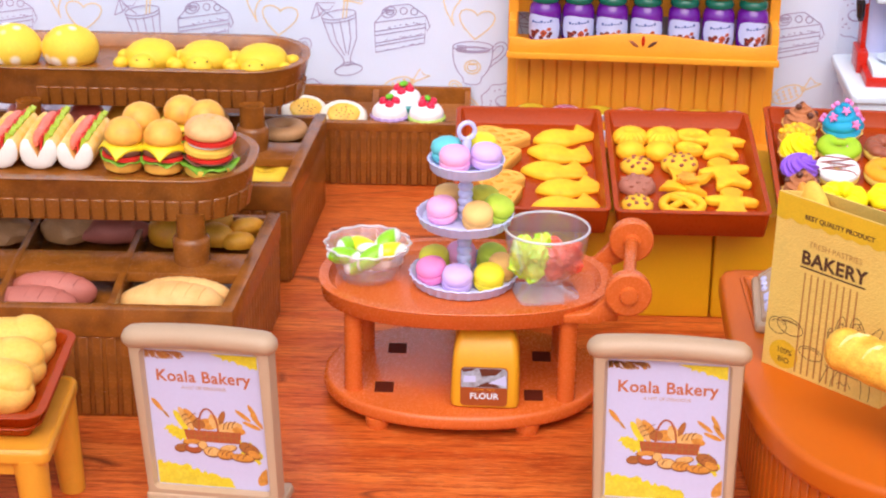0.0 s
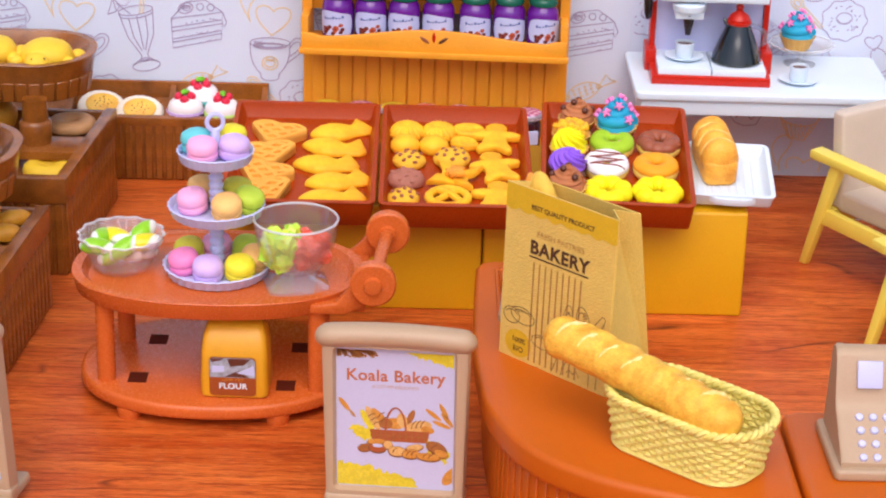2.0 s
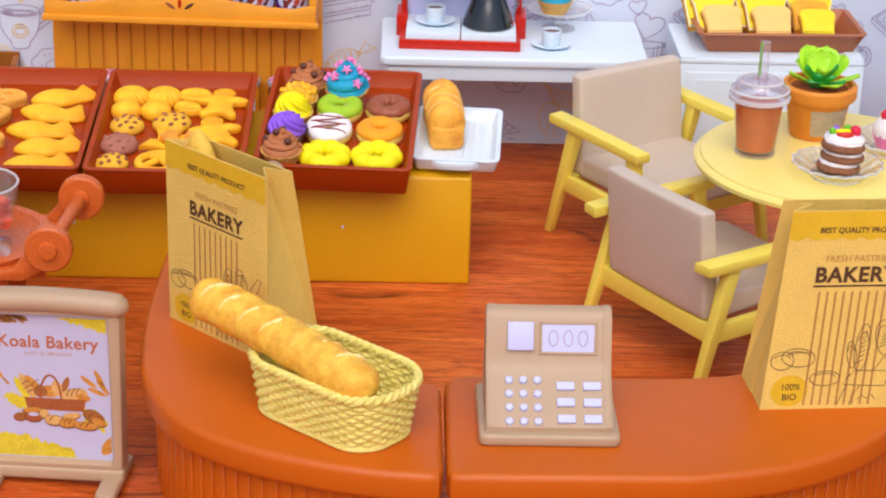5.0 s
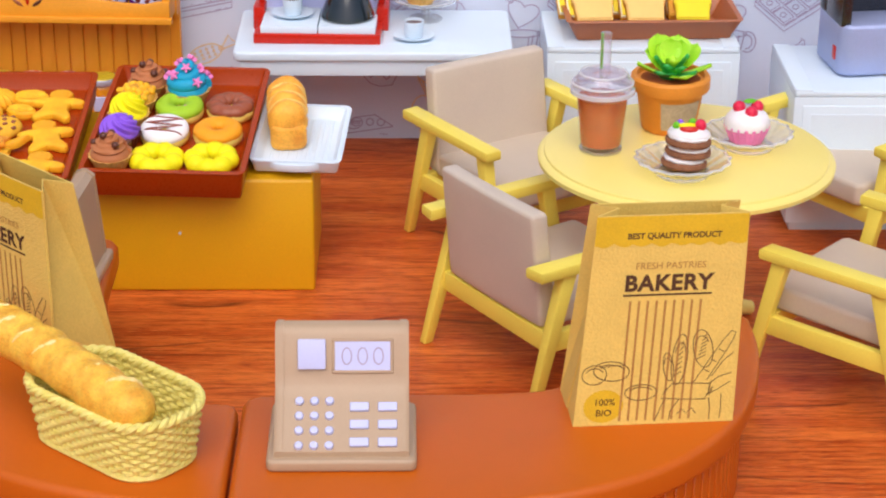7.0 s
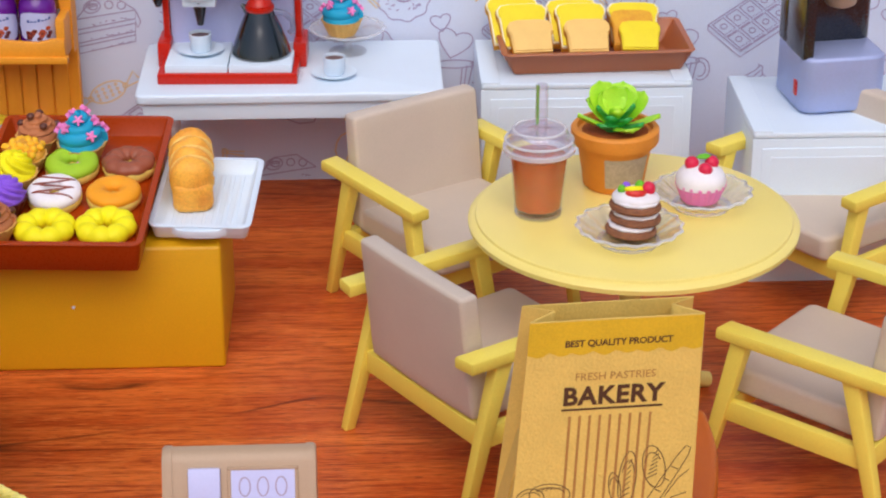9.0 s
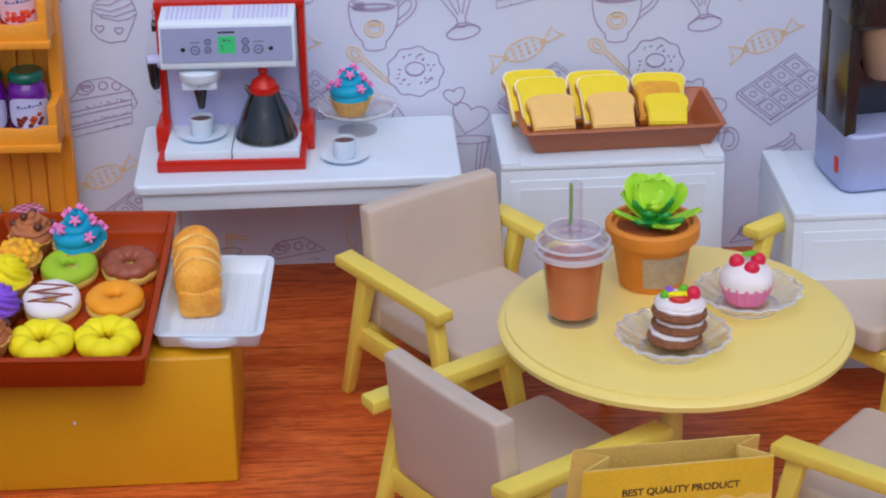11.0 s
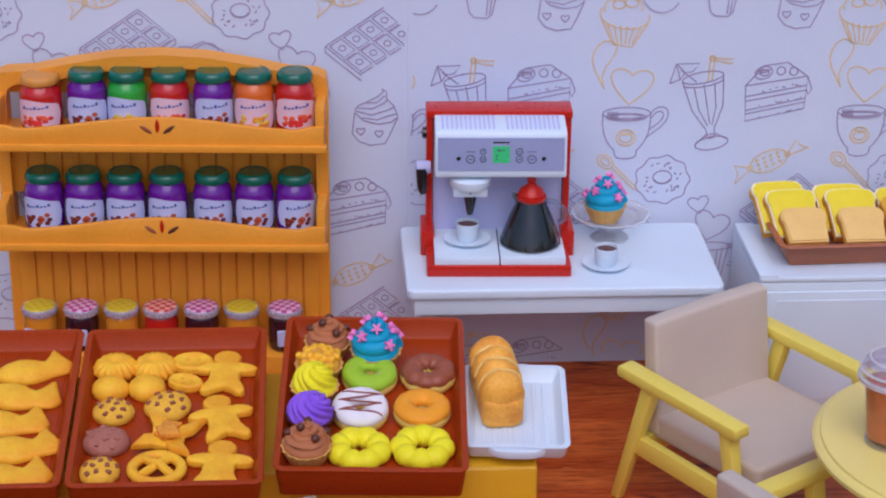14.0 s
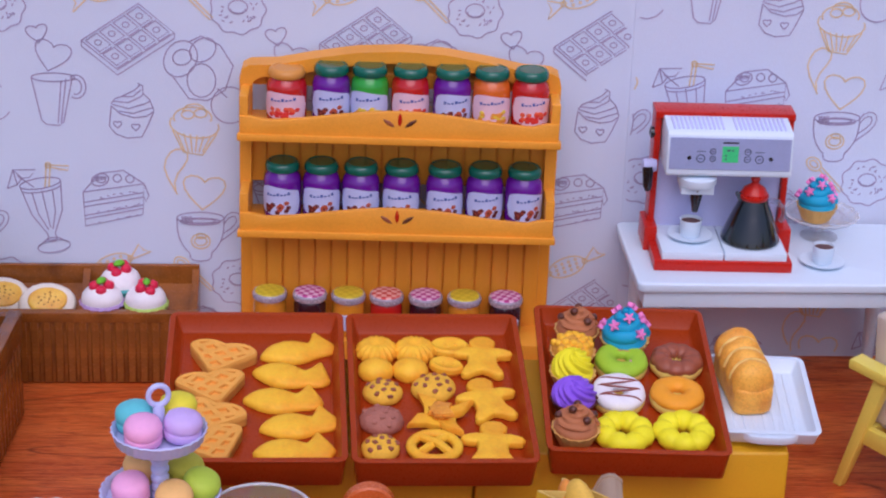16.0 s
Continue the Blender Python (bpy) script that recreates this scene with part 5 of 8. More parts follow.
BLUE_F, PURPLE_F, LEMON_F, GREEN_F, WHITE_F = frost("blue_icing", "22A6CC"), frost("violet_icing", "9662E2"), frost("lemon_icing", "FAEE10"), frost("green_icing", "A6CF2E"), frost("white_icing", "F3EFF0")
PINK_F, ORANGE_F, ROSE_F, MINT_F = frost("pink_icing", "F58BC8"), frost("orange_icing", "FAA622"), frost("rose_red", "E02D4E", 0.3), frost("leaf_green", "6FC22B")
MAC = {k: surface("macaron_" + k, c, 0.6, 0.06, 0.3, 0.25, 0.04) for k, c in (("pink", "FDB4DE"), ("lilac", "D8BAF2"), ("rose", "F98EC6"), ("yellow", "F4E42E"), ("green", "BAD63E"), ("orange", "F8C474"), ("teal", "66CED4"), ("olive", "D2CE3C"))}
WRAP = surface("tart_shell", "E2B15C", 0.6, 0.12, 0.3, 0.4, 0.05)
CHIPS = surface("chip_biscuit", "F6BC36", 0.65, 0.12, 0.3, 0.5, 0.05, spec=0.2)
MAUVE_C = surface("cocoa_biscuit", "B4705A", 0.65, 0.14, 0.3, 0.7, 0.05)
PINKB = surface("pinkish_bread", "BC6C5C", 0.55, 0.10, 0.5, 0.3, 0.06)
BUN = surface("burger_bun", "F6B84A", 0.5, 0.10, 0.4, 0.2, 0.05, col2="DC9038")
PATTY = surface("meat", "7C4A34", 0.6, 0.15, 0.2, 0.6, 0.04)
LETTUCE = surface("lettuce", "7DB530", 0.5, 0.12, 0.2, 0.2, 0.05)
CHEESE = surface("cheese", "F3D11E", 0.45, 0.04, 0.5)
TOMATO = surface("tomato", "D93127", 0.35, 0.08, 0.3)
LEMONB = surface("lemon_bread", "F2C82E", 0.6, 0.08, 0.4, 0.3, 0.05)
SUGAR = surface("sugared_lemon_bread", "F6CC3C", 0.65, 0.10, 0.8, 0.4, 0.06, spots=("FFF4DC", 0.7, 0.42))
WICKER = surface("straw_wicker", "EEE080", 0.55, 0.12, 0.25, 0.3, 0.05, col2="DCCE5A")
TERRA = surface("terracotta", "E8922C", 0.6, 0.08, 0.6, 0.25, 0.05)
SOIL = surface("soil", "B4581C", 0.9, 0.3, 0.1, 0.9, 0.05)
LEAF = surface("succulent_leaf", "BEEE2E", 0.4, 0.10, 0.6, 0.1, 0.05, col2="9ADE22")
LEAF_D = surface("dark_succulent_leaf", "34B04C", 0.4, 0.12, 0.4, 0.1, 0.05)
JELLY_G, JELLY_R = surface("green_jelly", "D0FC48", 0.15, 0.06, 0.3, sss=0.9, coat=0.6), surface("red_jelly", "FF7458", 0.15, 0.06, 0.3, sss=0.9, coat=0.6)
COFFEE = surface("iced_coffee", "D86420", 0.25, 0.08, 0.5, col2="BC5016")
BLK_GLASS = surface("smoked_glass", "0D1519", 0.06, 0.05, 0.6, coat=1.0)


# ---------------------------------------------------------------- tray of waffles and fish cakes
TRAY_A, TRAY_B, TRAY_C = [m @ at(0, -0.32, 0.28) for m in (TRAY_A, TRAY_B, TRAY_C)]


def waffle(m):
    t = thing("heart_waffle", m, "golden heart-shaped waffle with square pits", "waffle", group="heart waffles")
    half = [(0.0, -0.86), (0.12, -0.84), (0.3, -0.62), (0.62, -0.22), (1.0, 0.24), (1.06, 0.34), (1.06, 0.44), (0.98, 0.58), (0.82, 0.7), (0.6, 0.77), (0.36, 0.77), (0.14, 0.71), (0.0, 0.64)]
    o = half + [(-x, y) for x, y in half[-2:0:-1]]
    part("base", prism(o, 0.0, 0.3, 0.02, 1), WAFFLE, t)
    near = grown(o, -0.09)

    def crossings(px, py, dx, dy):
        """Where a line through (px, py) along (dx, dy) meets the inner heart."""
        out = []
        for (x1, y1), (x2, y2) in zip(near, near[1:] + near[:1]):
            s1, s2 = dx * (y1 - py) - dy * (x1 - px), dx * (y2 - py) - dy * (x2 - px)
            if (s1 > 0) != (s2 > 0):
                f = s1 / (s1 - s2)
                out.append((x1 + (x2 - x1) * f - px) * dx + (y1 + (y2 - y1) * f - py) * dy)
        return sorted(out)

    # ridges in two directions, the second a hair lower where they cross
    for turn, top in ((37, 0.412), (-37, 0.407)):
        dx, dy = math.cos(radians(turn)), math.sin(radians(turn))
        for k in (-2.5, -1.5, -0.5, 0.5, 1.5, 2.5):
            px, py = -dy * 0.44 * k, 0.06 + dx * 0.44 * k
            c = crossings(px, py, dx, dy)
            for a, b in zip(c[::2], c[1::2]):
                if b - a > 0.2:
                    part("ridge", box(a, b, -0.09, 0.09, 0.2, top, 0.022, 1), WAFFLE, t, m=at(px, py, 0, turn))
    inner, b, n = grown(o, -0.15), B(), len(o)
    hoop = [[b.verts.new(c) for c in ((p[0], p[1], 0.02), (p[0], p[1], 0.36), (p[0] * 0.97, p[1] * 0.97, 0.404), (q[0] * 1.03, q[1] * 1.03, 0.404), (q[0], q[1], 0.39), (q[0], q[1], 0.25))] for p, q in zip(o, inner)]
    for i in range(n):
        for k in range(5):
            b.faces.new((hoop[i - 1][k], hoop[i][k], hoop[i][k + 1], hoop[i - 1][k + 1]))
    bmesh.ops.recalc_face_normals(b, faces=b.faces)
    part("edge_ridge", b, WAFFLE, t)
    return t


W0 = waffle(TRAY_A @ at(-1.1, 5.52, 0.15, -15))
for x, y, z, a in ((-1.28, 3.86, 0.17, 12), (-1.36, 2.32, 0.15, -20), (-1.18, 0.9, 0.16, 22)):
    copy_thing(W0, TRAY_A @ at(x, y, z, a))


def fish_cake(m):
    t = thing("fish_cake", m, "golden fish-shaped filled cake", "fish cake", group="fish cakes")
    c, n, rows = B(), 60, []
    us = (0, 0.03, 0.1, 0.2, 0.35, 0.5, 0.6, 0.66, 0.72, 0.78, 0.815, 0.86, 0.92, 0.97, 1.0)
    back = (0.03, 0.15, 0.33, 0.5, 0.6, 0.52, 0.4, 0.36, 0.6, 0.95, 1.02, 0.78, 0.48, 0.24, 0.05)
    belly = (0.03, 0.14, 0.3, 0.46, 0.6, 0.6, 0.52, 0.45, 0.4, 0.38, 0.38, 0.37, 0.32, 0.2, 0.05)
    thick = (0.1, 0.2, 0.28, 0.34, 0.37, 0.35, 0.31, 0.28, 0.26, 0.25, 0.24, 0.23, 0.21, 0.18, 0.1)
    for i in range(n + 1):
        u = i / n
        x = -1.2 + 2.42 * u
        up, dn, h = (float(np.interp(u, us, v)) for v in (back, belly, thick))
        ring = []
        for j in range(24):
            a = 2 * math.pi * j / 24
            s, q = math.cos(a), math.sin(a)
            w = noise.noise(Vector((x * 1.8, s * 2, q * 2 + 7))) * 0.05
            ring.append((x, (up if s > 0 else dn) * math.copysign(abs(s) ** 0.85, s) * (1 + w), h * (max(q, -0.25) * 0.8 + 0.2)))
        rows.append(ring)
    quad_strip(c, rows)
    bmesh.ops.recalc_face_normals(c, faces=c.faces)
    for _ in range(2):
        bmesh.ops.smooth_vert(c, verts=c.verts, factor=0.4, use_axis_x=False, use_axis_y=True, use_axis_z=True)
    part("body", c, COOKIE, t, smooth=60)
    for k in range(3):
        part("scale_ridge", tube([(0.1 * math.cos(a) - 0.5 + k * 0.3, 0.34 * math.sin(a), 0.345 - 0.012 * (k - 1) ** 2 - 0.12 * math.sin(a) ** 2) for a in [radians(-54 + 12 * i) for i in range(10)]], 0.014, 5), COOKIE, t)
    return t


F0 = fish_cake(TRAY_A @ at(1.3, 6.12, 0.15, 14))
for x, y, z, a in ((1.08, 4.72, 0.17, -12), (0.84, 3.42, 0.15, -3), (1.34, 2.16, 0.15, 9), (1.18, 0.84, 0.15, 4)):
    copy_thing(F0, TRAY_A @ at(x, y, z, a))


# ---------------------------------------------------------------- tray of biscuits
def ginger_man(m):
    t = thing("gingerbread_man", m, "golden gingerbread man biscuit", "biscuit", group="gingerbread men")
    half = [(0.0, 1.14), (0.24, 1.08), (0.41, 0.88), (0.4, 0.66), (0.3, 0.5), (0.52, 0.5), (0.72, 0.44), (0.9, 0.34), (0.96, 0.22), (0.88, 0.1), (0.72, 0.06), (0.5, 0.06), (0.44, -0.08), (0.48, -0.42), (0.64, -0.78), (0.66, -0.95), (0.56, -1.04), (0.4, -1.02), (0.2, -0.84), (0.0, -0.74)]
    o = half + [(-x, y) for x, y in half[-2:0:-1]]
    part("body", prism(o[::-1], 0.0, 0.3, 0.11, 3), COOKIE, t)
    return t


G0 = ginger_man(TRAY_B @ at(1.5, 5.72, 0.15, -4))
copy_thing(G0, TRAY_B @ at(1.48, 3.4, 0.15, 13))
copy_thing(G0, TRAY_B @ at(1.46, 1.1, 0.15, -5))


def rosette(m):
    t = thing("rosette_biscuit", m, "golden piped rosette biscuit", "biscuit", group="rosette biscuits")
    part("biscuit", lathe([(0.5, 0), (0.62, 0.1), (0.64, 0.22), (0.54, 0.38), (0.38, 0.5), (0.24, 0.52), (0.12, 0.46), (0.02, 0.42)], 112, flutes=16, amp=0.085), COOKIE, t)
    return t


R0 = rosette(TRAY_B @ at(-1.78, 6.1, 0.15))
copy_thing(R0, TRAY_B @ at(-0.6, 6.1, 0.15, 12))


def plain_biscuit(name, m, rx, ry, rz, material, label, seed=1, amp=0.06):
    t = thing(name, m, label, "biscuit", group="round biscuits")
    part("biscuit", blob(rx, ry, rz, amp=amp, freq=2.2, flat=0.4, seed=seed), material, t)
    return t


plain_biscuit("round_biscuit", TRAY_B @ at(-1.85, 5.0, 0.15), 0.56, 0.5, 0.42, COOKIE, "smooth golden round biscuit", 4)
plain_biscuit("round_biscuit", TRAY_B @ at(-0.78, 5.0, 0.15), 0.56, 0.52, 0.42, COOKIE, "smooth golden round biscuit", 8)


def oval_biscuit(m):
    t = thing("oval_biscuit", m, "pale golden oval biscuit with a dimpled middle", "biscuit", group="oval biscuits")
    part("biscuit", lathe([(0.56, 0), (0.64, 0.1), (0.62, 0.24), (0.54, 0.31), (0.42, 0.3), (0.32, 0.24), (0.02, 0.25)], 40, flutes=5, amp=0.012), COOKIE, t)
    for x, y in ((0.2, 0.08), (-0.14, 0.14), (-0.04, -0.16)):
        part("dimple", lathe([(0.06, 0.24), (0.07, 0.265), (0.045, 0.27), (0.03, 0.255), (0.0, 0.25)], 10, x, y, cap1=False), CHIPS, t)
    return t


OVB = oval_biscuit(TRAY_B @ at(0.5, 6.35, 0.15) @ Matrix.Diagonal((1.0, 0.74, 1, 1)))
copy_thing(OVB, TRAY_B @ at(0.34, 5.3, 0.15, -20) @ Matrix.Diagonal((0.86, 0.76, 1, 1)))


def chip_cookie(m, r, material, label, chip, seed):
    t = thing("chip_cookie", m, label, "biscuit", group="chip cookies")
    part("biscuit", blob(r, r * 0.95, 0.34, amp=0.05, freq=2.5, flat=0.4, seed=seed), material, t)
    rnd = random.Random(seed)
    k0 = None
    for i in range(11):
        a, q = i * 2.4, r * 0.82 * math.sqrt((i + 0.5) / 11)
        x, y = q * math.cos(a), q * math.sin(a)
        z = 0.135 + 0.34 * math.sqrt(max(0.0, 1 - (x / r) ** 2 - (y / r) ** 2)) - 0.01
        m2 = at(x, y, z, rnd.uniform(0, 90), rnd.uniform(-20, 20))
        if k0 is None:
            k0 = part("chip", box(-0.085, 0.085, -0.065, 0.065, -0.05, 0.04, 0.02, 1), chip, t, m=m2)
        else:
            again(k0, m2)
    return t


chip_cookie(TRAY_B @ at(-1.68, 3.85, 0.15), 0.61, CHIPS, "golden cookie with dark chocolate chips", CHOC, 11)
chip_cookie(TRAY_B @ at(-0.12, 4.1, 0.15, 30), 0.7, CHIPS, "large golden cookie with dark chocolate chips", CHOC, 12)
chip_cookie(TRAY_B @ at(-1.78, 2.4, 0.15), 0.68, MAUVE_C, "dark cocoa cookie with lumps", MAUVE_C, 13)
chip_cookie(TRAY_B @ at(-1.85, 0.98, 0.15, 70), 0.6, CHIPS, "golden cookie with dark chocolate chips", CHOC, 14)


LOAFY = surface("glazed_pastry", "F4A838", 0.45, 0.16, 0.3, 0.5, 0.05, col2="DC7E20", spec=0.3)


def star_pastry(m):
    t = thing("pinwheel_pastry", m, "golden folded pinwheel pastry", "pastry")
    for k in range(4):
        o = [(0.05, -0.22), (0.62, -0.42), (1.22, -0.16), (0.66, 0.04), (0.3, 0.34)]
        part("fold", prism(o, 0.0, 0.24, 0.05, 2), COOKIE, t, m=at(0, 0, 0.04, 90 * k + 38, -12, -6))
    for k in range(3):
        o = [(-0.5, -0.06), (-0.05, -0.3), (0.5, 0.02), (0.02, 0.3)]
        part("middle", prism(o, 0.0, 0.22, 0.09, 2), LOAFY, t, m=at(0.03 * k - 0.03, 0.16 - 0.16 * k, 0.3 + 0.05 * k, 35 + 50 * k, 10 - 10 * k, 8))
    return t


star_pastry(TRAY_B @ at(-0.02, 2.5, 0.15))


def pretzel(m):
    t = thing("pretzel", m, "golden twisted pretzel biscuit", "pretzel")
    pts = []
    for i in range(65):
        a = 2 * math.pi * i / 64
        pts.append((0.78 * math.sin(a) * (1 + 0.12 * math.cos(2 * a)), -0.55 * math.cos(a) * (0.95 + 0.2 * math.cos(2 * a)) + 0.04, 0.19))
    part("loop", tube(pts, 0.16, 10), COOKIE, t)
    part("twist", tube([(-0.45, 0.42, 0.24), (-0.1, 0.05, 0.34), (0.15, -0.15, 0.3), (0.4, -0.42, 0.22)], 0.13, 8), COOKIE, t)
    part("twist", tube([(0.45, 0.42, 0.24), (0.1, 0.05, 0.26), (-0.15, -0.15, 0.3), (-0.4, -0.42, 0.22)], 0.13, 8), COOKIE, t)
    return t


pretzel(TRAY_B @ at(-0.27, 1.05, 0.15, 180))


# ---------------------------------------------------------------- tray of doughnuts and cupcakes
DOUGH = surface("pale_dough", "F6DA6C", 0.5, 0.08, 0.5, 0.3, 0.06, spec=0.3)


def doughnut(m, base, top, label, lobes=0, amp=0.0):
    t = thing("doughnut", m, label, "doughnut", group="doughnuts")
    if top is None:
        part("ring", ring_torus(0.58, 0.36, lobes=lobes, amp=amp, n=96, squash=0.9), base, t)
    else:
        part("ring", ring_torus(0.5, 0.335, squash=0.9, lobes=lobes, amp=amp * 0.4, n=64), base, t)
        part("icing", ring_torus(0.5, 0.338, cz=0.4, squash=0.72, lobes=lobes or 7, amp=amp * 0.7 or 0.04, n=72), top, t)
    return t


doughnut(TRAY_C @ at(-0.3, 1.22, 0.15), LEMON_F, None, "bright yellow flower-shaped doughnut", 8, 0.2)
doughnut(TRAY_C @ at(1.5, 1.22, 0.15, 15), LEMON_F, None, "bright yellow flower-shaped doughnut", 8, 0.2)
doughnut(TRAY_C @ at(1.6, 2.98, 0.15), DOUGH, ORANGE_F, "pale doughnut with orange icing")
doughnut(TRAY_C @ at(1.9, 4.85, 0.15), DOUGH, CHOC, "pale doughnut with lobed chocolate icing", 9, 0.2)
gd = doughnut(TRAY_C @ at(0.15, 4.85, 0.15, 0, 4), DOUGH, GREEN_F, "pale doughnut with green icing and a pink heart")
part("sugar_heart", prism(heart(0, 0, 0.13)[:-1], 0, 0.05, 0.01, 1), PINK_F, gd, m=at(0.3, -0.33, 0.57))
wd = doughnut(TRAY_C @ at(-0.2, 3.1, 0.15, 0, 6), DOUGH, WHITE_F, "pale doughnut with white icing and chocolate drizzle")
zig = [(-0.7 + 0.28 * k, 0.9 * (-1) ** k) for k in range(6)]
drip = [(0.68 * (zig[i][1] + (zig[i + 1][1] - zig[i][1]) * s / 12), 0.72 * (zig[i][0] + (zig[i + 1][0] - zig[i][0]) * s / 12)) for i in range(5) for s in range(12)]
DRIZ = surface("chocolate_drizzle", "8E3A22", 0.35, 0.06, 0.3)
part("drizzle", tube([(x, y, 0.425 + 0.224 * math.sqrt(max(0.1, 1 - ((max(math.hypot(x, y), 0.42) - 0.5) / 0.31) ** 2))) for x, y in drip], 0.028, 6), DRIZ, wd)


CREAM_C = frost("chocolate_cream", "BC764A")


def swirl(R, H, turns, r, n=70):
    pts, rs = [], []
    for i in range(n):
        s = i / (n - 1)
        a = 2 * math.pi * turns * s
        rad = R * (1 - s) ** 0.85
        pts.append((rad * math.cos(a), rad * math.sin(a), H * s))
        rs.append(r * (1 - 0.55 * s))
    return pts, rs


def piped(pts, rs, folds=5, twist=0.35):
    """Cream squeezed from a star nozzle along a rising coil."""
    c, rings = B(), []
    for i, ((x, y, z), r) in enumerate(zip(pts, rs)):
        a = math.atan2(y, x)
        ring = []
        for j in range(4 * folds):
            t = 2 * math.pi * j / (4 * folds)
            q = r * (0.86 + 0.2 * math.cos(folds * t + twist * i))
            ring.append((x + q * math.cos(t) * math.cos(a), y + q * math.cos(t) * math.sin(a), z + q * math.sin(t)))
        rings.append(ring)
    quad_strip(c, rings)
    bmesh.ops.recalc_face_normals(c, faces=c.faces)
    return c


def ruffled(R, H, folds=9, twist=2.2, deep=0.2):
    """A mound of cream with ruffled petals that wind up to its middle."""
    c, rings, n = B(), [], 108
    for k in range(17):
        s = k / 16
        rad, z = R * max(0.02, math.cos(s * math.pi / 2) ** 0.7), H * math.sin(s * math.pi / 2) ** 0.9
        ring = []
        for j in range(n):
            a = 2 * math.pi * j / n
            w = abs(math.sin(0.5 * folds * (a + twist * s) + 0.4 * math.sin(3 * a + 5 * s)))
            q = rad * (1 - deep + deep * w) + 0.03 * math.sin(7 * a + 9 * s) * (1 - s)
            ring.append((q * math.cos(a), q * math.sin(a), z - 0.1 * (1 - w) * (1 - 0.5 * s)))
        rings.append(ring)
    quad_strip(c, rings, True, True, True)
    bmesh.ops.recalc_face_normals(c, faces=c.faces)
    return c


def flower():
    """A flat five-petalled sugar flower."""
    return prism([((0.12 + 0.055 * math.cos(5 * a)) * math.cos(a), (0.12 + 0.055 * math.cos(5 * a)) * math.sin(a)) for a in [2 * math.pi * i / 30 for i in range(30)]], -0.06, 0.09, 0.03, 2)


def cupcake(m, shell, cream, label, deco=None, n_deco=0, R=0.52, H=0.62, turns=3.2, pipe=0.25, style="plain"):
    t = thing("cupcake", m, label, "cupcake", group="cupcakes")
    part("case", lathe([(0.42, 0.0), (0.5, 0.08), (0.68, 0.5), (0.72, 0.58), (0.6, 0.56), (0.01, 0.5)], 64, flutes=16, amp=0.035), shell, t)
    part("cream_bed", blob(0.66, 0.66, 0.34, amp=0.04, cz=0.58, sub=3, flat=0.9), cream, t)
    pts, rs = swirl(R * (0.85 if pipe > 0.2 else 1.0), H, turns, pipe)
    if style == "ruffled":
        part("cream", ruffled(R * 1.18, H * 1.15), cream, t, m=at(0, 0, 0.62))
    else:
        coil = [(x, y, z + 0.68) for x, y, z in pts]
        part("cream", piped(coil, [q * 1.08 for q in rs]) if style == "star" else tube(coil, rs, 10), cream, t)
    if deco is not None:
        d0 = None
        for i in range(n_deco):
            a = i * 2.4 + 0.5
            s = 0.15 + 0.75 * i / max(n_deco - 1, 1)
            rr = R * 1.12 * (1 - s) ** 0.8 + 0.12
            m2 = at(rr * math.cos(a), rr * math.sin(a), 0.72 + H * s * 1.05, math.degrees(a), 0, 58 if deco is PINK_F else 0)
            if d0 is None:
                d0 = part("topping", flower() if deco is PINK_F else blob(0.13, 0.13, 0.12, amp=0.1, cz=0, flat=0.95, sub=2), deco, t, m=m2)
            else:
                again(d0, m2)
    return t


cupcake(TRAY_C @ at(-1.78, 1.02, 0.15), WRAP, CREAM_C, "tart case with chocolate cream and chocolate balls", DCHOC, 5, style="star")
cupcake(TRAY_C @ at(-1.05, 6.4, 0.15), WRAP, CREAM_C, "tart case with chocolate cream and chocolate balls", DCHOC, 5, style="star")
cupcake(TRAY_C @ at(-1.64, 2.55, 0.15), DCHOC, PURPLE_F, "dark case with violet piped cream", None, 0, 0.58, 0.48, 3.6, 0.15, "ruffled")
cupcake(TRAY_C @ at(-1.5, 4.0, 0.15), WRAP, LEMON_F, "tart case with lemon-yellow piped cream", None, 0, 0.55, 0.56, 3, 0.17, "ruffled")
cupcake(TRAY_C @ at(-1.35, 5.15, 0.15), WRAP, CRUST, "tart case with chopped nut topping", COOKIE, 22, 0.5, 0.3, 3)
cupcake(TRAY_C @ at(0.38, 5.8, 0.15) @ Matrix.Scale(1.08, 4), WRAP, BLUE_F, "cupcake with tall blue cream and pink flowers", PINK_F, 9, 0.62, 0.85, 3.6)


LOAF = surface("glazed_loaf", "FFBA44", 0.45, 0.2, 0.6, 0.5, 0.07, col2="DE8420", spec=0.35)


CREASE = surface("pale_crease", "FCD070", 0.55, 0.1, 0.3, 0.4, 0.06)


def milk_loaf(m):
    t = thing("milk_loaf", m, "golden four-lobed milk loaf on the white tray", "bread")
    part("base", prism(rounded(-0.62, 0.62, -1.6, 1.6, 0.35), 0.0, 0.95, 0.2, 3), LOAF, t)
    for k, y in enumerate((-1.0, -0.25, 0.5, 1.15)):
        part("lobe", blob(0.7, 0.56, 0.74, cy=y, cz=0.97, amp=0.1, seed=k + 2, flat=0.9, freq=1.6), LOAF, t)
    for k, y in enumerate((-0.64, 0.1, 0.82)):
        pts = [(0.66 * math.cos(a), y + 0.1 * math.cos(a) + 0.03 * math.sin(4 * a), 0.9 + 0.6 * math.sin(a)) for a in [radians(8 + 13.6 * i) for i in range(13)]]
        part("pale_split", tube(pts, [0.05 + 0.08 * math.sin(math.pi * i / 12) for i in range(13)], 8), CREASE, t, "pale crease between the lobes")
    return t


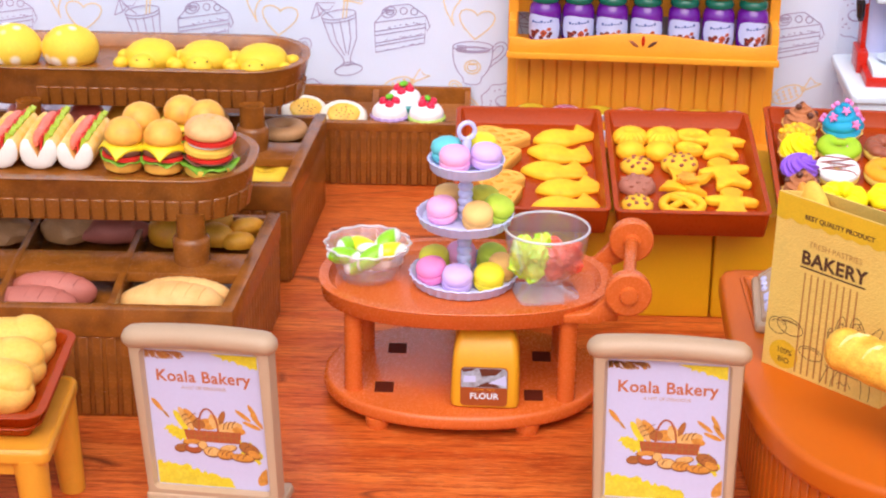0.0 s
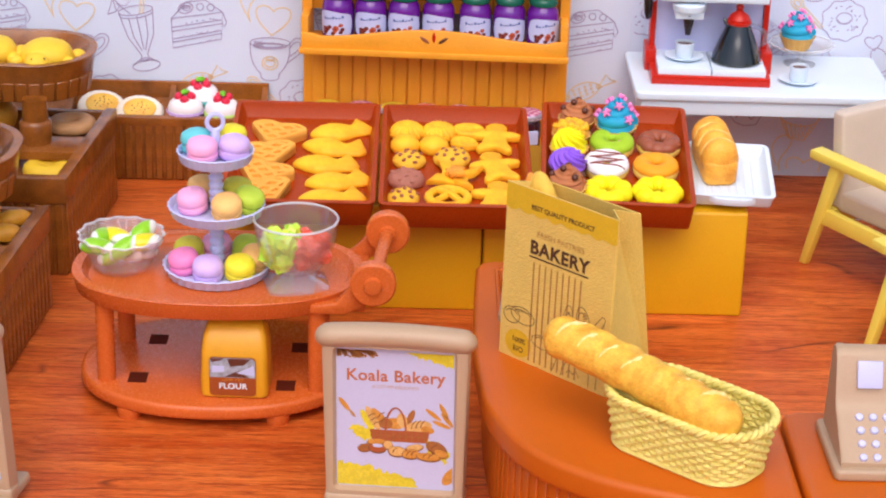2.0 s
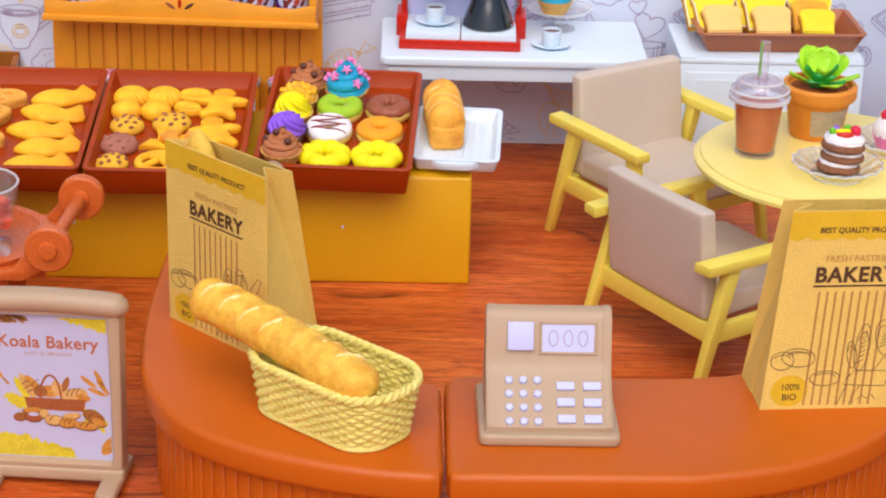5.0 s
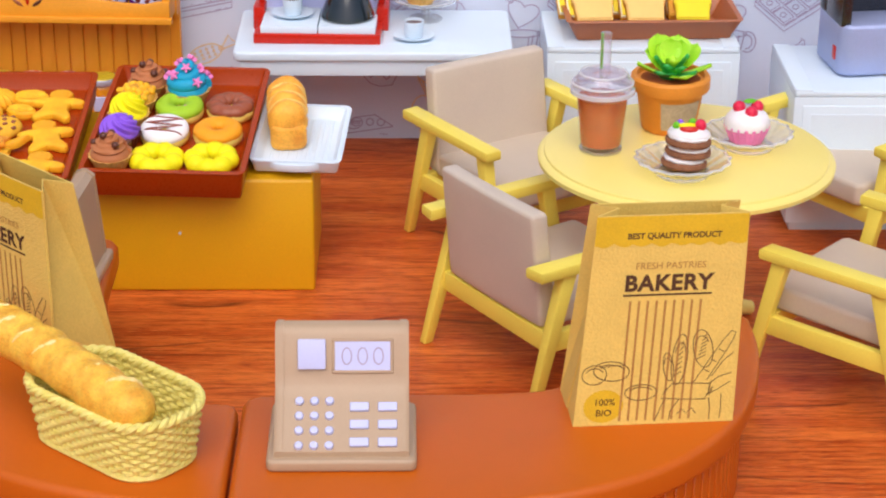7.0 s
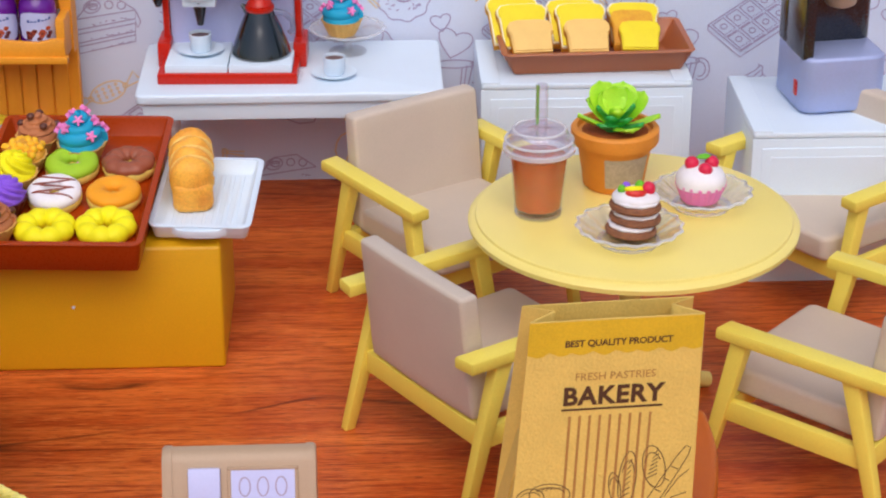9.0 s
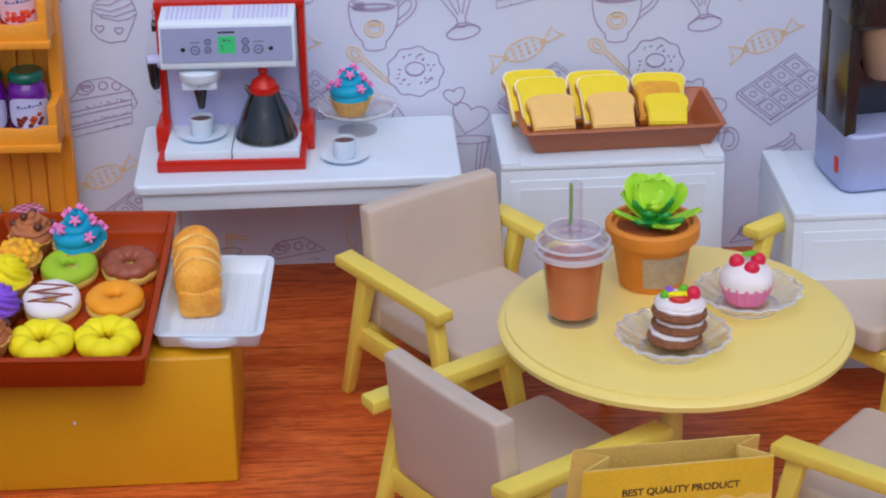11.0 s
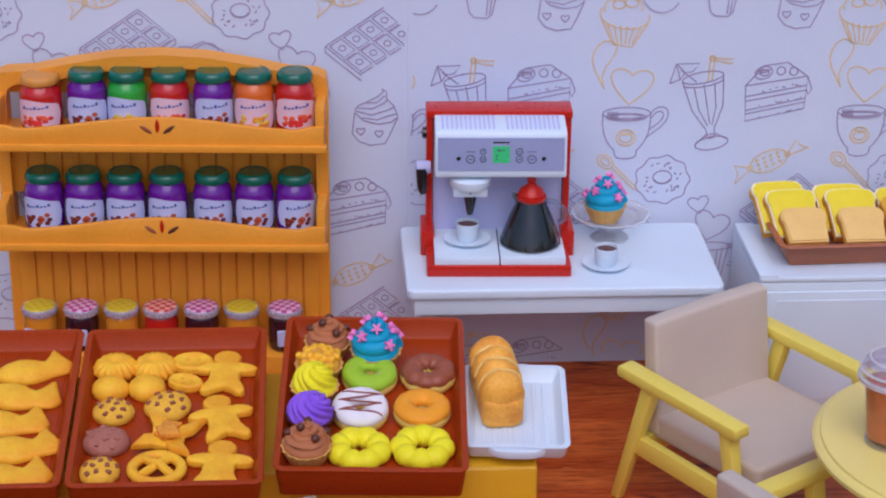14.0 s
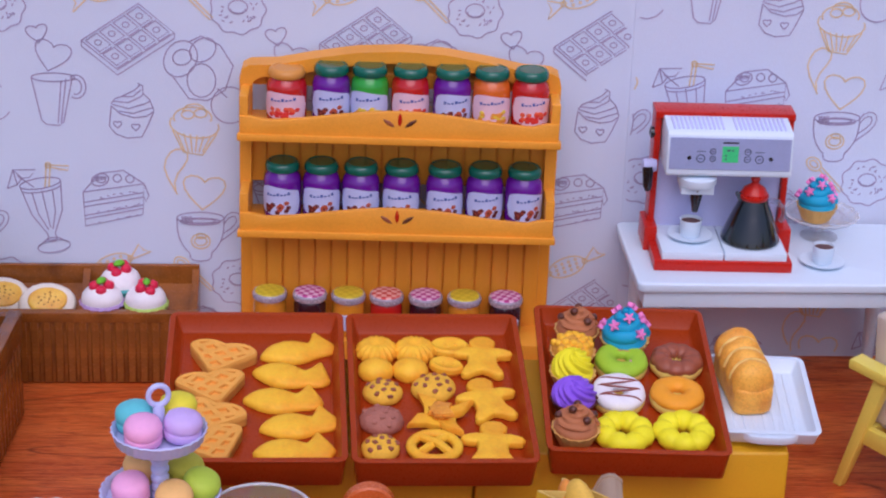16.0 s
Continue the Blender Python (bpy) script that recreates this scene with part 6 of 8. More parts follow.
milk_loaf(WT @ at(-0.68, 2.86, 0.12, 5) @ Matrix.Diagonal((1, 0.86, 0.98, 1)))


# ---------------------------------------------------------------- jam jars
JAM = {k: surface("jam_" + k, c, 0.12, 0.06, 0.6, coat=0.4) for k, c in (("purple", "6A1A94"), ("green", "2FA534"), ("red", "C42018"), ("orange", "DE6A18"), ("dark", "3A1420"), ("amber", "D98A1E"))}
LID_G = surface("green_lid", "0A6450", 0.22, 0.06, 0.4, coat=0.2)
# olive reflection on the green lids, painted as a disc of its own
LID_O = surface("olive_lid_top", "3A5E30", 0.2, 0.15, 0.3, coat=0.2)
LID_T = surface("tan_lid", "D9933B", 0.4, 0.06, 0.4)
LABEL = surface("paper_label", "C4CCF0", 0.5, 0.03, 0.5)
LABEL_P = surface("pink_label", "EAC6D2", 0.5, 0.03, 0.5)
INK_BL = surface("blue_ink", "4A61A8", 0.6, 0.05, 0.4)
BERRY = surface("berry_print", "6A1E1E", 0.5, 0.25, 0.1)
APRI = surface("apricot_print", "E89A2A", 0.5, 0.15, 0.1)


FRUIT_LIGHT = {BERRY: surface("redcurrant_print", "B8502E", 0.5, 0.25, 0.1), APRI: surface("lemon_print", "E6C83C", 0.5, 0.15, 0.1), TOMATO: surface("strawberry_print", "E8603A", 0.5, 0.15, 0.1)}


def jam_jar(m, jam, lid, label_m, fruit, label):
    t = thing("jam_jar", m, label, "jam jar", group="jam jars")
    part("jar", lathe([(0.52, 0.0), (0.61, 0.06), (0.65, 0.22), (0.65, 1.4), (0.6, 1.6), (0.5, 1.73), (0.47, 1.8)], 28), JAM[jam], t)
    lp = part("lid", lathe([(0.52, 1.76), (0.58, 1.8), (0.6, 1.89), (0.58, 2.0), (0.53, 2.08), (0.47, 2.1), (0.44, 2.07), (0.01, 2.07)], 28), lid, t)
    part("lid_top", lathe([(0.43, 2.055), (0.42, 2.085), (0.01, 2.09)], 24), LID_O if lid is LID_G else lid, lp)
    b = B()
    n = 18
    for i in range(n + 1):
        a = radians(-90 - 76 + 152 * i / n)
        k = math.sqrt(max(0.0, 1 - ((i - n / 2) / (n / 2)) ** 2)) ** 0.5
        for s in (-1, 1):
            b.verts.new((0.662 * math.cos(a), 0.662 * math.sin(a), 0.76 + s * 0.54 * k + 0.05 * math.sin(a * 2)))
    b.verts.ensure_lookup_table()
    for i in range(n):
        b.faces.new((b.verts[2 * i], b.verts[2 * i + 2], b.verts[2 * i + 3], b.verts[2 * i + 1]))
    lb = part("label", b, label_m, t)
    rnd = random.Random(jam)
    for mt, spots, low in ((fruit, 12, 0.42), (FRUIT_LIGHT.get(fruit, fruit), 7, 0.5)):
        f0 = None
        for i in range(spots):
            a, z = radians(-90 + rnd.uniform(-40, 40)), low + rnd.uniform(-0.04, 0.24)
            m2 = at(0.655 * math.cos(a), 0.655 * math.sin(a), z, math.degrees(a) + 90)
            if f0 is None:
                f0 = part("fruit_print", blob(0.095, 0.024, 0.085, amp=0.2, sub=2, cz=0, flat=0.95, seed=spots), mt, lb, m=m2)
            else:
                again(f0, m2)
    # a line of script that cannot be read: short uneven strokes
    for k in range(7):
        a = radians(-90 - 36 + 11 * k)
        part("lettering_bar", box(-0.045, 0.045, -0.012, 0.01, -0.02, 0.03 + 0.05 * (k % 3 == 0), 0), INK_BL, lb, m=at(0.662 * math.cos(a), 0.662 * math.sin(a), 0.98 + 0.012 * k, math.degrees(a) + 90))
    return t


Z1, Z2 = 9.6, 6.05
first = {}
for i, (x, kind) in enumerate(zip((-3.87, -2.36, -1.05, 0.33, 1.76, 3.1, 4.44), ("tan", "purple", "green", "red", "purple", "orange", "red"))):
    m = CUP @ at(x, -1.15, Z1, (-6, 4, -3, 8, 14, 3, 10)[i])
    if kind in first:
        copy_thing(first[kind], m)
    elif kind == "tan":
        jam_jar(m @ Matrix.Diagonal((1.06, 1.06, 0.92, 1)), "red", LID_T, LABEL_P, TOMATO, "red jam jar with a tan lid")
    else:
        spec = {"purple": (LABEL, BERRY, "purple berry jam jar with a dark green lid"), "green": (LABEL, APRI, "green jam jar with a dark green lid"), "red": (LABEL_P, TOMATO, "red strawberry jam jar with a dark green lid"),
                "orange": (LABEL_P, APRI, "orange apricot jam jar with a dark green lid")}[kind]
        first[kind] = jam_jar(m, kind, LID_G, spec[0], spec[1], spec[2])
for i, x in enumerate((-4.0, -2.65, -1.28, 0.13, 1.63, 3.02, 4.39)):
    copy_thing(first["purple"], CUP @ at(x, -1.15, Z2, (-8, 6, 2, -3, 5, 8, 16)[i]))

CHECK = {}
for nm, c1, c2 in (("pink", "E9C6DE", "B8308A"), ("red", "F0BEB4", "CF3226"), ("yellow", "DDCB30", "CDBB22")):
    mt = bpy.data.materials.new("gingham_" + nm)
    mt.use_nodes = True
    N, L = mt.node_tree.nodes, mt.node_tree.links
    ck = N.new("ShaderNodeTexChecker")
    ck.inputs["Scale"].default_value, ck.inputs["Color1"].default_value, ck.inputs["Color2"].default_value = 560, rgb(c1), rgb(c2)
    tcn = N.new("ShaderNodeTexCoord")
    L.new(tcn.outputs["Object"], ck.inputs["Vector"])
    L.new(ck.outputs["Color"], N["Principled BSDF"].inputs["Base Color"])
    N["Principled BSDF"].inputs["Roughness"].default_value = 0.4
    CHECK[nm] = mt
RIMW = surface("pearl_lid", "CFCBDA", 0.25, 0.04, 0.3, metal=0.5)


def preserve_jar(m, jam, cloth, label):
    t = thing("preserve_jar", m, label, "preserve jar", group="preserve jars")
    part("jar", lathe([(0.5, 0.0), (0.56, 0.06), (0.57, 0.2), (0.57, 1.05), (0.5, 1.22), (0.46, 1.28)], 26), JAM[jam], t)
    part("lid", lathe([(0.52, 1.24), (0.6, 1.28), (0.62, 1.42), (0.58, 1.5), (0.01, 1.5)], 28), RIMW, t)
    part("cloth_disc", lathe([(0.54, 1.49), (0.52, 1.53), (0.01, 1.56)], 28), CHECK[cloth], t)
    part("label", box(-0.35, 0.35, -0.6, -0.5, 0.25, 0.85, 0.03, 1), LABEL, t)
    return t


pj = {}
for x, jam, cl in zip((-4.42, -3.0, -1.63, -0.28, 1.11, 2.49, 3.96), ("amber", "dark", "amber", "red", "dark", "amber", "dark"), ("yellow", "pink", "yellow", "red", "pink", "yellow", "pink")):
    m = CUP @ at(x, -1.2, 1.68, x * 3)
    if jam in pj and jam != "red":
        copy_thing(pj[jam], m)
    else:
        pj[jam] = preserve_jar(m, jam, cl, {"amber": "amber preserve jar with a yellow cloth lid", "dark": "dark preserve jar with a pink gingham lid", "red": "red preserve jar with a red gingham lid"}[jam])


# ---------------------------------------------------------------- coffee machine corner
DGREY = surface("dark_grey_print", "4A5068", 0.5, 0.08, 0.3)
SCREEN = surface("lcd_green", "3FCF7E", 0.3, 0.04, 0.3)


def espresso():
    t = thing("espresso_machine", at(11.0, -4.5, 5.45, -2.0) @ Matrix.Diagonal((1.02, 1, 0.99, 1)), "red and white toy espresso machine with a silver panel", "coffee machine")
    part("base", box(-2.35, 2.3, 0.0, 3.2, 0.0, 0.38, 0.05), RED, t)
    part("drip_tray", box(-2.1, -0.02, 0.12, 2.6, 0.36, 0.66, 0.04), WHITE, t)
    part("warming_plate", box(0.02, 2.12, 0.12, 2.6, 0.36, 0.66, 0.04), WHITE, t)
    part("back_panel", box(-2.12, 2.12, 2.5, 3.1, 0.38, 5.0, 0.05), LILAC, t)
    for s in (-1, 1):
        part("side_frame", box(s * 2.24 - 0.11, s * 2.24 + 0.11, 2.3, 3.2, 0.3, 4.95, 0.05), RED, t)
        part("side_foot", box(s * 2.3 - 0.22, s * 2.3 + 0.22, 1.7, 3.2, 0.0, 0.9, 0.06), RED, t)
    part("top_frame", box(-2.37, 2.37, 2.2, 3.22, 4.76, 5.02, 0.05), RED, t)
    b = B()
    prof = [(2.6, 3.2), (0.85, 3.2), (0.8, 3.32), (0.95, 4.66), (1.06, 4.76), (2.25, 4.9), (2.6, 4.78)]
    quad_strip(b, [[(-2.1, y, z) for y, z in prof], [(2.1, y, z) for y, z in prof]])
    bmesh.ops.recalc_face_normals(b, faces=b.faces)
    bmesh.ops.bevel(b, geom=b.edges[:], offset=0.05, segments=2, profile=0.5, affect="EDGES")
    hd = part("hood", b, WHITE, t)
    a = math.degrees(math.atan2(1.34, 0.15))
    fm = at(0, 0.8, 3.32, 0, a)
    pn = part("control_panel", box(-2.02, 2.02, 0.14, 1.26, 0.0, 0.04, 0.01, 1), SILVER, hd, "silver control panel", m=fm)
    part("screen", box(-0.27, 0.27, 0.42, 0.98, 0.03, 0.05, 0.0), SCREEN, pn, "green display screen")
    part("logo_bar", box(-0.26, 0.26, 1.08, 1.13, 0.035, 0.048, 0), BLACK, pn)
    for x in (-1.36, 1.36):
        part("button", lathe([(0.07, 0.03), (0.07, 0.06), (0.0, 0.06)], 12, cap1=False), BLACK, pn, m=at(x, 0.56))
    for x, y, r in ((-0.98, 0.54, 0.13), (0.98, 0.54, 0.13), (-0.58, 0.54, 0.09), (-0.58, 0.8, 0.09), (0.58, 0.54, 0.1), (0.58, 0.8, 0.1)):
        part("button", lathe([(r, 0.03), (r, 0.055), (r * 0.72, 0.06), (r * 0.66, 0.045), (0.0, 0.045)], 18, cap1=False), SILVER, pn, "silver button", m=at(x, y))
        part("button_ring", ring_torus(r, 0.018, 0.055, squash=0.7, n=20, m=5), DGREY, pn, m=at(x, y))
        part("button_mark", box(-r * 0.45, r * 0.45, -0.015, 0.015, 0.05, 0.062, 0), DGREY, pn, m=at(x, y))
    for x in (-0.98, 0.98):
        part("lettering_bar", box(-0.15, 0.15, -0.012, 0.012, 0.038, 0.046, 0), DGREY, pn, m=at(x, 0.79))
    for x, y, w in ((-0.06, 0.84, 0.12), (0.08, 0.84, 0.06), (-0.14, 0.66, 0.05), (-0.14, 0.54, 0.05)):
        part("screen_bar", box(x - w / 2, x + w / 2, y - 0.03, y + 0.03, 0.048, 0.054, 0), DGREY, pn)
    g = None
    ga = math.degrees(math.atan2(0.14, 1.19))
    for k in range(26):
        x = -1.85 + 3.7 * k / 25
        if abs(x) < 0.12:
            continue
        m = at(x, 1.2, 4.765, 0, ga)
        if g is None:
            g = part("vent_slat", box(-0.035, 0.035, 0, 0.95, 0.0, 0.05, 0.01, 1), LILAC, hd, m=m)
        else:
            again(g, m)
    part("group_head", lathe([(0.62, 0), (0.66, 0.06), (0.66, 0.28), (0.58, 0.34)], 24), WHITE, t, m=at(-0.95, 1.3, 2.75))
    part("filter_holder", box(-1.5, -0.4, 0.95, 1.65, 2.45, 2.78, 0.06), WHITE, t)
    part("nozzle", lathe([(0.1, 1.75), (0.24, 2.5), (0.26, 2.6)], 16, -0.95, 1.2), BLACK, t)
    part("steam_knob", lathe([(0.2, 0), (0.24, 0.1), (0.22, 0.45), (0.14, 0.5)], 14), LILAC, t, m=at(-2.2, 2.3, 3.0, 0, 0, -90))
    part("steam_handle", tube([(-2.5, 2.2, 3.0), (-2.47, 2.15, 2.3), (-2.45, 2.15, 2.1)], [0.2, 0.17, 0.1], 10), BLACK, t)
    part("side_knob", lathe([(0.2, 0), (0.2, 0.25), (0.0, 0.3)], 14, cap1=False), BLACK, t, m=at(-2.22, 2.5, 4.15, 0, 0, -90))
    return t


espresso()


def coffee_cup(m):
    t = thing("coffee_cup", m, "small white cup of coffee on a white saucer", "cup", group="coffee cups")
    part("saucer", lathe([(0.35, 0.0), (0.45, 0.02), (0.75, 0.12), (0.78, 0.16), (0.72, 0.15), (0.4, 0.06), (0.01, 0.06)], 32), WHITE, t)
    part("cup", lathe([(0.28, 0.06), (0.34, 0.12), (0.39, 0.7), (0.36, 0.7), (0.31, 0.2), (0.01, 0.15)], 28), WHITE, t)
    part("coffee", lathe([(0.35, 0.6), (0.01, 0.62)], 24), DCHOC, t)
    part("handle", tube([(0.38, 0, 0.5), (0.58, 0, 0.48), (0.58, 0, 0.28), (0.36, 0, 0.22)], 0.05, 8), WHITE, t)
    return t


C0 = coffee_cup(at(10.02, -3.05, 6.11, 100))
copy_thing(C0, at(14.6, -3.75, 5.45, 80))


LIDG0 = thin_clear("clear_handle_plastic", "DCE0EC", 0.1, 0.8)


def coffee_pot(m):
    t = thing("coffee_pot", m, "black glass coffee pot with a red lid", "coffee pot")
    part("flask", lathe([(0.95, 0.0), (1.02, 0.08), (0.98, 0.25), (0.7, 1.0), (0.48, 1.5), (0.46, 1.62)], 36), BLK_GLASS, t)
    part("collar", lathe([(0.47, 1.55), (0.5, 1.6), (0.5, 1.7), (0.44, 1.72)], 28), RED, t)
    part("lid", lathe([(0.42, 1.7), (0.45, 1.76), (0.37, 1.93), (0.18, 2.06), (0.12, 2.14), (0.17, 2.25), (0.12, 2.36), (0.0, 2.38)], 28, cap1=False), RED, t)
    part("spout", tube([(-0.4, 0, 1.5), (-0.55, 0, 1.7), (-0.62, 0, 1.75)], [0.14, 0.09, 0.06], 8), BLK_GLASS, t)
    part("handle", tube([(0.5, 0, 1.5), (0.85, 0, 1.42), (1.1, 0, 1.15), (1.12, 0, 0.85), (0.98, 0, 0.7)], 0.1, 10), LIDG0, t)
    return t


coffee_pot(at(12.1, -3.2, 6.11, 0))


def glass_dish(m, r, label, foot=0.0):
    t = thing("glass_dish", m, label, "glass dish", group="glass dishes")
    z = foot
    prof = [(r * 0.45, z), (r * 0.55, z + 0.03), (r * 0.9, z + 0.22), (r, z + 0.34), (r * 0.97, z + 0.36), (r * 0.86, z + 0.25), (r * 0.5, z + 0.09), (0.02, z + 0.09)]
    if foot:
        prof = [(r * 0.5, 0.0), (r * 0.5, 0.05), (0.16, 0.12), (0.14, foot - 0.1)] + prof
    part("dish", lathe(prof, 72, flutes=18, amp=0.03), PLATEG, t)
    t.children[0].visible_shadow = False
    part("rim", lathe([(r * 0.96, z + 0.33), (r * 1.02, z + 0.33), (r * 1.03, z + 0.37), (r * 0.97, z + 0.38)], 72, flutes=18, amp=0.03, cap0=False, cap1=False), RIMG, t)
    return t


glass_dish(at(15.05, -1.35, 5.45), 1.3, "clear fluted glass cake stand", 0.55)
cupcake(at(14.86, -1.35, 6.1), WRAP, BLUE_F, "cupcake with tall blue cream and pink flowers", PINK_F, 9, 0.62, 0.85, 3.6)


# ---------------------------------------------------------------- toast tray on the cabinet
def toast_tray():
    t = thing("toast_tray", at(23.6, -2.35, 5.42, 2), "brown plastic tray holding yellow bread slices", "tray")
    part("rim_wall", dish(rect(-3.3, 3.3, -1.85, 1.75, 0.3), 0.85, 0.18, 0.14, 0.4, 0.05), TRAYB2, t)
    part("floor_panel", prism(rounded(-2.6, 2.6, -1.15, 1.05, 0.2), 0.144, 0.17, 0.01, 1), TRAYB2, t)
    return t


toast_tray()


WHITE_CRUST = surface("milk_bread_edge", "F0E9DE", 0.55, 0.04, 0.4)
TANFACE = surface("pale_tan_crumb", "F3C872", 0.6, 0.06, 0.5, 0.2, 0.05)
TOASTED = surface("toasted_yellow", "E8AE22", 0.5, 0.12, 0.3, 0.3, 0.05, col2="D88C1E")
YELLOW_CRUMB = surface("yellow_crumb", "F2DC16", 0.55, 0.05, 0.5, 0.2, 0.05)


TOAST_RIM = surface("pale_yellow_edge", "F8ECC0", 0.55, 0.06, 0.3)


def toast_slice(m, w, h, face, label, rim=TOAST_RIM):
    t = thing("bread_slice", m, label, "bread slice", group="bread slices")

    def o(k):
        a, b = w / 2 - k, h - k
        return [(-a * 0.86, k), (a * 0.86, k), (a * 0.92, b - 0.62), (a, b - 0.45), (a, b - 0.25), (a * 0.86, b - 0.07), (a * 0.5, b), (-a * 0.5, b), (-a * 0.86, b - 0.07), (-a, b - 0.25), (-a, b - 0.45), (-a * 0.92, b - 0.62)]

    part("crust", prism(o(0.0), 0.0, 0.26, 0.04, 2), CRUST, t, "golden brown crust")
    part("pale_rim", prism(o(0.015), 0.25, 0.36, 0.03, 2), rim, t)
    part("crumb", prism(o(0.07), 0.3, 0.41, 0.03, 2), face, t)
    return t


S1, S2, S3 = at(21.2, -2.2, 5.72, 4, 33), at(23.15, -2.2, 5.72, 1, 33), at(25.1, -2.15, 5.72, -3, 32)
toast_slice(S1 @ at(-0.25, 0, 0), 1.85, 2.12, YELLOW_CRUMB, "thick bread slice with a bright yellow face")
toast_slice(S1 @ at(0.0, -0.5, 0.4), 1.8, 1.98, YELLOW_CRUMB, "thick bread slice with a bright yellow face")
toast_slice(S1 @ at(0.15, -1.0, 0.8), 1.6, 1.45, TANFACE, "pale tan bread slice leaning on yellow ones", TANFACE)
toast_slice(S2 @ at(-0.15, 0, 0), 1.85, 1.98, YELLOW_CRUMB, "thick bread slice with a bright yellow face")
toast_slice(S2 @ at(0.08, -0.5, 0.4), 1.8, 1.98, YELLOW_CRUMB, "thick bread slice with a bright yellow face")
toast_slice(S2 @ at(0.2, -1.0, 0.8), 1.6, 1.45, TANFACE, "pale tan bread slice leaning on yellow ones", TANFACE)
toast_slice(S3 @ at(0, 0, 0), 1.85, 1.8, YELLOW_CRUMB, "thick bread slice with a bright yellow face")
toast_slice(S3 @ at(-0.1, -0.5, 0.4), 1.5, 1.62, TOASTED, "orange toasted bread slice, leaning", TOASTED)
toast_slice(S3 @ at(0.12, -1.0, 0.8), 1.45, 1.3, YELLOW_CRUMB, "small square yellow bread slice", YELLOW_CRUMB)


def drip_maker():
    t = thing("drip_coffee_maker", at(31.05, -6.55, 5.46, 8), "silver and black toy drip coffee maker", "coffee maker")
    part("base", prism(rounded(-1.45, 1.45, -1.5, 1.4, 0.5), 0.0, 1.9, 0.15, 3), SILVER, t)
    part("column", prism(rounded(-1.45, 1.45, 0.2, 1.4, 0.4), 1.8, 6.4, 0.12, 3), BLACK, t)
    part("head", prism(rounded(-1.45, 1.45, -1.5, 1.4, 0.5), 5.2, 6.6, 0.2, 3), BLACK, t)
    part("left_cheek", box(-1.45, -1.05, -1.3, 0.4, 1.8, 5.4, 0.1), BLACK, t)
    part("filter_cone", lathe([(0.35, 3.3), (0.5, 3.4), (1.0, 4.9), (1.05, 5.25)], 28, 0.05, -0.35), BEIGE, t)
    part("switch", box(-1.5, -1.4, -1.0, -0.7, 0.5, 1.0, 0.04), RED, t)
    return t


drip_maker()


# ---------------------------------------------------------------- cafe table: drink, plant, cakes
TT = 6.2


def striped(name, col, col2, pitch, slant=0.8):
    """Two-colour twist: bands across the length, slanting round it."""
    m = surface(name, col, 0.3, 0.04, 0.4, coat=0.3)
    N, L = m.node_tree.nodes, m.node_tree.links
    p = N["Principled BSDF"]
    tc, mp, wv, mx, rp = N.new("ShaderNodeTexCoord"), N.new("ShaderNodeMapping"), N.new("ShaderNodeTexWave"), N.new("ShaderNodeMix"), N.new("ShaderNodeMapRange")
    mp.inputs["Rotation"].default_value = (0, 0, slant)
    wv.inputs["Scale"].default_value, wv.inputs["Distortion"].default_value = 1 / (pitch * K) / 3.14 / 2, 0.6
    rp.inputs["From Min"].default_value, rp.inputs["From Max"].default_value = 0.42, 0.58
    mx.data_type = "RGBA"
    mx.inputs["A"].default_value, mx.inputs["B"].default_value = rgb(col), rgb(col2)
    L.new(tc.outputs["Object"], mp.inputs["Vector"])
    L.new(mp.outputs["Vector"], wv.inputs["Vector"])
    L.new(wv.outputs["Fac"], rp.inputs["Value"])
    L.new(rp.outputs["Result"], mx.inputs["Factor"])
    L.new(mx.outputs["Result"], p.inputs["Base Color"])
    return m


STRIPE_G, STRIPE_Y = striped("green_white_twist", "8FD01E", "F2F3EC", 0.62), striped("yellow_white_twist", "F4DE14", "F3F2E6", 0.5)
SAUSAGE = surface("sausage", "EE7A62", 0.35, 0.08, 0.3, 0.2, 0.05)
SALAD = surface("salad_strip", "A9C032", 0.45, 0.1, 0.2, 0.4, 0.05)
NUGGET = surface("yellow_pastry", "E9A62A", 0.5, 0.12, 0.4, 0.3, 0.06, col2="DB8C1C")
TANB = surface("tan_pastry", "C99562", 0.55, 0.12, 0.4, 0.3, 0.06)
FLOURY = surface("mustard_bag", "E0A11C", 0.42, 0.06, 0.8, 0.15, 0.06)
LABEL_BR = surface("brown_label", "9C4A18", 0.5, 0.06, 0.5)
GREYBLUE = surface("grey_blue_print", "A9B4C4", 0.5, 0.2, 0.25, col2="76706E")
STOOLY = surface("amber_plastic", "E29A2C", 0.38, 0.08, 1.0, 0.15, 0.05)
CASE_P, CASE_T, CASE_G = frost("mauve_case", "B79ACD"), frost("teal_case", "4FA9A6"), frost("green_case", "B6D46A")


LIDG = thin_clear("clear_lid_plastic", "FAF8FE", 0.14, 0.5)
# the clear lid's edge highlights, put in as milky white rings
RINGW = thin_clear("clear_lid_edge", "FFFFFF", 0.5, 0.5)


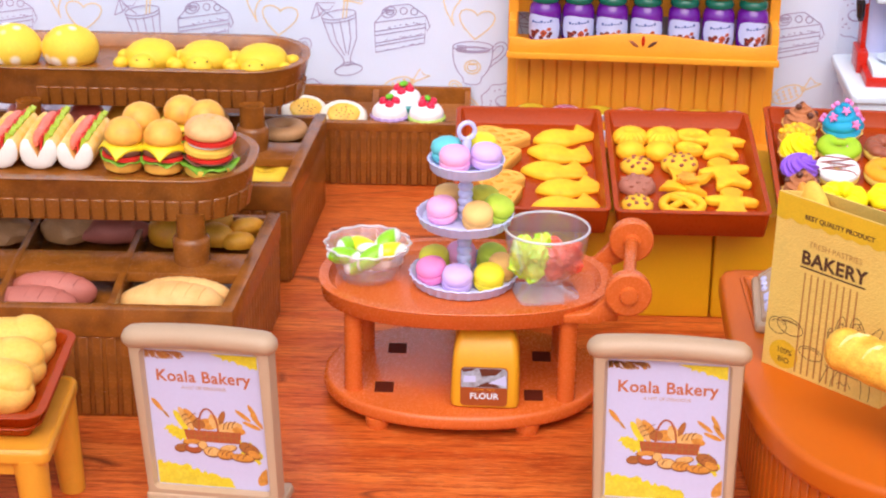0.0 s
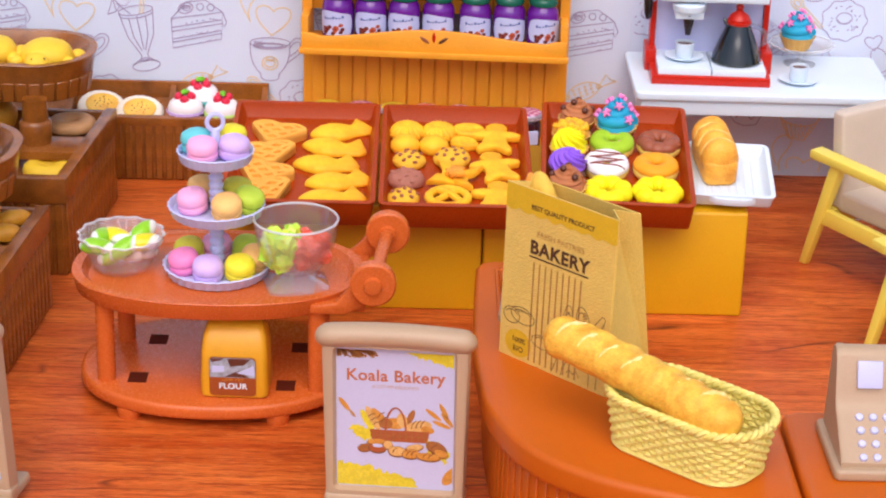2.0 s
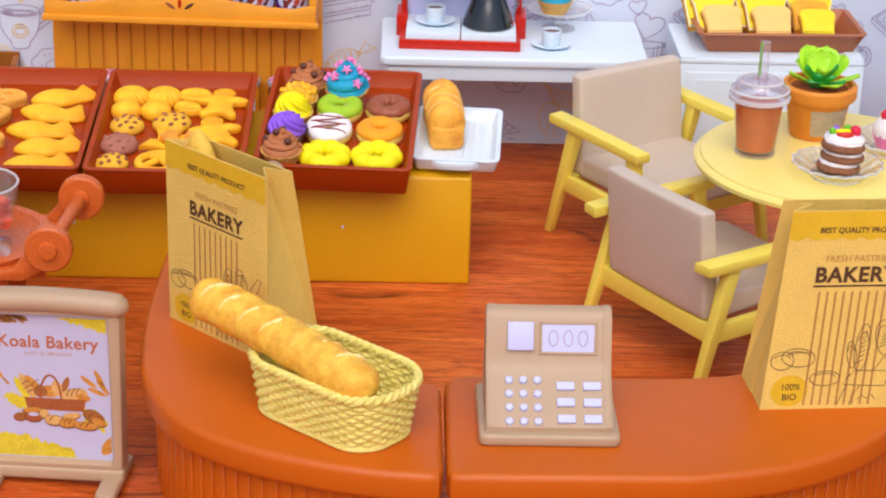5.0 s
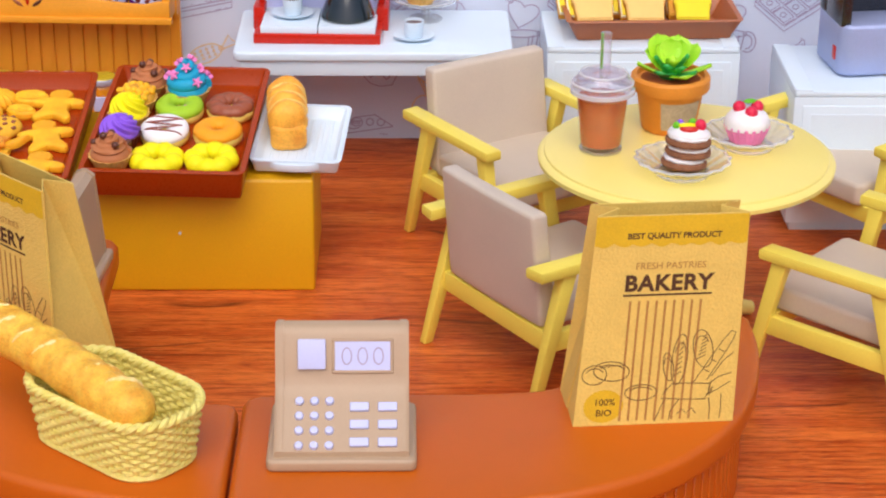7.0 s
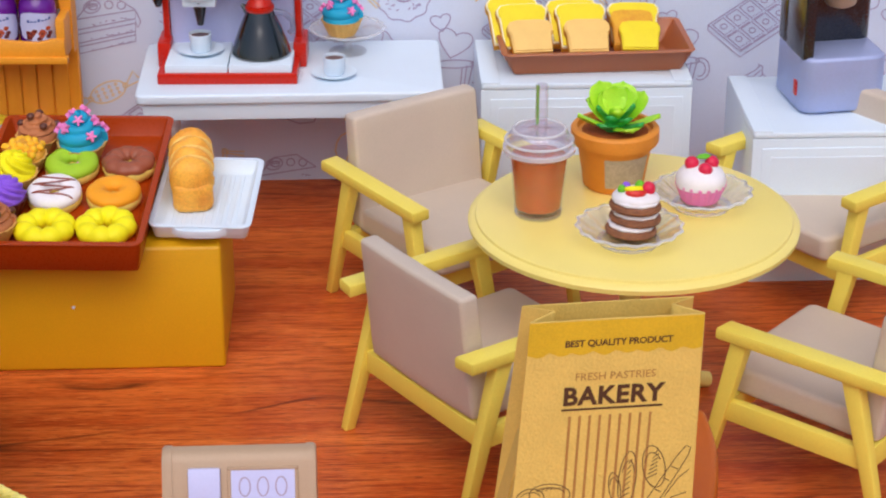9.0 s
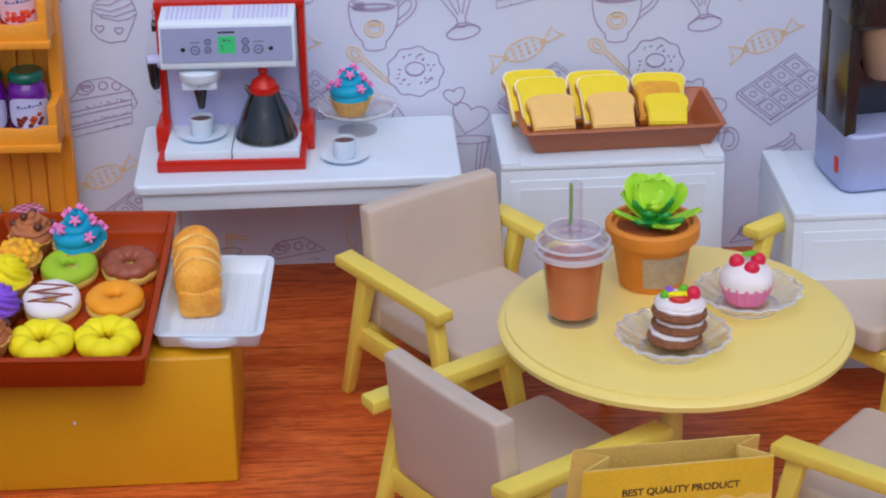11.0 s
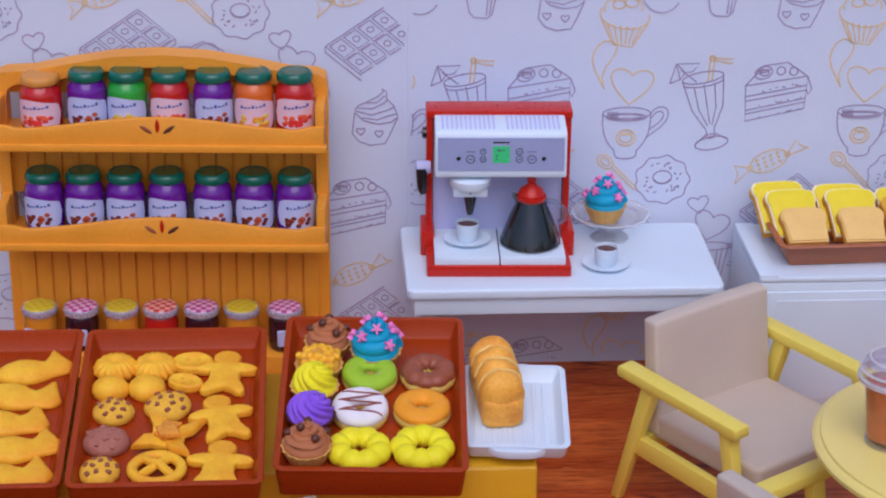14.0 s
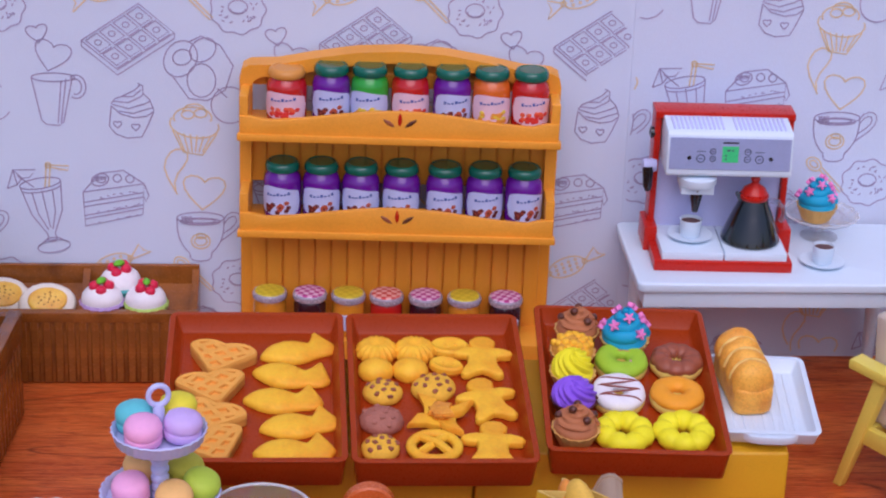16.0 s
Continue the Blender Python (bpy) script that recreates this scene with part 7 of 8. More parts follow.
def iced_coffee(m):
    t = thing("iced_coffee_cup", m, "clear takeaway cup of iced coffee with domed lid and straw", "drink cup")
    part("cup", lathe([(0.6, 0.0), (0.66, 0.06), (0.84, 1.95), (0.88, 2.0), (0.84, 2.02), (0.8, 1.95), (0.63, 0.2), (0.02, 0.18)], 40, cap1=False), CUPG, t)
    part("coffee", lathe([(0.02, 0.24), (0.625, 0.24), (0.785, 1.78), (0.7, 1.82), (0.02, 1.8)], 36, cap0=False, cap1=False), COFFEE, t)
    lid = part("lid", lathe([(0.9, 1.9), (1.0, 1.94), (1.0, 2.08), (0.92, 2.12), (0.92, 2.2), (0.97, 2.24), (0.95, 2.3), (0.85, 2.34), (0.81, 2.5), (0.7, 2.58), (0.3, 2.6), (0.3, 2.56), (0.68, 2.53), (0.76, 2.47), (0.8, 2.3), (0.86, 2.1), (0.88, 1.92)], 44, cap0=False, cap1=False), LIDG, t)
    part("straw", tube([(0.05, 0.0, 0.6), (0.05, 0.02, 2.6), (0.06, 0.05, 3.86)], 0.17, 14), LIDG, t)
    part("foot_ring", lathe([(0.6, 0.0), (0.66, 0.02), (0.67, 0.1), (0.6, 0.12)], 40, cap0=False, cap1=False), PLATEG, t)
    part("lid_edge", lathe([(0.93, 1.94), (1.02, 1.95), (1.02, 2.06), (0.95, 2.09)], 44, cap0=False, cap1=False), RINGW, t)
    for r, z in ((0.95, 2.27), (0.72, 2.57)):
        part("lid_ring", ring_torus(r, 0.04, z, squash=1.0, n=44, m=8), RINGW, t)
    part("straw_stripe", tube([(-0.06, 0.02, 2.7), (-0.055, 0.06, 3.85)], 0.045, 8), MINT_F, t, "green stripe in the straw")
    return t


iced_coffee(at(20.5, -17.3, TT))


def succulent(m):
    t = thing("potted_succulent", m, "green rosette succulent in a terracotta-coloured pot", "potted plant")
    part("pot", lathe([(0.8, 0), (0.88, 0.08), (1.08, 1.32), (1.1, 1.36), (1.24, 1.38), (1.28, 1.45), (1.28, 1.78), (1.22, 1.85), (1.1, 1.85), (1.06, 1.7), (0.02, 1.62)], 44, cap1=False), TERRA, t)
    part("soil", lathe([(0.02, 1.7), (0.6, 1.74), (1.06, 1.68), (1.06, 1.6)], 30, cap0=False), SOIL, t)
    b = B()
    lo, hi = [], []
    for k in range(7):
        a = radians(-112 + 13 * k)
        lo.append(b.verts.new((0.915 * math.cos(a), 0.915 * math.sin(a), 0.22)))
        hi.append(b.verts.new((1.075 * math.cos(a), 1.075 * math.sin(a), 1.16)))
    for k in range(6):
        b.faces.new((lo[k], lo[k + 1], hi[k + 1], hi[k]))
    part("tag", b, surface("grey_kraft_tag", "B7A588", 0.7, 0.2, 0.4), t, "worn kraft tag on the pot")
    rnd = random.Random(5)

    def leaf(L, W):
        """A fleshy paddle: narrow at the stem, widest near its blunt tip, with a raised keel below."""
        c, rows, n = B(), [], 12
        for i in range(n + 1):
            u = i / n
            w = W * (0.26 + 0.74 * math.sin(math.pi * 0.5 * min(1.0, u / 0.62)) ** 1.3)
            if u > 0.62:
                w = W * (max(0.0, 1 - ((u - 0.62) / 0.38) ** 2.4) ** 0.5 + 0.03)
            x, z = L * u, 0.16 * L * u * u
            rows.append([(x, -w, z + 0.16 * w), (x, -w * 0.5, z - 0.01), (x, 0, z - 0.06), (x, w * 0.5, z - 0.01), (x, w, z + 0.16 * w), (x, w * 0.5, z + 0.075), (x, 0, z + 0.035), (x, -w * 0.5, z + 0.075)])
        quad_strip(c, rows)
        bmesh.ops.recalc_face_normals(c, faces=c.faces)
        return c

    for a, tilt, L, W, z, mt in ((68, 50, 1.55, 0.52, 1.72, LEAF), (122, 54, 1.6, 0.56, 1.72, LEAF), (24, 40, 1.5, 0.5, 1.72, LEAF), (165, 38, 1.3, 0.42, 1.72, LEAF), (-18, 14, 1.5, 0.3, 1.74, LEAF), (196, 16, 1.45, 0.34, 1.74, LEAF), (-70, 4, 1.28, 0.42, 1.8, LEAF), (-42, 12, 1.1, 0.3, 1.76, LEAF_D),
                                (238, 12, 1.0, 0.32, 1.76, LEAF_D), (95, 72, 1.2, 0.4, 1.85, LEAF), (45, 52, 1.2, 0.4, 1.85, LEAF), (142, 52, 1.1, 0.38, 1.85, LEAF), (-88, 34, 0.72, 0.3, 1.98, LEAF), (205, 42, 0.9, 0.28, 1.88, LEAF_D), (-30, 42, 0.95, 0.3, 1.88, LEAF_D), (245, 32, 0.8, 0.28, 1.84, LEAF_D), (-62, 26, 0.85, 0.28, 1.84, LEAF_D), (70, 60, 0.8, 0.26, 2.0, LEAF), (130, 55, 0.75, 0.26, 2.0, LEAF), (-95, 55, 0.5, 0.22, 2.05, LEAF)):
        part("leaf", leaf(L * 0.86, W * 0.92), mt, t, m=at(0, 0, z) @ pose(0, 0, 0, 0, 0, a + rnd.uniform(-4, 4)) @ pose(0, 0, 0, 0, -tilt * 0.94 + rnd.uniform(-3, 3), 0) @ at(0.08, 0, 0), smooth=60)
    part("heart_bud", blob(0.36, 0.36, 0.4, amp=0.2, freq=3, seed=4, sub=2), LEAF_D, t, m=at(0, 0, 1.72))
    return t


succulent(at(22.87, -15.3, TT))


def glass_plate(m, r, label):
    t = thing("glass_plate", m, label, "plate", group="glass plates")
    prof = [(0.55 * r, 0.0), (0.58 * r, 0.08), (0.62 * r, 0.12), (0.95 * r, 0.42), (r, 0.5), (0.97 * r, 0.52), (0.9 * r, 0.45), (0.58 * r, 0.18), (0.02, 0.16)]
    pl = part("plate", lathe(prof, 96, flutes=16, amp=0.03, cap1=False), PLATEG, t)
    pl.visible_shadow = False
    part("rim", lathe([(r * 0.95, 0.48), (r * 1.0, 0.47), (r * 1.02, 0.52), (r * 0.97, 0.55)], 96, flutes=16, amp=0.03, cap0=False, cap1=False), RIMG, t)
    part("foot_ring", lathe([(r * 0.52, 0.0), (r * 0.58, 0.0), (r * 0.6, 0.07), (r * 0.54, 0.09)], 48, cap0=False, cap1=False), RIMG, t)
    return t


glass_plate(at(22.85, -19.3, TT), 1.45, "clear fluted glass plate under a layer cake")
glass_plate(at(25.2, -17.0, TT), 1.4, "clear fluted glass plate under a pink cupcake")


SPONGE = surface("chocolate_sponge", "96603E", 0.7, 0.2, 0.18, 0.9, 0.05, col2="74462E")


def layer_cake(m):
    t = thing("layer_cake", m, "small chocolate layer cake with cream and fruit", "cake")
    z = 0.0
    for i in range(3):
        s, w = (0.0, 0.1, 0.07)[i], (0.0, 0.03, 0.0)[i]
        part("sponge_layer", lathe([(0.6, z), (0.73, z + 0.04), (0.78, z + 0.12), (0.75, z + 0.22), (0.66, z + 0.26)], 48, s, w, 13, 0.01), SPONGE, t)
        part("cream_layer", lathe([(0.58, z + 0.24), (0.68, z + 0.27), (0.7, z + 0.33), (0.6, z + 0.41)], 48, s, w, 9, 0.025), WHITE_F, t)
        z += 0.38
    part("cream_top", blob(0.72, 0.7, 0.28, 0.07, 0.05, z, amp=0.06, seed=3), WHITE_F, t)
    for x, y, mt, nm, rr in ((0.42, -0.05, ROSE_F, "strawberry", 0.21), (-0.22, 0.18, PURPLE_F, "blueberry", 0.14), (0.2, 0.25, MINT_F, "leaf", 0.16), (-0.38, -0.05, MINT_F, "kiwi", 0.13)):
        part(nm, blob(rr, rr, rr * 1.1, amp=0.08, seed=2, sub=2), mt, t, m=at(x, y, z + 0.2))
    part("mango_slice", blob(0.36, 0.14, 0.1, amp=0.05, seed=3, sub=2, bend=0.1), LEMON_F, t, m=at(0.0, -0.12, z + 0.25, 10))
    part("strawberry_slice", blob(0.34, 0.12, 0.12, amp=0.05, seed=6, sub=2, bend=0.1), TOMATO, t, m=at(0.02, -0.36, z + 0.18, 5, 20))
    return t


layer_cake(at(22.9, -19.2, TT + 0.2, 0, -3, 3) @ Matrix.Scale(0.92, 4))


def pink_cupcake(m):
    t = thing("pink_cupcake", m, "pink cupcake with white cream and three cherries", "cupcake")
    part("case", lathe([(0.48, 0), (0.52, 0.04), (0.72, 0.55), (0.68, 0.62), (0.02, 0.6)], 72, flutes=18, amp=0.035, cap1=False), PINK_F, t)
    part("cream", blob(0.74, 0.74, 0.5, 0, 0, 0.62, amp=0.05, seed=2, flat=0.3), WHITE_F, t)
    for x, y, z in ((-0.28, 0.02, 1.12), (0.3, 0.1, 1.1), (0.06, -0.3, 1.05)):
        part("cherry", blob(0.21, 0.21, 0.21, cz=0, flat=1.0, amp=0.02, sub=2), ROSE_F, t, m=at(x, y, z))
    part("leaf", prism([(-0.22, 0), (-0.1, 0.12), (0.1, 0.14), (0.25, 0.02), (0.08, -0.1), (-0.1, -0.1)], 0, 0.06, 0.02, 1), MINT_F, t, m=at(0.05, 0.08, 1.26, 10, 10))
    return t


pink_cupcake(at(25.15, -17.0, TT + 0.2))


# ---------------------------------------------------------------- on the trolley
DK = 4.03


def candy_bowl(m):
    t = thing("candy_bowl", m, "clear fluted plastic bowl with scalloped rim", "bowl")
    part("rim", lathe([(1.33, 1.33), (1.4, 1.33), (1.42, 1.38), (1.38, 1.42), (1.33, 1.4)], 112, flutes=14, amp=0.035, cap0=False, cap1=False), RIMG, t)
    part("bowl", lathe([(0.82, 0), (0.9, 0.06), (1.2, 0.9), (1.36, 1.28), (1.38, 1.36), (1.32, 1.35), (1.14, 0.9), (0.84, 0.14), (0.02, 0.12)], 112, flutes=14, amp=0.035, cap1=False), GLASS, t)
    return t


CB = at(-10.3, -20.5, DK) @ Matrix.Diagonal((1, 1, 0.88, 1))
candy_bowl(CB)


def twist_candy(m, mt, label):
    t = thing("twist_candy", m, label, "candy", group="twist candies")
    part("candy", blob(0.62, 0.33, 0.33, cz=0, flat=1.0, amp=0.04, seed=3), mt, t)
    return t


for i, (x, y, z, a, tilt) in enumerate(((-0.75, -0.3, 0.95, 20, 12), (-0.2, 0.45, 1.0, -30, 5), (0.15, -0.35, 0.95, 35, -25), (0.75, -0.05, 1.05, 25, 0), (0.6, 0.55, 1.15, 50, -20), (-0.7, 0.45, 1.0, 75, 10), (0.2, 0.1, 0.55, -20, 0), (-0.35, -0.1, 0.5, 60, 0), (0.55, 0.2, 0.55, 10, 0))):
    g = i not in (1, 3, 6)
    twist_candy(CB @ at(x, y, z, a, 0, tilt), STRIPE_G if g else STRIPE_Y, "green and white striped twist candy" if g else "yellow and white striped twist candy")


def tier_stand(m):
    t = thing("three_tier_stand", m, "lilac-white three-tier scalloped cake stand with ring top", "cake stand")
    for r, z in ((1.75, 0.0), (1.55, 1.95), (1.22, 3.7)):
        prof = [(r * 0.9, z), (r * 0.94, z + 0.05), (r * 0.97, z + 0.26), (r * 1.02, z + 0.34), (r * 0.99, z + 0.37), (r * 0.93, z + 0.3), (r * 0.9, z + 0.16), (0.02, z + 0.14)]
        part("tier", lathe(prof, 120, flutes=30, amp=0.014, cap1=False), LILAC, t)
    for z0, z1 in ((0.1, 2.0), (2.05, 3.75)):
        n = 7
        prof = []
        for k in range(n):
            z = z0 + (z1 - z0) * k / n
            h = (z1 - z0) / n
            prof += [(0.17, z + 0.01), (0.24, z + h * 0.3), (0.24, z + h * 0.7), (0.17, z + h)]
        part("post", lathe(prof, 16), LILAC, t)
    part("finial", lathe([(0.3, 3.82), (0.24, 3.95), (0.14, 4.2), (0.16, 4.55), (0.1, 4.7)], 16), LILAC, t)
    part("ring_handle", ring_torus(0.26, 0.075, 0, squash=1.0, n=28, m=10), LILAC, t, m=at(0, 0, 4.92, 15, 90))
    return t


TS = at(-7.15, -20.72, DK) @ Matrix.Diagonal((1, 1, 1.06, 1))
tier_stand(TS)


def macaron(m, key, s=1.0):
    t = thing("macaron", m, {"teal": "teal blue", "olive": "olive yellow"}.get(key, key) + " macaron with a thin filling", "macaron", group="macarons")
    r = 0.5 * s
    part("lower_shell", lathe([(r * 0.75, 0), (r * 0.95, 0.08), (r * 1.0, 0.2), (r * 0.97, 0.3), (r * 0.9, 0.33)], 26), MAC[key], t)
    part("filling", lathe([(r * 0.88, 0.32), (r * 0.92, 0.36), (r * 0.88, 0.41)], 22), MAC[key], t)
    part("upper_shell", lathe([(r * 0.9, 0.4), (r * 1.0, 0.44), (r * 1.0, 0.55), (r * 0.9, 0.7), (r * 0.6, 0.8), (r * 0.02, 0.83)], 26, cap1=False), MAC[key], t)
    return t


for k, x, y, z, rx, ry in (("teal", -0.62, 0.15, 3.88, 0, -8), ("pink", -0.38, -0.62, 3.88, 14, 0), ("lilac", 0.62, -0.35, 3.88, 6, 8), ("yellow", 0.48, 0.62, 3.88, 0, 0),
                           ("pink", -0.75, -0.3, 2.12, 16, -6), ("orange", 0.42, -0.72, 2.12, 30, 0), ("green", 1.0, -0.05, 2.12, 20, 24), ("olive", 0.6, 0.75, 2.12, 12, 10), ("orange", -0.55, 0.8, 2.12, 0, 0),
                           ("rose", -1.05, -0.45, 0.16, 14, -10), ("lilac", -0.22, -1.05, 0.16, 20, 0), ("yellow", 0.82, -0.88, 0.16, 22, 6), ("orange", 1.22, 0.0, 0.16, 20, 20), ("green", 0.9, 0.85, 0.16, 24, 12), ("olive", -0.98, 0.55, 0.16, 18, -8), ("pink", -0.1, 0.95, 0.16, 14, 0)):
    macaron(TS @ at(x * 0.96, y * 0.94 + 0.04, z + 0.03, 0, rx * 0.7, ry * 0.7) @ Matrix.Diagonal((1, 1, 0.86, 1)), k)


GOBG = thin_clear("clear_goblet_plastic", "FCFCFE", 0.07, 0.45)


def goblet(m):
    t = thing("dessert_goblet", m, "clear plastic dessert goblet with a square foot", "goblet")
    prof = [(0.3, 0.42), (0.7, 0.55), (1.08, 0.95), (1.3, 1.6), (1.38, 2.3), (1.32, 2.31), (1.23, 1.6), (1.0, 1.0), (0.6, 0.66), (0.02, 0.58)]
    part("bowl", lathe(prof, 48, cap1=False), GOBG, t)
    part("rim", ring_torus(1.35, 0.045, 2.3, squash=1.0, n=48, m=8), RIMG, t)
    c = B()
    rings = []
    for s, z, p in ((1.02, 0.0, 5), (1.02, 0.1, 5), (0.85, 0.18, 4), (0.45, 0.34, 2), (0.3, 0.44, 2)):
        rings.append([(x, y, z) for x, y in oval(s, s * 0.9, 40, p=p)])
    quad_strip(c, rings)
    bmesh.ops.recalc_face_normals(c, faces=c.faces)
    part("foot", c, PLATEG, t, m=at(0, 0, 0, 12))
    return t


GB = at(-4.52, -21.55, DK)
goblet(GB)
rnd5 = random.Random(17)
gels = {}
for i in range(20):
    key = "green" if i < 11 else "red"
    mt = JELLY_G if key == "green" else JELLY_R
    a, lev = rnd5.uniform(0, 6.28), (i % 11) / 10.0
    x = (-0.46 if key == "green" else 0.5) + 0.34 * math.cos(a)
    y, z = 0.5 * math.sin(a), 0.9 + 0.85 * lev
    mm = GB @ at(x, y, z, rnd5.uniform(0, 360), rnd5.uniform(-60, 60), rnd5.uniform(-60, 60))
    if key in gels:
        copy_thing(gels[key], mm)
    else:
        t = thing("jelly_sweet", mm, key + " translucent jelly bear sweet in the goblet", "jelly sweet", group="jelly sweets")
        b = blob(0.3, 0.27, 0.42, cz=0, flat=1.0, amp=0.55, freq=2.2, seed=4, sub=3)
        part("jelly", b, mt, t)
        gels[key] = t


def flour_bag(m):
    t = thing("flour_bag", m, "mustard-yellow bag of flour with a brown picture label", "flour bag")
    c = B()
    rings = []
    for d, z, q in ((0.14, 0.0, 0.0), (0.03, 0.06, 0.0), (0.0, 0.2, 0.0), (0.04, 1.6, 0.0), (0.1, 2.1, 0.12), (0.2, 2.4, 0.3), (0.3, 2.55, 0.5)):
        rings.append([(x, y, z) for x, y in rounded(-1.1 + d, 1.1 - d, 0.0 + d * 0.6 + q, 1.6 - d - q, 0.22, 5)])
    quad_strip(c, rings)
    bmesh.ops.recalc_face_normals(c, faces=c.faces)
    part("bag", c, FLOURY, t)
    lab = part("label", prism(rounded(-0.78, 0.72, 0.12, 1.5, 0.14), 0, 0.02), LABEL_BR, t, "brown printed label", m=at(0, -0.005, 0, 0, 91.2))
    part("picture", shape([(-0.76, 0.78), (0.70, 0.78), (0.70, 1.38), (0.6, 1.48), (-0.66, 1.48), (-0.76, 1.38)], z=0.026), GREYBLUE, lab, "grey-blue printed mill picture")
    b = B()
    shape([(-0.2, 1.46), (0.55, 1.46), (0.35, 1.24), (-0.1, 1.18)], b, 0.03)
    shape([(-0.74, 1.45), (-0.3, 1.47), (-0.42, 1.38), (-0.7, 1.32)], b, 0.03)
    shape([(-0.3, 0.8), (0.5, 0.8), (0.2, 1.02), (0.05, 0.98)], b, 0.03)
    part("picture_shapes", b, DCHOC, lab)
    b = B()
    shape([(0.1, 0.95), (0.66, 1.25), (0.68, 0.85)], b, 0.034)
    shape([(-0.7, 0.95), (-0.3, 0.98), (-0.3, 1.2), (-0.68, 1.2)], b, 0.034)
    part("picture_lights", b, LABEL, lab)
    w = writing("FLOUR", 0.2, 0, 1.05, 0.03)
    for v in w.verts:
        v.co = (v.co.x - 0.02, v.co.y + 0.38, 0.03)
    part("lettering", w, WHITE, lab, smooth=0)
    w = writing("LOW FAT", 0.09, 0, 1.3, 0.01)
    for v in w.verts:
        v.co = (v.co.x - 0.02, v.co.y + 0.66, 0.03)
    part("lettering", w, APRI, lab, smooth=0)
    return t


flour_bag(at(-6.4, -23.55, 0.825, -2))


# ---------------------------------------------------------------- basket and baguettes
def wicker_basket(m):
    t = thing("bread_basket", m, "straw-yellow oblong woven bread basket", "basket")
    rows, H, n = 12, 1.6, 54

    def wall(u, d):
        """Outline of the basket at the height u, grown by d, as evenly spaced points."""
        fl = 0.3 * u
        o = rounded(-2.1 - fl, 2.1 + fl, -1.15 - fl * 0.8, 1.15 + fl * 0.8, 0.9 + 0.3 * u, 9)
        o.append(o[0])
        ls = [0.0]
        for p, q in zip(o, o[1:]):
            ls.append(ls[-1] + math.hypot(q[0] - p[0], q[1] - p[1]))
        out, j = [], 0
        for i in range(n * 4):
            s = ls[-1] * i / (n * 4)
            while ls[j + 1] < s:
                j += 1
            f = (s - ls[j]) / (ls[j + 1] - ls[j] or 1)
            x, y = o[j][0] + (o[j + 1][0] - o[j][0]) * f, o[j][1] + (o[j + 1][1] - o[j][1]) * f
            out.append((x, y))
        out = grown(out, 0.0)
        return [(a[0] + (b[0] - a[0]) * e, a[1] + (b[1] - a[1]) * e) for a, b, e in zip(out, grown(out, 1.0), d)]

    for k in range(rows):
        u = (k + 0.5) / rows
        d = [0.05 * math.cos(math.pi * (i / 4 + k)) for i in range(n * 4)]
        o = wall(u, d)
        part("woven_strand", tube([(x, y, 0.06 + H * u * 0.95) for x, y in o + o[:1]], 0.063, 7, ends=False), WICKER, t)
    for ph in (0, math.pi):
        d = [0.062 * math.cos(2 * math.pi * i / 8 + ph) for i in range(n * 4)]
        o = wall(1.0, d)
        pts = [(x, y, H + 0.03 + 0.062 * math.sin(2 * math.pi * i / 8 + ph)) for i, (x, y) in enumerate(o)]
        part("rim_braid", tube(pts + pts[:1], 0.088, 7, ends=False), WICKER, t)
    d0 = [0.0] * (n * 4)
    lo, hi = wall(0.0, d0), wall(1.0, d0)
    for i in range(0, n * 4, 4):
        part("stake", tube([(*lo[i], 0.06), (*hi[i], H)], 0.05, 5), WICKER, t)
    part("foot_strand", tube([(x, y, 0.1) for x, y in wall(0.0, d0)] + [(wall(0.0, d0)[0][0], wall(0.0, d0)[0][1], 0.1)], 0.12, 6), WICKER, t)
    part("bottom", prism(rounded(-2.1, 2.1, -1.15, 1.15, 0.9), 0.02, 0.14, 0.03), WICKER, t)
    return t


wicker_basket(at(7.05, -32.05, CT, -41))


FLOUR_M = surface("floury_crust", "FFE49C", 0.6, 0.14, 0.25, 0.5, 0.05, col2="FBCB58", spec=0.25)
BAG_CRUST = surface("baguette_crust", "FBC84A", 0.5, 0.2, 0.35, 0.6, 0.06, col2="E4962A", spec=0.35)


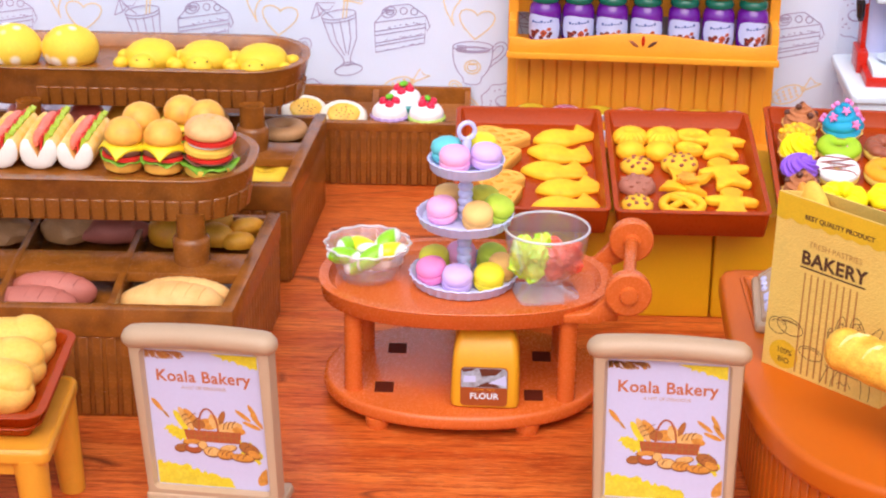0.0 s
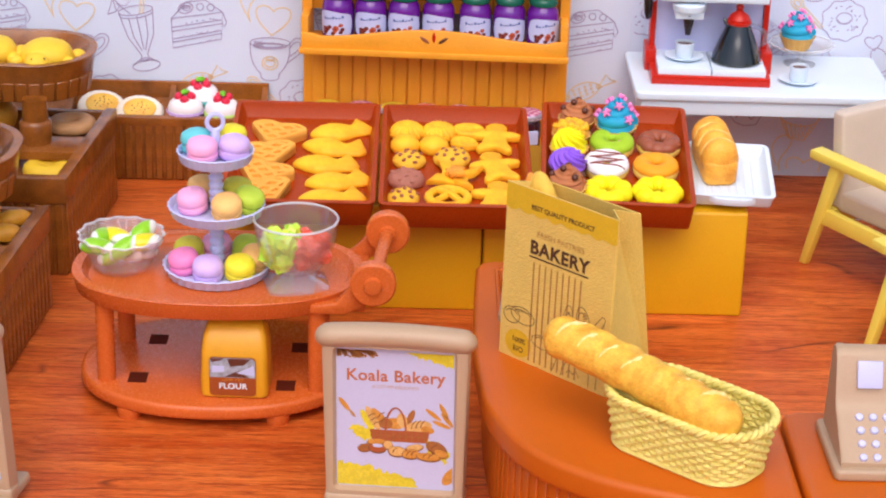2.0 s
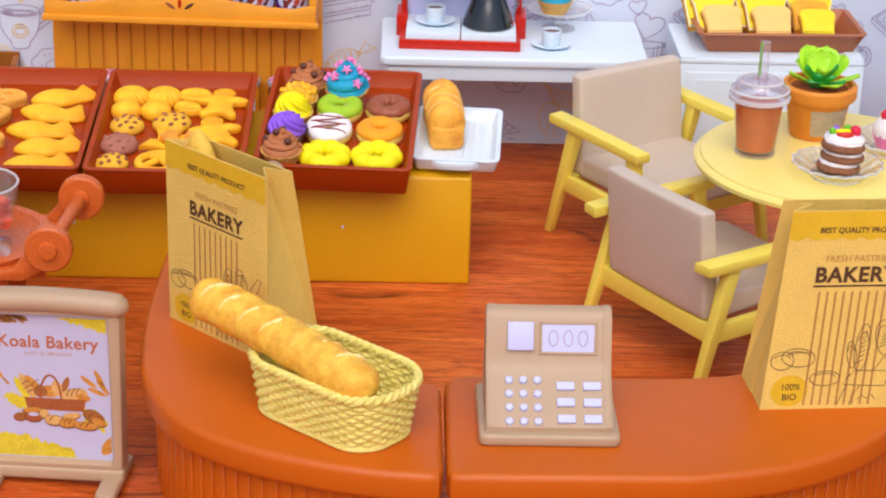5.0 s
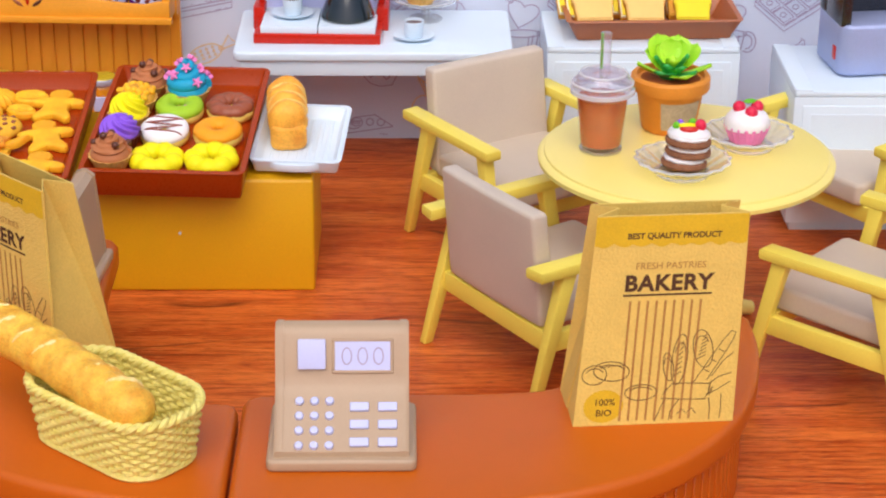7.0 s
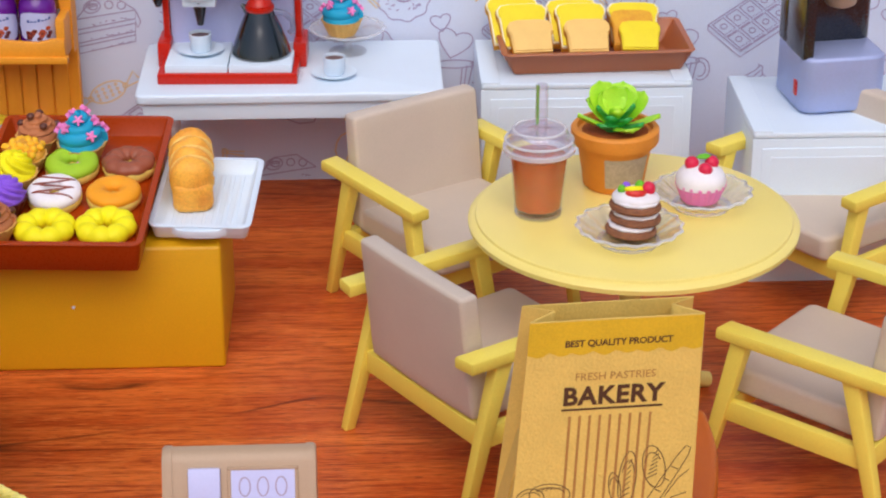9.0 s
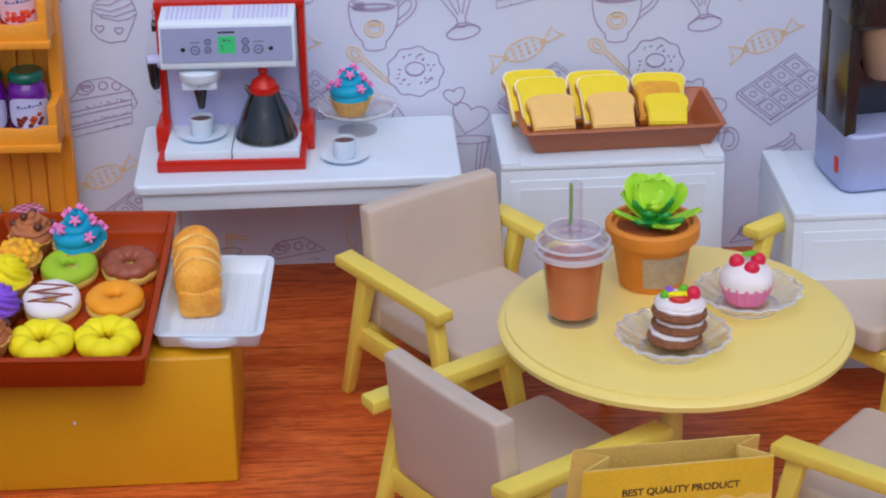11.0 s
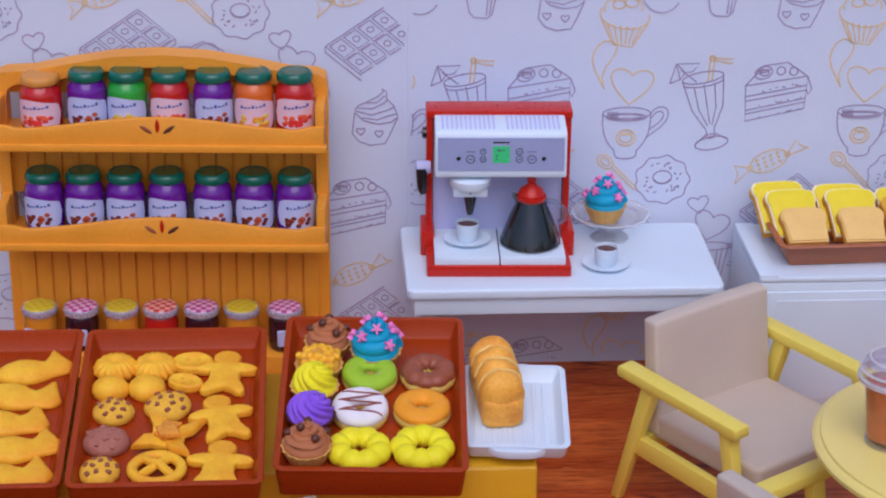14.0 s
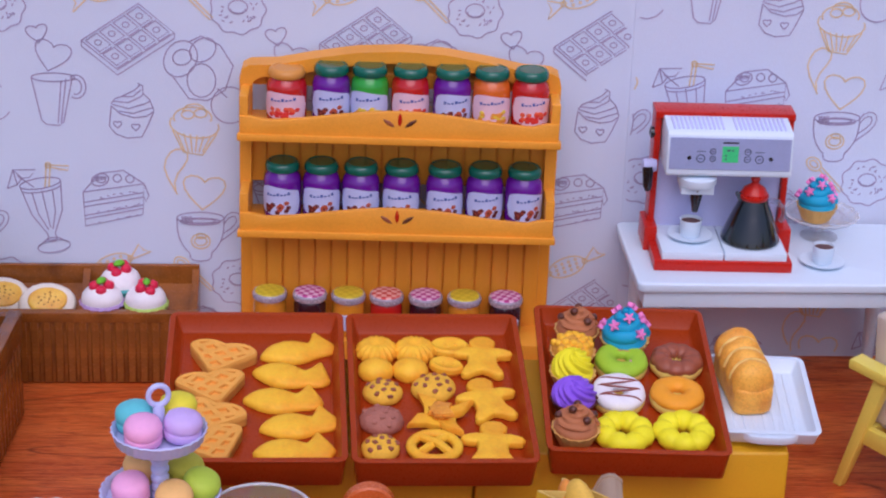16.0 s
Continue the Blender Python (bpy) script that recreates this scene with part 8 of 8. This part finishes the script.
def baguette(m, L, r, label, group="baguettes"):
    t = thing("baguette", m, label, "baguette", group=group)
    n = 130
    pts, rs = [], []
    for i in range(n + 1):
        u = i / n
        pts.append((-L / 2 + L * u, 0.06 * math.sin(5 * u), 0.05 * math.sin(3.1 * u)))
        e = min(u, 1 - u) * L
        k = min(1, e / (r * 0.9))
        rs.append(max(0.03, r * math.sqrt(max(0, 1 - (1 - k) ** 2)) * (1 + 0.03 * math.sin(i * 0.27))))
    c = tube(pts, rs, 28)
    cuts = [-L / 2 + 0.9 + k * 0.78 for k in range(int((L - 1.4) / 0.78) + 1)]
    for v in c.verts:
        q = v.co * 1.6
        s = 1 + 0.05 * noise.noise(q) + 0.03 * noise.noise(q * 3.2)
        # a shallow slash across the crust beside each raised lip
        if v.co.z > 0:
            near = min(cuts, key=lambda x: abs(v.co.x - 0.55 * v.co.y - x))
            d = v.co.x - 0.55 * v.co.y - near
            s += v.co.z / r * (0.07 * math.exp(-(d / 0.14) ** 2) - 0.05 * math.exp(-((d - 0.3) / 0.1) ** 2))
        v.co.y *= s
        v.co.z *= s
    part("loaf", c, BAG_CRUST, t, smooth=60)
    for k, x in enumerate(cuts):
        pts = [(x + 0.55 * r * math.sin(a) + 0.03 * math.sin(5 * a + k), r * 0.995 * math.sin(a), r * 0.995 * math.cos(a)) for a in [radians(-58 + 11.6 * i) for i in range(11)]]
        part("score_mark", tube(pts, [0.02 + 0.085 * math.sin(math.pi * i / 10) * (0.8 + 0.2 * math.sin(3 * i + k)) for i in range(11)], 8), FLOUR_M, t, "pale floury score mark", smooth=60)
    return t


a0, a1 = Vector((3.35, -29.75, 6.35)), Vector((7.95, -33.7, 5.62))
dv = (a1 - a0).normalized()
mid = (a0 + a1) / 2
baguette(at(mid.x, mid.y, mid.z, math.degrees(math.atan2(dv.y, dv.x)), 0, -math.degrees(math.asin(dv.z))), (a1 - a0).length + 0.5, 0.63, "golden baguette with floury score marks leaning out of a basket")

# a loaf standing in the paper bag
t = thing("bread_roll", at(3.12, -26.38, 8.68, -44, 0, -14), "golden bread roll standing upright in the paper bag", "bread roll")
part("loaf", blob(0.55, 0.36, 1.3, cz=0, flat=1.0, amp=0.03, seed=5), PALEB, t)
part("toasted_side", blob(0.4, 0.32, 1.24, cz=0, flat=1.0, amp=0.04, seed=7), surface("toasted_crust", "F09A34", 0.5, 0.08, 0.6, 0.2, 0.06), t, "orange toasted side of the crust", m=at(-0.24, 0.0, 0.0, 0, 0, -4))


# ---------------------------------------------------------------- upper tray of the near stand
UP = 6.35


HOT_BUN = surface("hot_dog_bun", "F6BE58", 0.55, 0.12, 0.6, 0.3, 0.07, col2="FADCA0", spec=0.3)


def hot_dog(m):
    t = thing("hot_dog", m, "hot dog in a split golden bun with sausage and salad", "hot dog", group="hot dogs")
    # one soft bun, cut open from above: a thick rounded section with a V in it
    side = [(0.03, 0.3), (0.16, 0.62), (0.3, 0.84), (0.45, 0.86), (0.58, 0.72), (0.62, 0.5), (0.57, 0.26), (0.42, 0.09), (0.2, 0.01)]
    sect = side + [(0.0, 0.0)] + [(-y, z) for y, z in side[::-1]]

    def run(stations):
        c = B()
        quad_strip(c, [[(x, y * k, 0.42 + (z - 0.42) * k) for y, z in sect] for x, k in stations])
        bmesh.ops.recalc_face_normals(c, faces=c.faces)
        return c

    bun = part("bun", run(((-1.5, 0.94), (-1.42, 0.975), (-1.2, 1.0), (-0.4, 1.02), (0.3, 1.02), (0.9, 1.0), (1.35, 0.93), (1.6, 0.74), (1.72, 0.4))), HOT_BUN, t, smooth=60)
    part("cut_end", run(((-1.45, 0.985), (-1.52, 0.95), (-1.57, 0.85), (-1.6, 0.6), (-1.605, 0.25))), WHITE_CRUST, bun, "white cut end of the bun", smooth=60)
    part("sausage", tube([(-1.3 + 0.29 * i, 0.12 + 0.02 * math.sin(2 * i), 0.66 + 0.03 * math.sin(1.3 * i)) for i in range(11)], [0.08, 0.16] + [0.25] * 8 + [0.12], 12), SAUSAGE, t)

    def strip(y0, y1, z0, z1, seed, mt, name):
        c, rows = B(), []
        for i in range(37):
            x = -1.3 + 2.9 * i / 36
            w, v = 0.045 * math.sin(i * 1.7 + seed), 0.035 * math.sin(i * 2.3 + seed)
            rows.append([(x, y0 + w * 0.3, z0), (x, (y0 + y1) / 2 + w, z1 + v), (x, y1 + w, z1 - 0.05 + v), (x, y1 * 0.9 + w, z1 - 0.14 + v), (x, y0 - 0.05, z0 - 0.06)])
        quad_strip(c, rows)
        bmesh.ops.recalc_face_normals(c, faces=c.faces)
        part(name, c, mt, t)

    strip(-0.02, -0.14, 0.5, 0.88, 0.4, TOMATO, "tomato_strip")
    strip(-0.12, -0.4, 0.55, 0.96, 1.5, SALAD, "salad_leaf")
    return t


HD = hot_dog(at(-20.22, -16.0, UP, 86) @ Matrix.Diagonal((1, 1.03, 1.12, 1)))
for x, a in ((-21.5, 88), (-22.76, 85), (-24.05, 90)):
    copy_thing(HD, at(x, -16.0, UP, a) @ Matrix.Diagonal((1, 1.03, 1.12, 1)))


def wavy(r, z, h, n, amp, seed):
    """A thin leaf or slice with a ruffled edge, lying on z."""
    c = B()
    rings = []
    for rr, dz in ((0.02, 0), (r * 0.7, 0), (r, 1), (r * 0.98, 1.4), (r * 0.68, 0.6), (0.02, 0.6)):
        ring = []
        for i in range(n):
            a = 2 * math.pi * i / n
            w = (math.sin(5 * a + seed) + 0.6 * math.sin(9 * a + 2 * seed)) * amp * (1 if dz >= 1 else 0.2)
            q = rr * (1 + w * 0.5) if rr > 0.1 else rr
            ring.append((q * math.cos(a), q * math.sin(a), z + h * 0.6 * min(dz, 0.6) + (w - amp * 0.4 if dz >= 1 else 0) * 0.6 + (h * 0.25 if dz == 1.4 else 0)))
        rings.append(ring)
    quad_strip(c, rings)
    bmesh.ops.recalc_face_normals(c, faces=c.faces)
    return c


def cheese_slice(r, z, turn):
    c = B()
    n = 8
    ca, sa = math.cos(turn), math.sin(turn)
    bot, top = [], []
    for i in range(n + 1):
        rb, rt = [], []
        for j in range(n + 1):
            x, y = (i / n - 0.5) * 2 * r, (j / n - 0.5) * 2 * r
            d = max(0.0, math.hypot(x, y) - r * 0.85)
            X, Y, Z = x * ca - y * sa, x * sa + y * ca, z - d * 0.9
            k = 1 - 0.25 * d
            rb.append(c.verts.new((X * k, Y * k, Z)))
            rt.append(c.verts.new((X * k, Y * k, Z + 0.06)))
        bot.append(rb)
        top.append(rt)
    for i in range(n):
        for j in range(n):
            c.faces.new((bot[i][j], bot[i][j + 1], bot[i + 1][j + 1], bot[i + 1][j]))
            c.faces.new((top[i][j], top[i + 1][j], top[i + 1][j + 1], top[i][j + 1]))
    for i in range(n):
        for q, w in (((i, 0), (i + 1, 0)), ((i + 1, n), (i, n)), ((0, i + 1), (0, i)), ((n, i), (n, i + 1))):
            c.faces.new((bot[q[0]][q[1]], bot[w[0]][w[1]], top[w[0]][w[1]], top[q[0]][q[1]]))
    bmesh.ops.recalc_face_normals(c, faces=c.faces)
    return c


def burger(m, r, label, seed, face=0.0):
    t = thing("burger", m, label, "burger", group="burgers")
    part("lower_bun", lathe([(r * 0.7, 0), (r * 0.92, 0.08), (r * 0.98, 0.22), (r * 0.94, 0.34)], 26), BUN, t)
    part("lettuce", wavy(r * 1.12, 0.36, 0.1, 48, 0.10, seed), LETTUCE, t)
    part("tomato_slice", lathe([(r * 0.6, 0.42), (r * 0.72, 0.44), (r * 0.72, 0.52), (r * 0.6, 0.54)], 22, 0.12, -0.26), TOMATO, t)
    part("tomato_slice", lathe([(r * 0.6, 0.42), (r * 0.72, 0.44), (r * 0.72, 0.52), (r * 0.6, 0.54)], 22, -0.22, -0.05), TOMATO, t)
    part("patty", lathe([(r * 0.8, 0.52), (r * 0.98, 0.58), (r * 1.0, 0.7), (r * 0.9, 0.8)], 30, flutes=11, amp=0.015), PATTY, t)
    part("cheese", cheese_slice(r * 1.0, 0.84, radians(45 - face)), CHEESE, t)
    part("upper_bun", lathe([(r * 0.8, 0.88), (r * 0.92, 0.94), (r * 0.96, 1.04), (r * 0.93, 1.16), (r * 0.84, 1.29), (r * 0.68, 1.41), (r * 0.45, 1.5), (r * 0.2, 1.54), (r * 0.02, 1.55)], 32, cap1=False), BUN, t, smooth=60)
    return t


BG = "burger with cheese, patty, tomato and lettuce in a round bun"
for i, (x, y) in enumerate(((-18.75, -17.2), (-17.35, -17.45), (-18.35, -15.6), (-17.15, -14.75), (-16.05, -15.4))):
    burger(at(x, y, UP, 25 * i, (2, -3, 4, 8, -4)[i], (3, 2, -4, -6, 5)[i]) @ Matrix.Diagonal((1, 1, 1.18, 1)), 0.69, BG, i * 0.7, 25 * i + (8, 0, -20, 15, -10)[i])


CLUB_BUN = surface("seeded_bun", "F0B878", 0.5, 0.10, 0.4, 0.2, 0.05, col2="E09C5C")


def club_burger(m):
    r = 0.85
    t = thing("club_burger", m, "tall double-decker burger with a seeded bun", "burger", group="burgers")
    part("lower_bun", lathe([(r * 0.7, 0), (r * 0.92, 0.08), (r * 0.96, 0.22), (r * 0.92, 0.3)], 28), PALEB, t)
    part("lettuce", wavy(r * 1.1, 0.32, 0.22, 72, 0.22, 1.0), LETTUCE, t)
    part("bacon", wavy(r * 1.0, 0.52, 0.12, 48, 0.08, 2.0), PATTY, t)
    part("tomato_slice", lathe([(r * 0.8, 0.58), (r * 0.92, 0.6), (r * 0.92, 0.68), (r * 0.8, 0.7)], 24, 0.04, -0.05), TOMATO, t)
    part("middle_bun", lathe([(r * 0.85, 0.7), (r * 0.97, 0.78), (r * 0.97, 0.92), (r * 0.85, 1.0)], 28), PALEB, t)
    part("cream", lathe([(r * 0.7, 1.0), (r * 0.85, 1.03), (r * 0.85, 1.1), (r * 0.7, 1.12)], 28), WHITE_F, t)
    part("tomato_slice", lathe([(r * 0.8, 1.1), (r * 1.02, 1.13), (r * 1.02, 1.24), (r * 0.8, 1.27)], 26, 0.06, 0.03), TOMATO, t)
    part("upper_bun", lathe([(r * 0.85, 1.26), (r * 0.97, 1.33), (r * 0.98, 1.44), (r * 0.92, 1.56), (r * 0.78, 1.67), (r * 0.55, 1.75), (r * 0.25, 1.79), (r * 0.02, 1.8)], 32, cap1=False), CLUB_BUN, t, smooth=60)
    s0 = None
    for i in range(16):
        a, q = i * 2.4, r * 0.75 * math.sqrt((i + 0.5) / 16)
        mm = at(q * math.cos(a), q * math.sin(a), 1.80 - 0.26 * (q / r) ** 2 - 0.02, i * 50)
        if s0 is None:
            s0 = part("sesame_seed", blob(0.075, 0.045, 0.035, flat=0.5, sub=1), WRAP, t, m=mm)
        else:
            again(s0, mm)
    return t


club_burger(at(-15.85, -17.45, UP, 0, 3, 3) @ Matrix.Diagonal((1, 1, 1.12, 1)))


# ---------------------------------------------------------------- lower compartments of the near stand
LO = 2.8


TAN_LOAF = surface("pale_tan_loaf", "EEBE78", 0.5, 0.1, 0.5, 0.3, 0.05, col2="E2A85E", spec=0.3)


def scored_loaf(m, L, W, H, mt, label, cuts=5, seed=1):
    t = thing("scored_loaf", m, label, "bread loaf", group="scored loaves")
    part("loaf", blob(L, W, H, amp=0.04, seed=seed, flat=0.5), mt, t)
    for k in range(cuts):
        x = -L * 0.62 + L * 1.24 * k / (cuts - 1)
        pts = []
        for i in range(9):
            v = -0.8 + 1.6 * i / 8
            xx, yy = x + 0.3 * v * W, v * W * 0.85
            q = 1 - (xx / L) ** 2 - (yy / W) ** 2
            if q > 0.05:
                pts.append((xx, yy, H * 0.5 + H * math.sqrt(q) - 0.015))
        if len(pts) > 3:
            part("score_ridge", tube(pts, 0.03, 6), mt, t)
    return t


scored_loaf(at(-16.72, -21.0, LO, 2), 1.78, 0.82, 0.68, TAN_LOAF, "pale tan scored bread loaf", 6, 2)
scored_loaf(at(-16.38, -20.22, LO, -3), 1.6, 0.5, 0.6, TAN_LOAF, "pale tan scored bread loaf", 6, 5)
scored_loaf(at(-21.3, -21.25, LO, 3), 1.55, 0.7, 0.6, PINKB, "pinkish-brown scored bread loaf", 5, 3)
scored_loaf(at(-20.75, -20.3, LO, -4), 1.5, 0.62, 0.68, PINKB, "pinkish-brown scored bread loaf", 5, 6)
scored_loaf(at(-24.8, -21.2, LO, 6), 1.4, 0.65, 0.55, TANB, "tan scored bread loaf", 5, 8)


def pastry(m, rx, ry, rz, mt, label, seed, amp=0.12, name="pastry"):
    t = thing(name, m, label, "pastry", group="filled pastries")
    part("pastry", blob(rx, ry, rz, amp=amp, seed=seed, freq=1.8), mt, t)
    return t


for i, (x, y, z, rx, ry, rz, a) in enumerate(((-15.0, -16.2, LO, 0.62, 0.36, 0.36, 10), (-14.8, -15.4, LO + 0.25, 0.66, 0.34, 0.34, 25), (-15.9, -15.9, LO, 0.75, 0.5, 0.5, -10), (-15.8, -15.2, LO + 0.3, 0.6, 0.4, 0.4, 30), (-14.4, -15.0, LO, 0.6, 0.34, 0.34, 12))):
    pastry(at(x, y - 0.1, z + 0.35, a), rx, ry, rz, NUGGET, "small yellow-orange nugget pastry", i + 2, 0.08)
pastry(at(-17.3, -15.9, LO + 0.35, 20), 0.95, 0.8, 0.75, NUGGET, "orange glazed round bun", 4, 0.06)
pastry(at(-19.35, -15.9, LO + 0.4, 0), 1.25, 0.75, 0.62, PINKB, "brown lumpy folded pastry", 3, 0.3)
pastry(at(-21.0, -15.8, LO + 0.35, 10), 1.0, 0.75, 0.7, TANB, "beige lumpy folded pastry", 5, 0.3)
pastry(at(-23.2, -15.9, LO + 0.35, 0), 1.0, 0.75, 0.6, TANB, "beige lumpy crescent pastry", 7, 0.35)
pastry(at(-24.6, -15.9, LO + 0.35, 0), 0.9, 0.7, 0.6, TANB, "beige lumpy crescent pastry", 9, 0.35)


# ---------------------------------------------------------------- far stand
def lemon_bun(m, seed):
    t = thing("lemon_bun", m, "round lemon-yellow bun dusted with sugar patches", "bun", group="lemon buns")
    part("bun", blob(1.1, 1.0, 0.95, amp=0.05, seed=seed, flat=0.55), SUGAR, t)
    return t


lemon_bun(at(-24.75, -6.0, UP), 3)
lemon_bun(at(-22.6, -5.9, UP), 6)


def turtle_bun(m):
    t = thing("turtle_bun", m, "yellow turtle-shaped bun with dot eyes", "bun", group="turtle buns")
    b = blob(1.05, 0.95, 0.66, amp=0.07, seed=2, flat=0.45, sub=3)
    part("shell", b, LEMONB, t)
    hd = part("head", blob(0.52, 0.5, 0.42, amp=0.04, flat=0.5), LEMONB, t, m=at(-0.42, -0.82, 0.02))
    for s in (-1, 1):
        part("eye", blob(0.045, 0.045, 0.045, cz=0, flat=1.0, sub=1), BLACK, hd, m=at(s * 0.24, -0.3, 0.49))
    for x, y in ((-1.2, -0.3), (0.75, -0.72), (1.2, 0.15), (-0.95, 0.6)):
        part("flipper", blob(0.31, 0.26, 0.26, amp=0.02, flat=0.5, sub=2), LEMONB, t, m=at(x, y, 0.05))
    return t


TB = turtle_bun(at(-19.45, -5.95, UP, 14))
copy_thing(TB, at(-17.3, -6.05, UP, 18))
copy_thing(TB, at(-15.1, -6.3, UP, 14))


def ring_bread(m, R, r, mt, label):
    t = thing("ring_bread", m, label, "ring bread", group="ring breads")
    part("ring", ring_torus(R, r, squash=0.8, n=36, m=12), mt, t)
    return t


ring_bread(at(-14.4, -5.55, LO + 0.55), 0.62, 0.36, TANB, "tan ring-shaped bread, unglazed")
ring_bread(at(-14.7, -9.2, LO), 0.6, 0.4, LEMONB, "yellow ring-shaped bread, glazed")
ring_bread(at(-18.0, -9.3, LO), 0.6, 0.38, TANB, "tan ring-shaped bread, unglazed")
for x, y, mt, lab in ((-17.4, -4.9, NUGGET, "golden round pastry in a compartment"), (-18.9, -4.8, NUGGET, "golden round pastry in a compartment"), (-20.6, -4.8, NUGGET, "golden round pastry in a compartment"), (-22.2, -5.0, SAUSAGE, "orange-red glazed round pastry"), (-24.6, -5.0, SAUSAGE, "orange-red glazed round pastry")):
    pastry(at(x, y - 0.45, LO + 0.6, 5), 0.85, 0.7, 0.75, mt, lab, 3, 0.06)


# ---------------------------------------------------------------- crate by the wall
CUSTARD = surface("baked_custard", "F6C850", 0.35, 0.15, 0.7, 0.2, 0.05, col2="E89C30", spec=0.4)
BROWNED = surface("browned_custard", "B4702C", 0.55, 0.2, 0.2, 0.3, 0.05, spec=0.3)


def custard_bread(m):
    t = thing("cream_bread", m, "oval white bread with a yellow custard centre", "bread", group="custard breads")
    part("bread", blob(1.02, 0.8, 0.36, amp=0.03, seed=2, flat=0.4), surface("milk_bread", "F6EEDC", 0.4, 0.05, 0.5, 0.2, 0.06, coat=0.2), t)
    cu = part("custard", blob(0.7, 0.5, 0.1, cz=0.0, amp=0.05, seed=2, flat=0.3), CUSTARD, t, m=at(0, 0, 0.45))
    rnd = random.Random(8)
    for k in range(14):
        a, q = k * 2.4, 0.3 * math.sqrt((k + 0.5) / 14)
        part("browned_speck", blob(rnd.uniform(0.03, 0.07), rnd.uniform(0.02, 0.045), 0.02, sub=1, cz=0, amp=0.3, seed=k), BROWNED, cu, m=at(q * 1.3 * math.cos(a), q * math.sin(a), 0.1 - 0.03 * q, a * 40))
    return t


BB = custard_bread(at(-12.3, -1.2, 2.5, 8, 40))
copy_thing(BB, at(-13.95, -0.95, 2.6, 20, 40))


def berry_cup(m, case, label):
    t = thing("berry_cream_cup", m, label, "cream cake", group="berry cream cakes")
    part("case", lathe([(0.5, 0), (0.55, 0.05), (0.8, 0.5), (0.75, 0.58), (0.02, 0.55)], 64, flutes=16, amp=0.03, cap1=False), case, t)
    part("cream", blob(0.74, 0.72, 0.56, 0, 0, 0.62, amp=0.04, seed=2, flat=0.2), WHITE_F, t)
    for x, y, z in ((-0.25, -0.1, 1.15), (0.25, -0.05, 1.15), (0.0, -0.32, 1.06), (0.02, 0.25, 1.15)):
        part("berry", blob(0.2, 0.2, 0.2, cz=0, flat=1.0, amp=0.1, freq=4, sub=2), ROSE_F, t, m=at(x, y, z))
    part("leaf", blob(0.24, 0.14, 0.1, cz=0, flat=1.0, sub=2), MINT_F, t, m=at(0.0, -0.08, 1.36, 60, 20))
    return t


berry_cup(at(-10.36, -1.45, 2.28, 0, 0, 0), CASE_P, "cream cake with red berries in a mauve case")
berry_cup(at(-8.82, -1.5, 2.26, 30), CASE_G, "cream cake with red berries in a green case")
berry_cup(at(-9.78, -0.5, 2.52, -20), CASE_T, "cream cake with red berries in a teal case")


# ---------------------------------------------------------------- stool with a tray of rolls
def stool():
    t = thing("wooden_stool", at(-21.8, -29.7), "amber-yellow four-legged stool carrying a tray", "stool")
    part("seat", prism(rounded(-3.3, 3.2, -2.35, 2.35, 0.3), 3.2, 3.6, 0.08), STOOLY, t)
    part("seat_rim", tube([(x, y, 3.58) for x, y in rounded(-3.2, 3.1, -2.25, 2.25, 0.3)] + [(3.1, 1.95, 3.58)], 0.09, 6), STOOLY, t)
    for x, y in ((2.75, 1.85), (2.65, -1.9), (-2.8, 1.85), (-2.8, -1.9)):
        part("leg", tube([(x * 0.97, y, 3.3), (x * 1.06, y * 1.05, 0.0)], [0.5, 0.38], 14), STOOLY, t)
    for y in (-1.9, 1.85):
        part("apron", box(-2.4, 2.2, y - 0.2, y + 0.2, 2.75, 3.25, 0.05), STOOLY, t)
    return t


stool()
t = thing("roll_tray", at(-21.85, -28.75, 3.62), "brown plastic tray of golden rolls on the stool", "tray")
part("tray", dish(rect(-3.2, 3.0, -2.85, 2.85, 0.6), 0.85, 0.22, 0.25, 0.42, 0.05), TRAYB, t)
part("foot_step", dish(rect(-3.05, 2.85, -2.7, 2.7, 0.55), 0.42, 0.2, 0.05, 0.3, 0.06), TRAYB, t)
SOFT_ROLL = surface("soft_roll", "F6B848", 0.5, 0.12, 0.7, 0.25, 0.09, col2="FAD070")
for i in range(3):
    t = thing("golden_roll", at(-20.8 - 0.03 * i, -26.85 - 1.4 * i, 3.88, 6 - 5 * i), "golden soft bread roll in a row", "bread roll", group="golden rolls")
    b = blob(1.5, 0.86, 0.92, amp=0.05, seed=i + 1, flat=0.45, freq=1.5)
    blob(0.84, 0.7, 0.6, 0.62, 0.05, 0.76, amp=0.06, seed=i + 9, flat=0.9, b=b)
    blob(0.85, 0.7, 0.6, -0.5, -0.06, 0.8, amp=0.06, seed=i + 5, flat=0.9, b=b)
    part("roll", b, SOFT_ROLL, t)
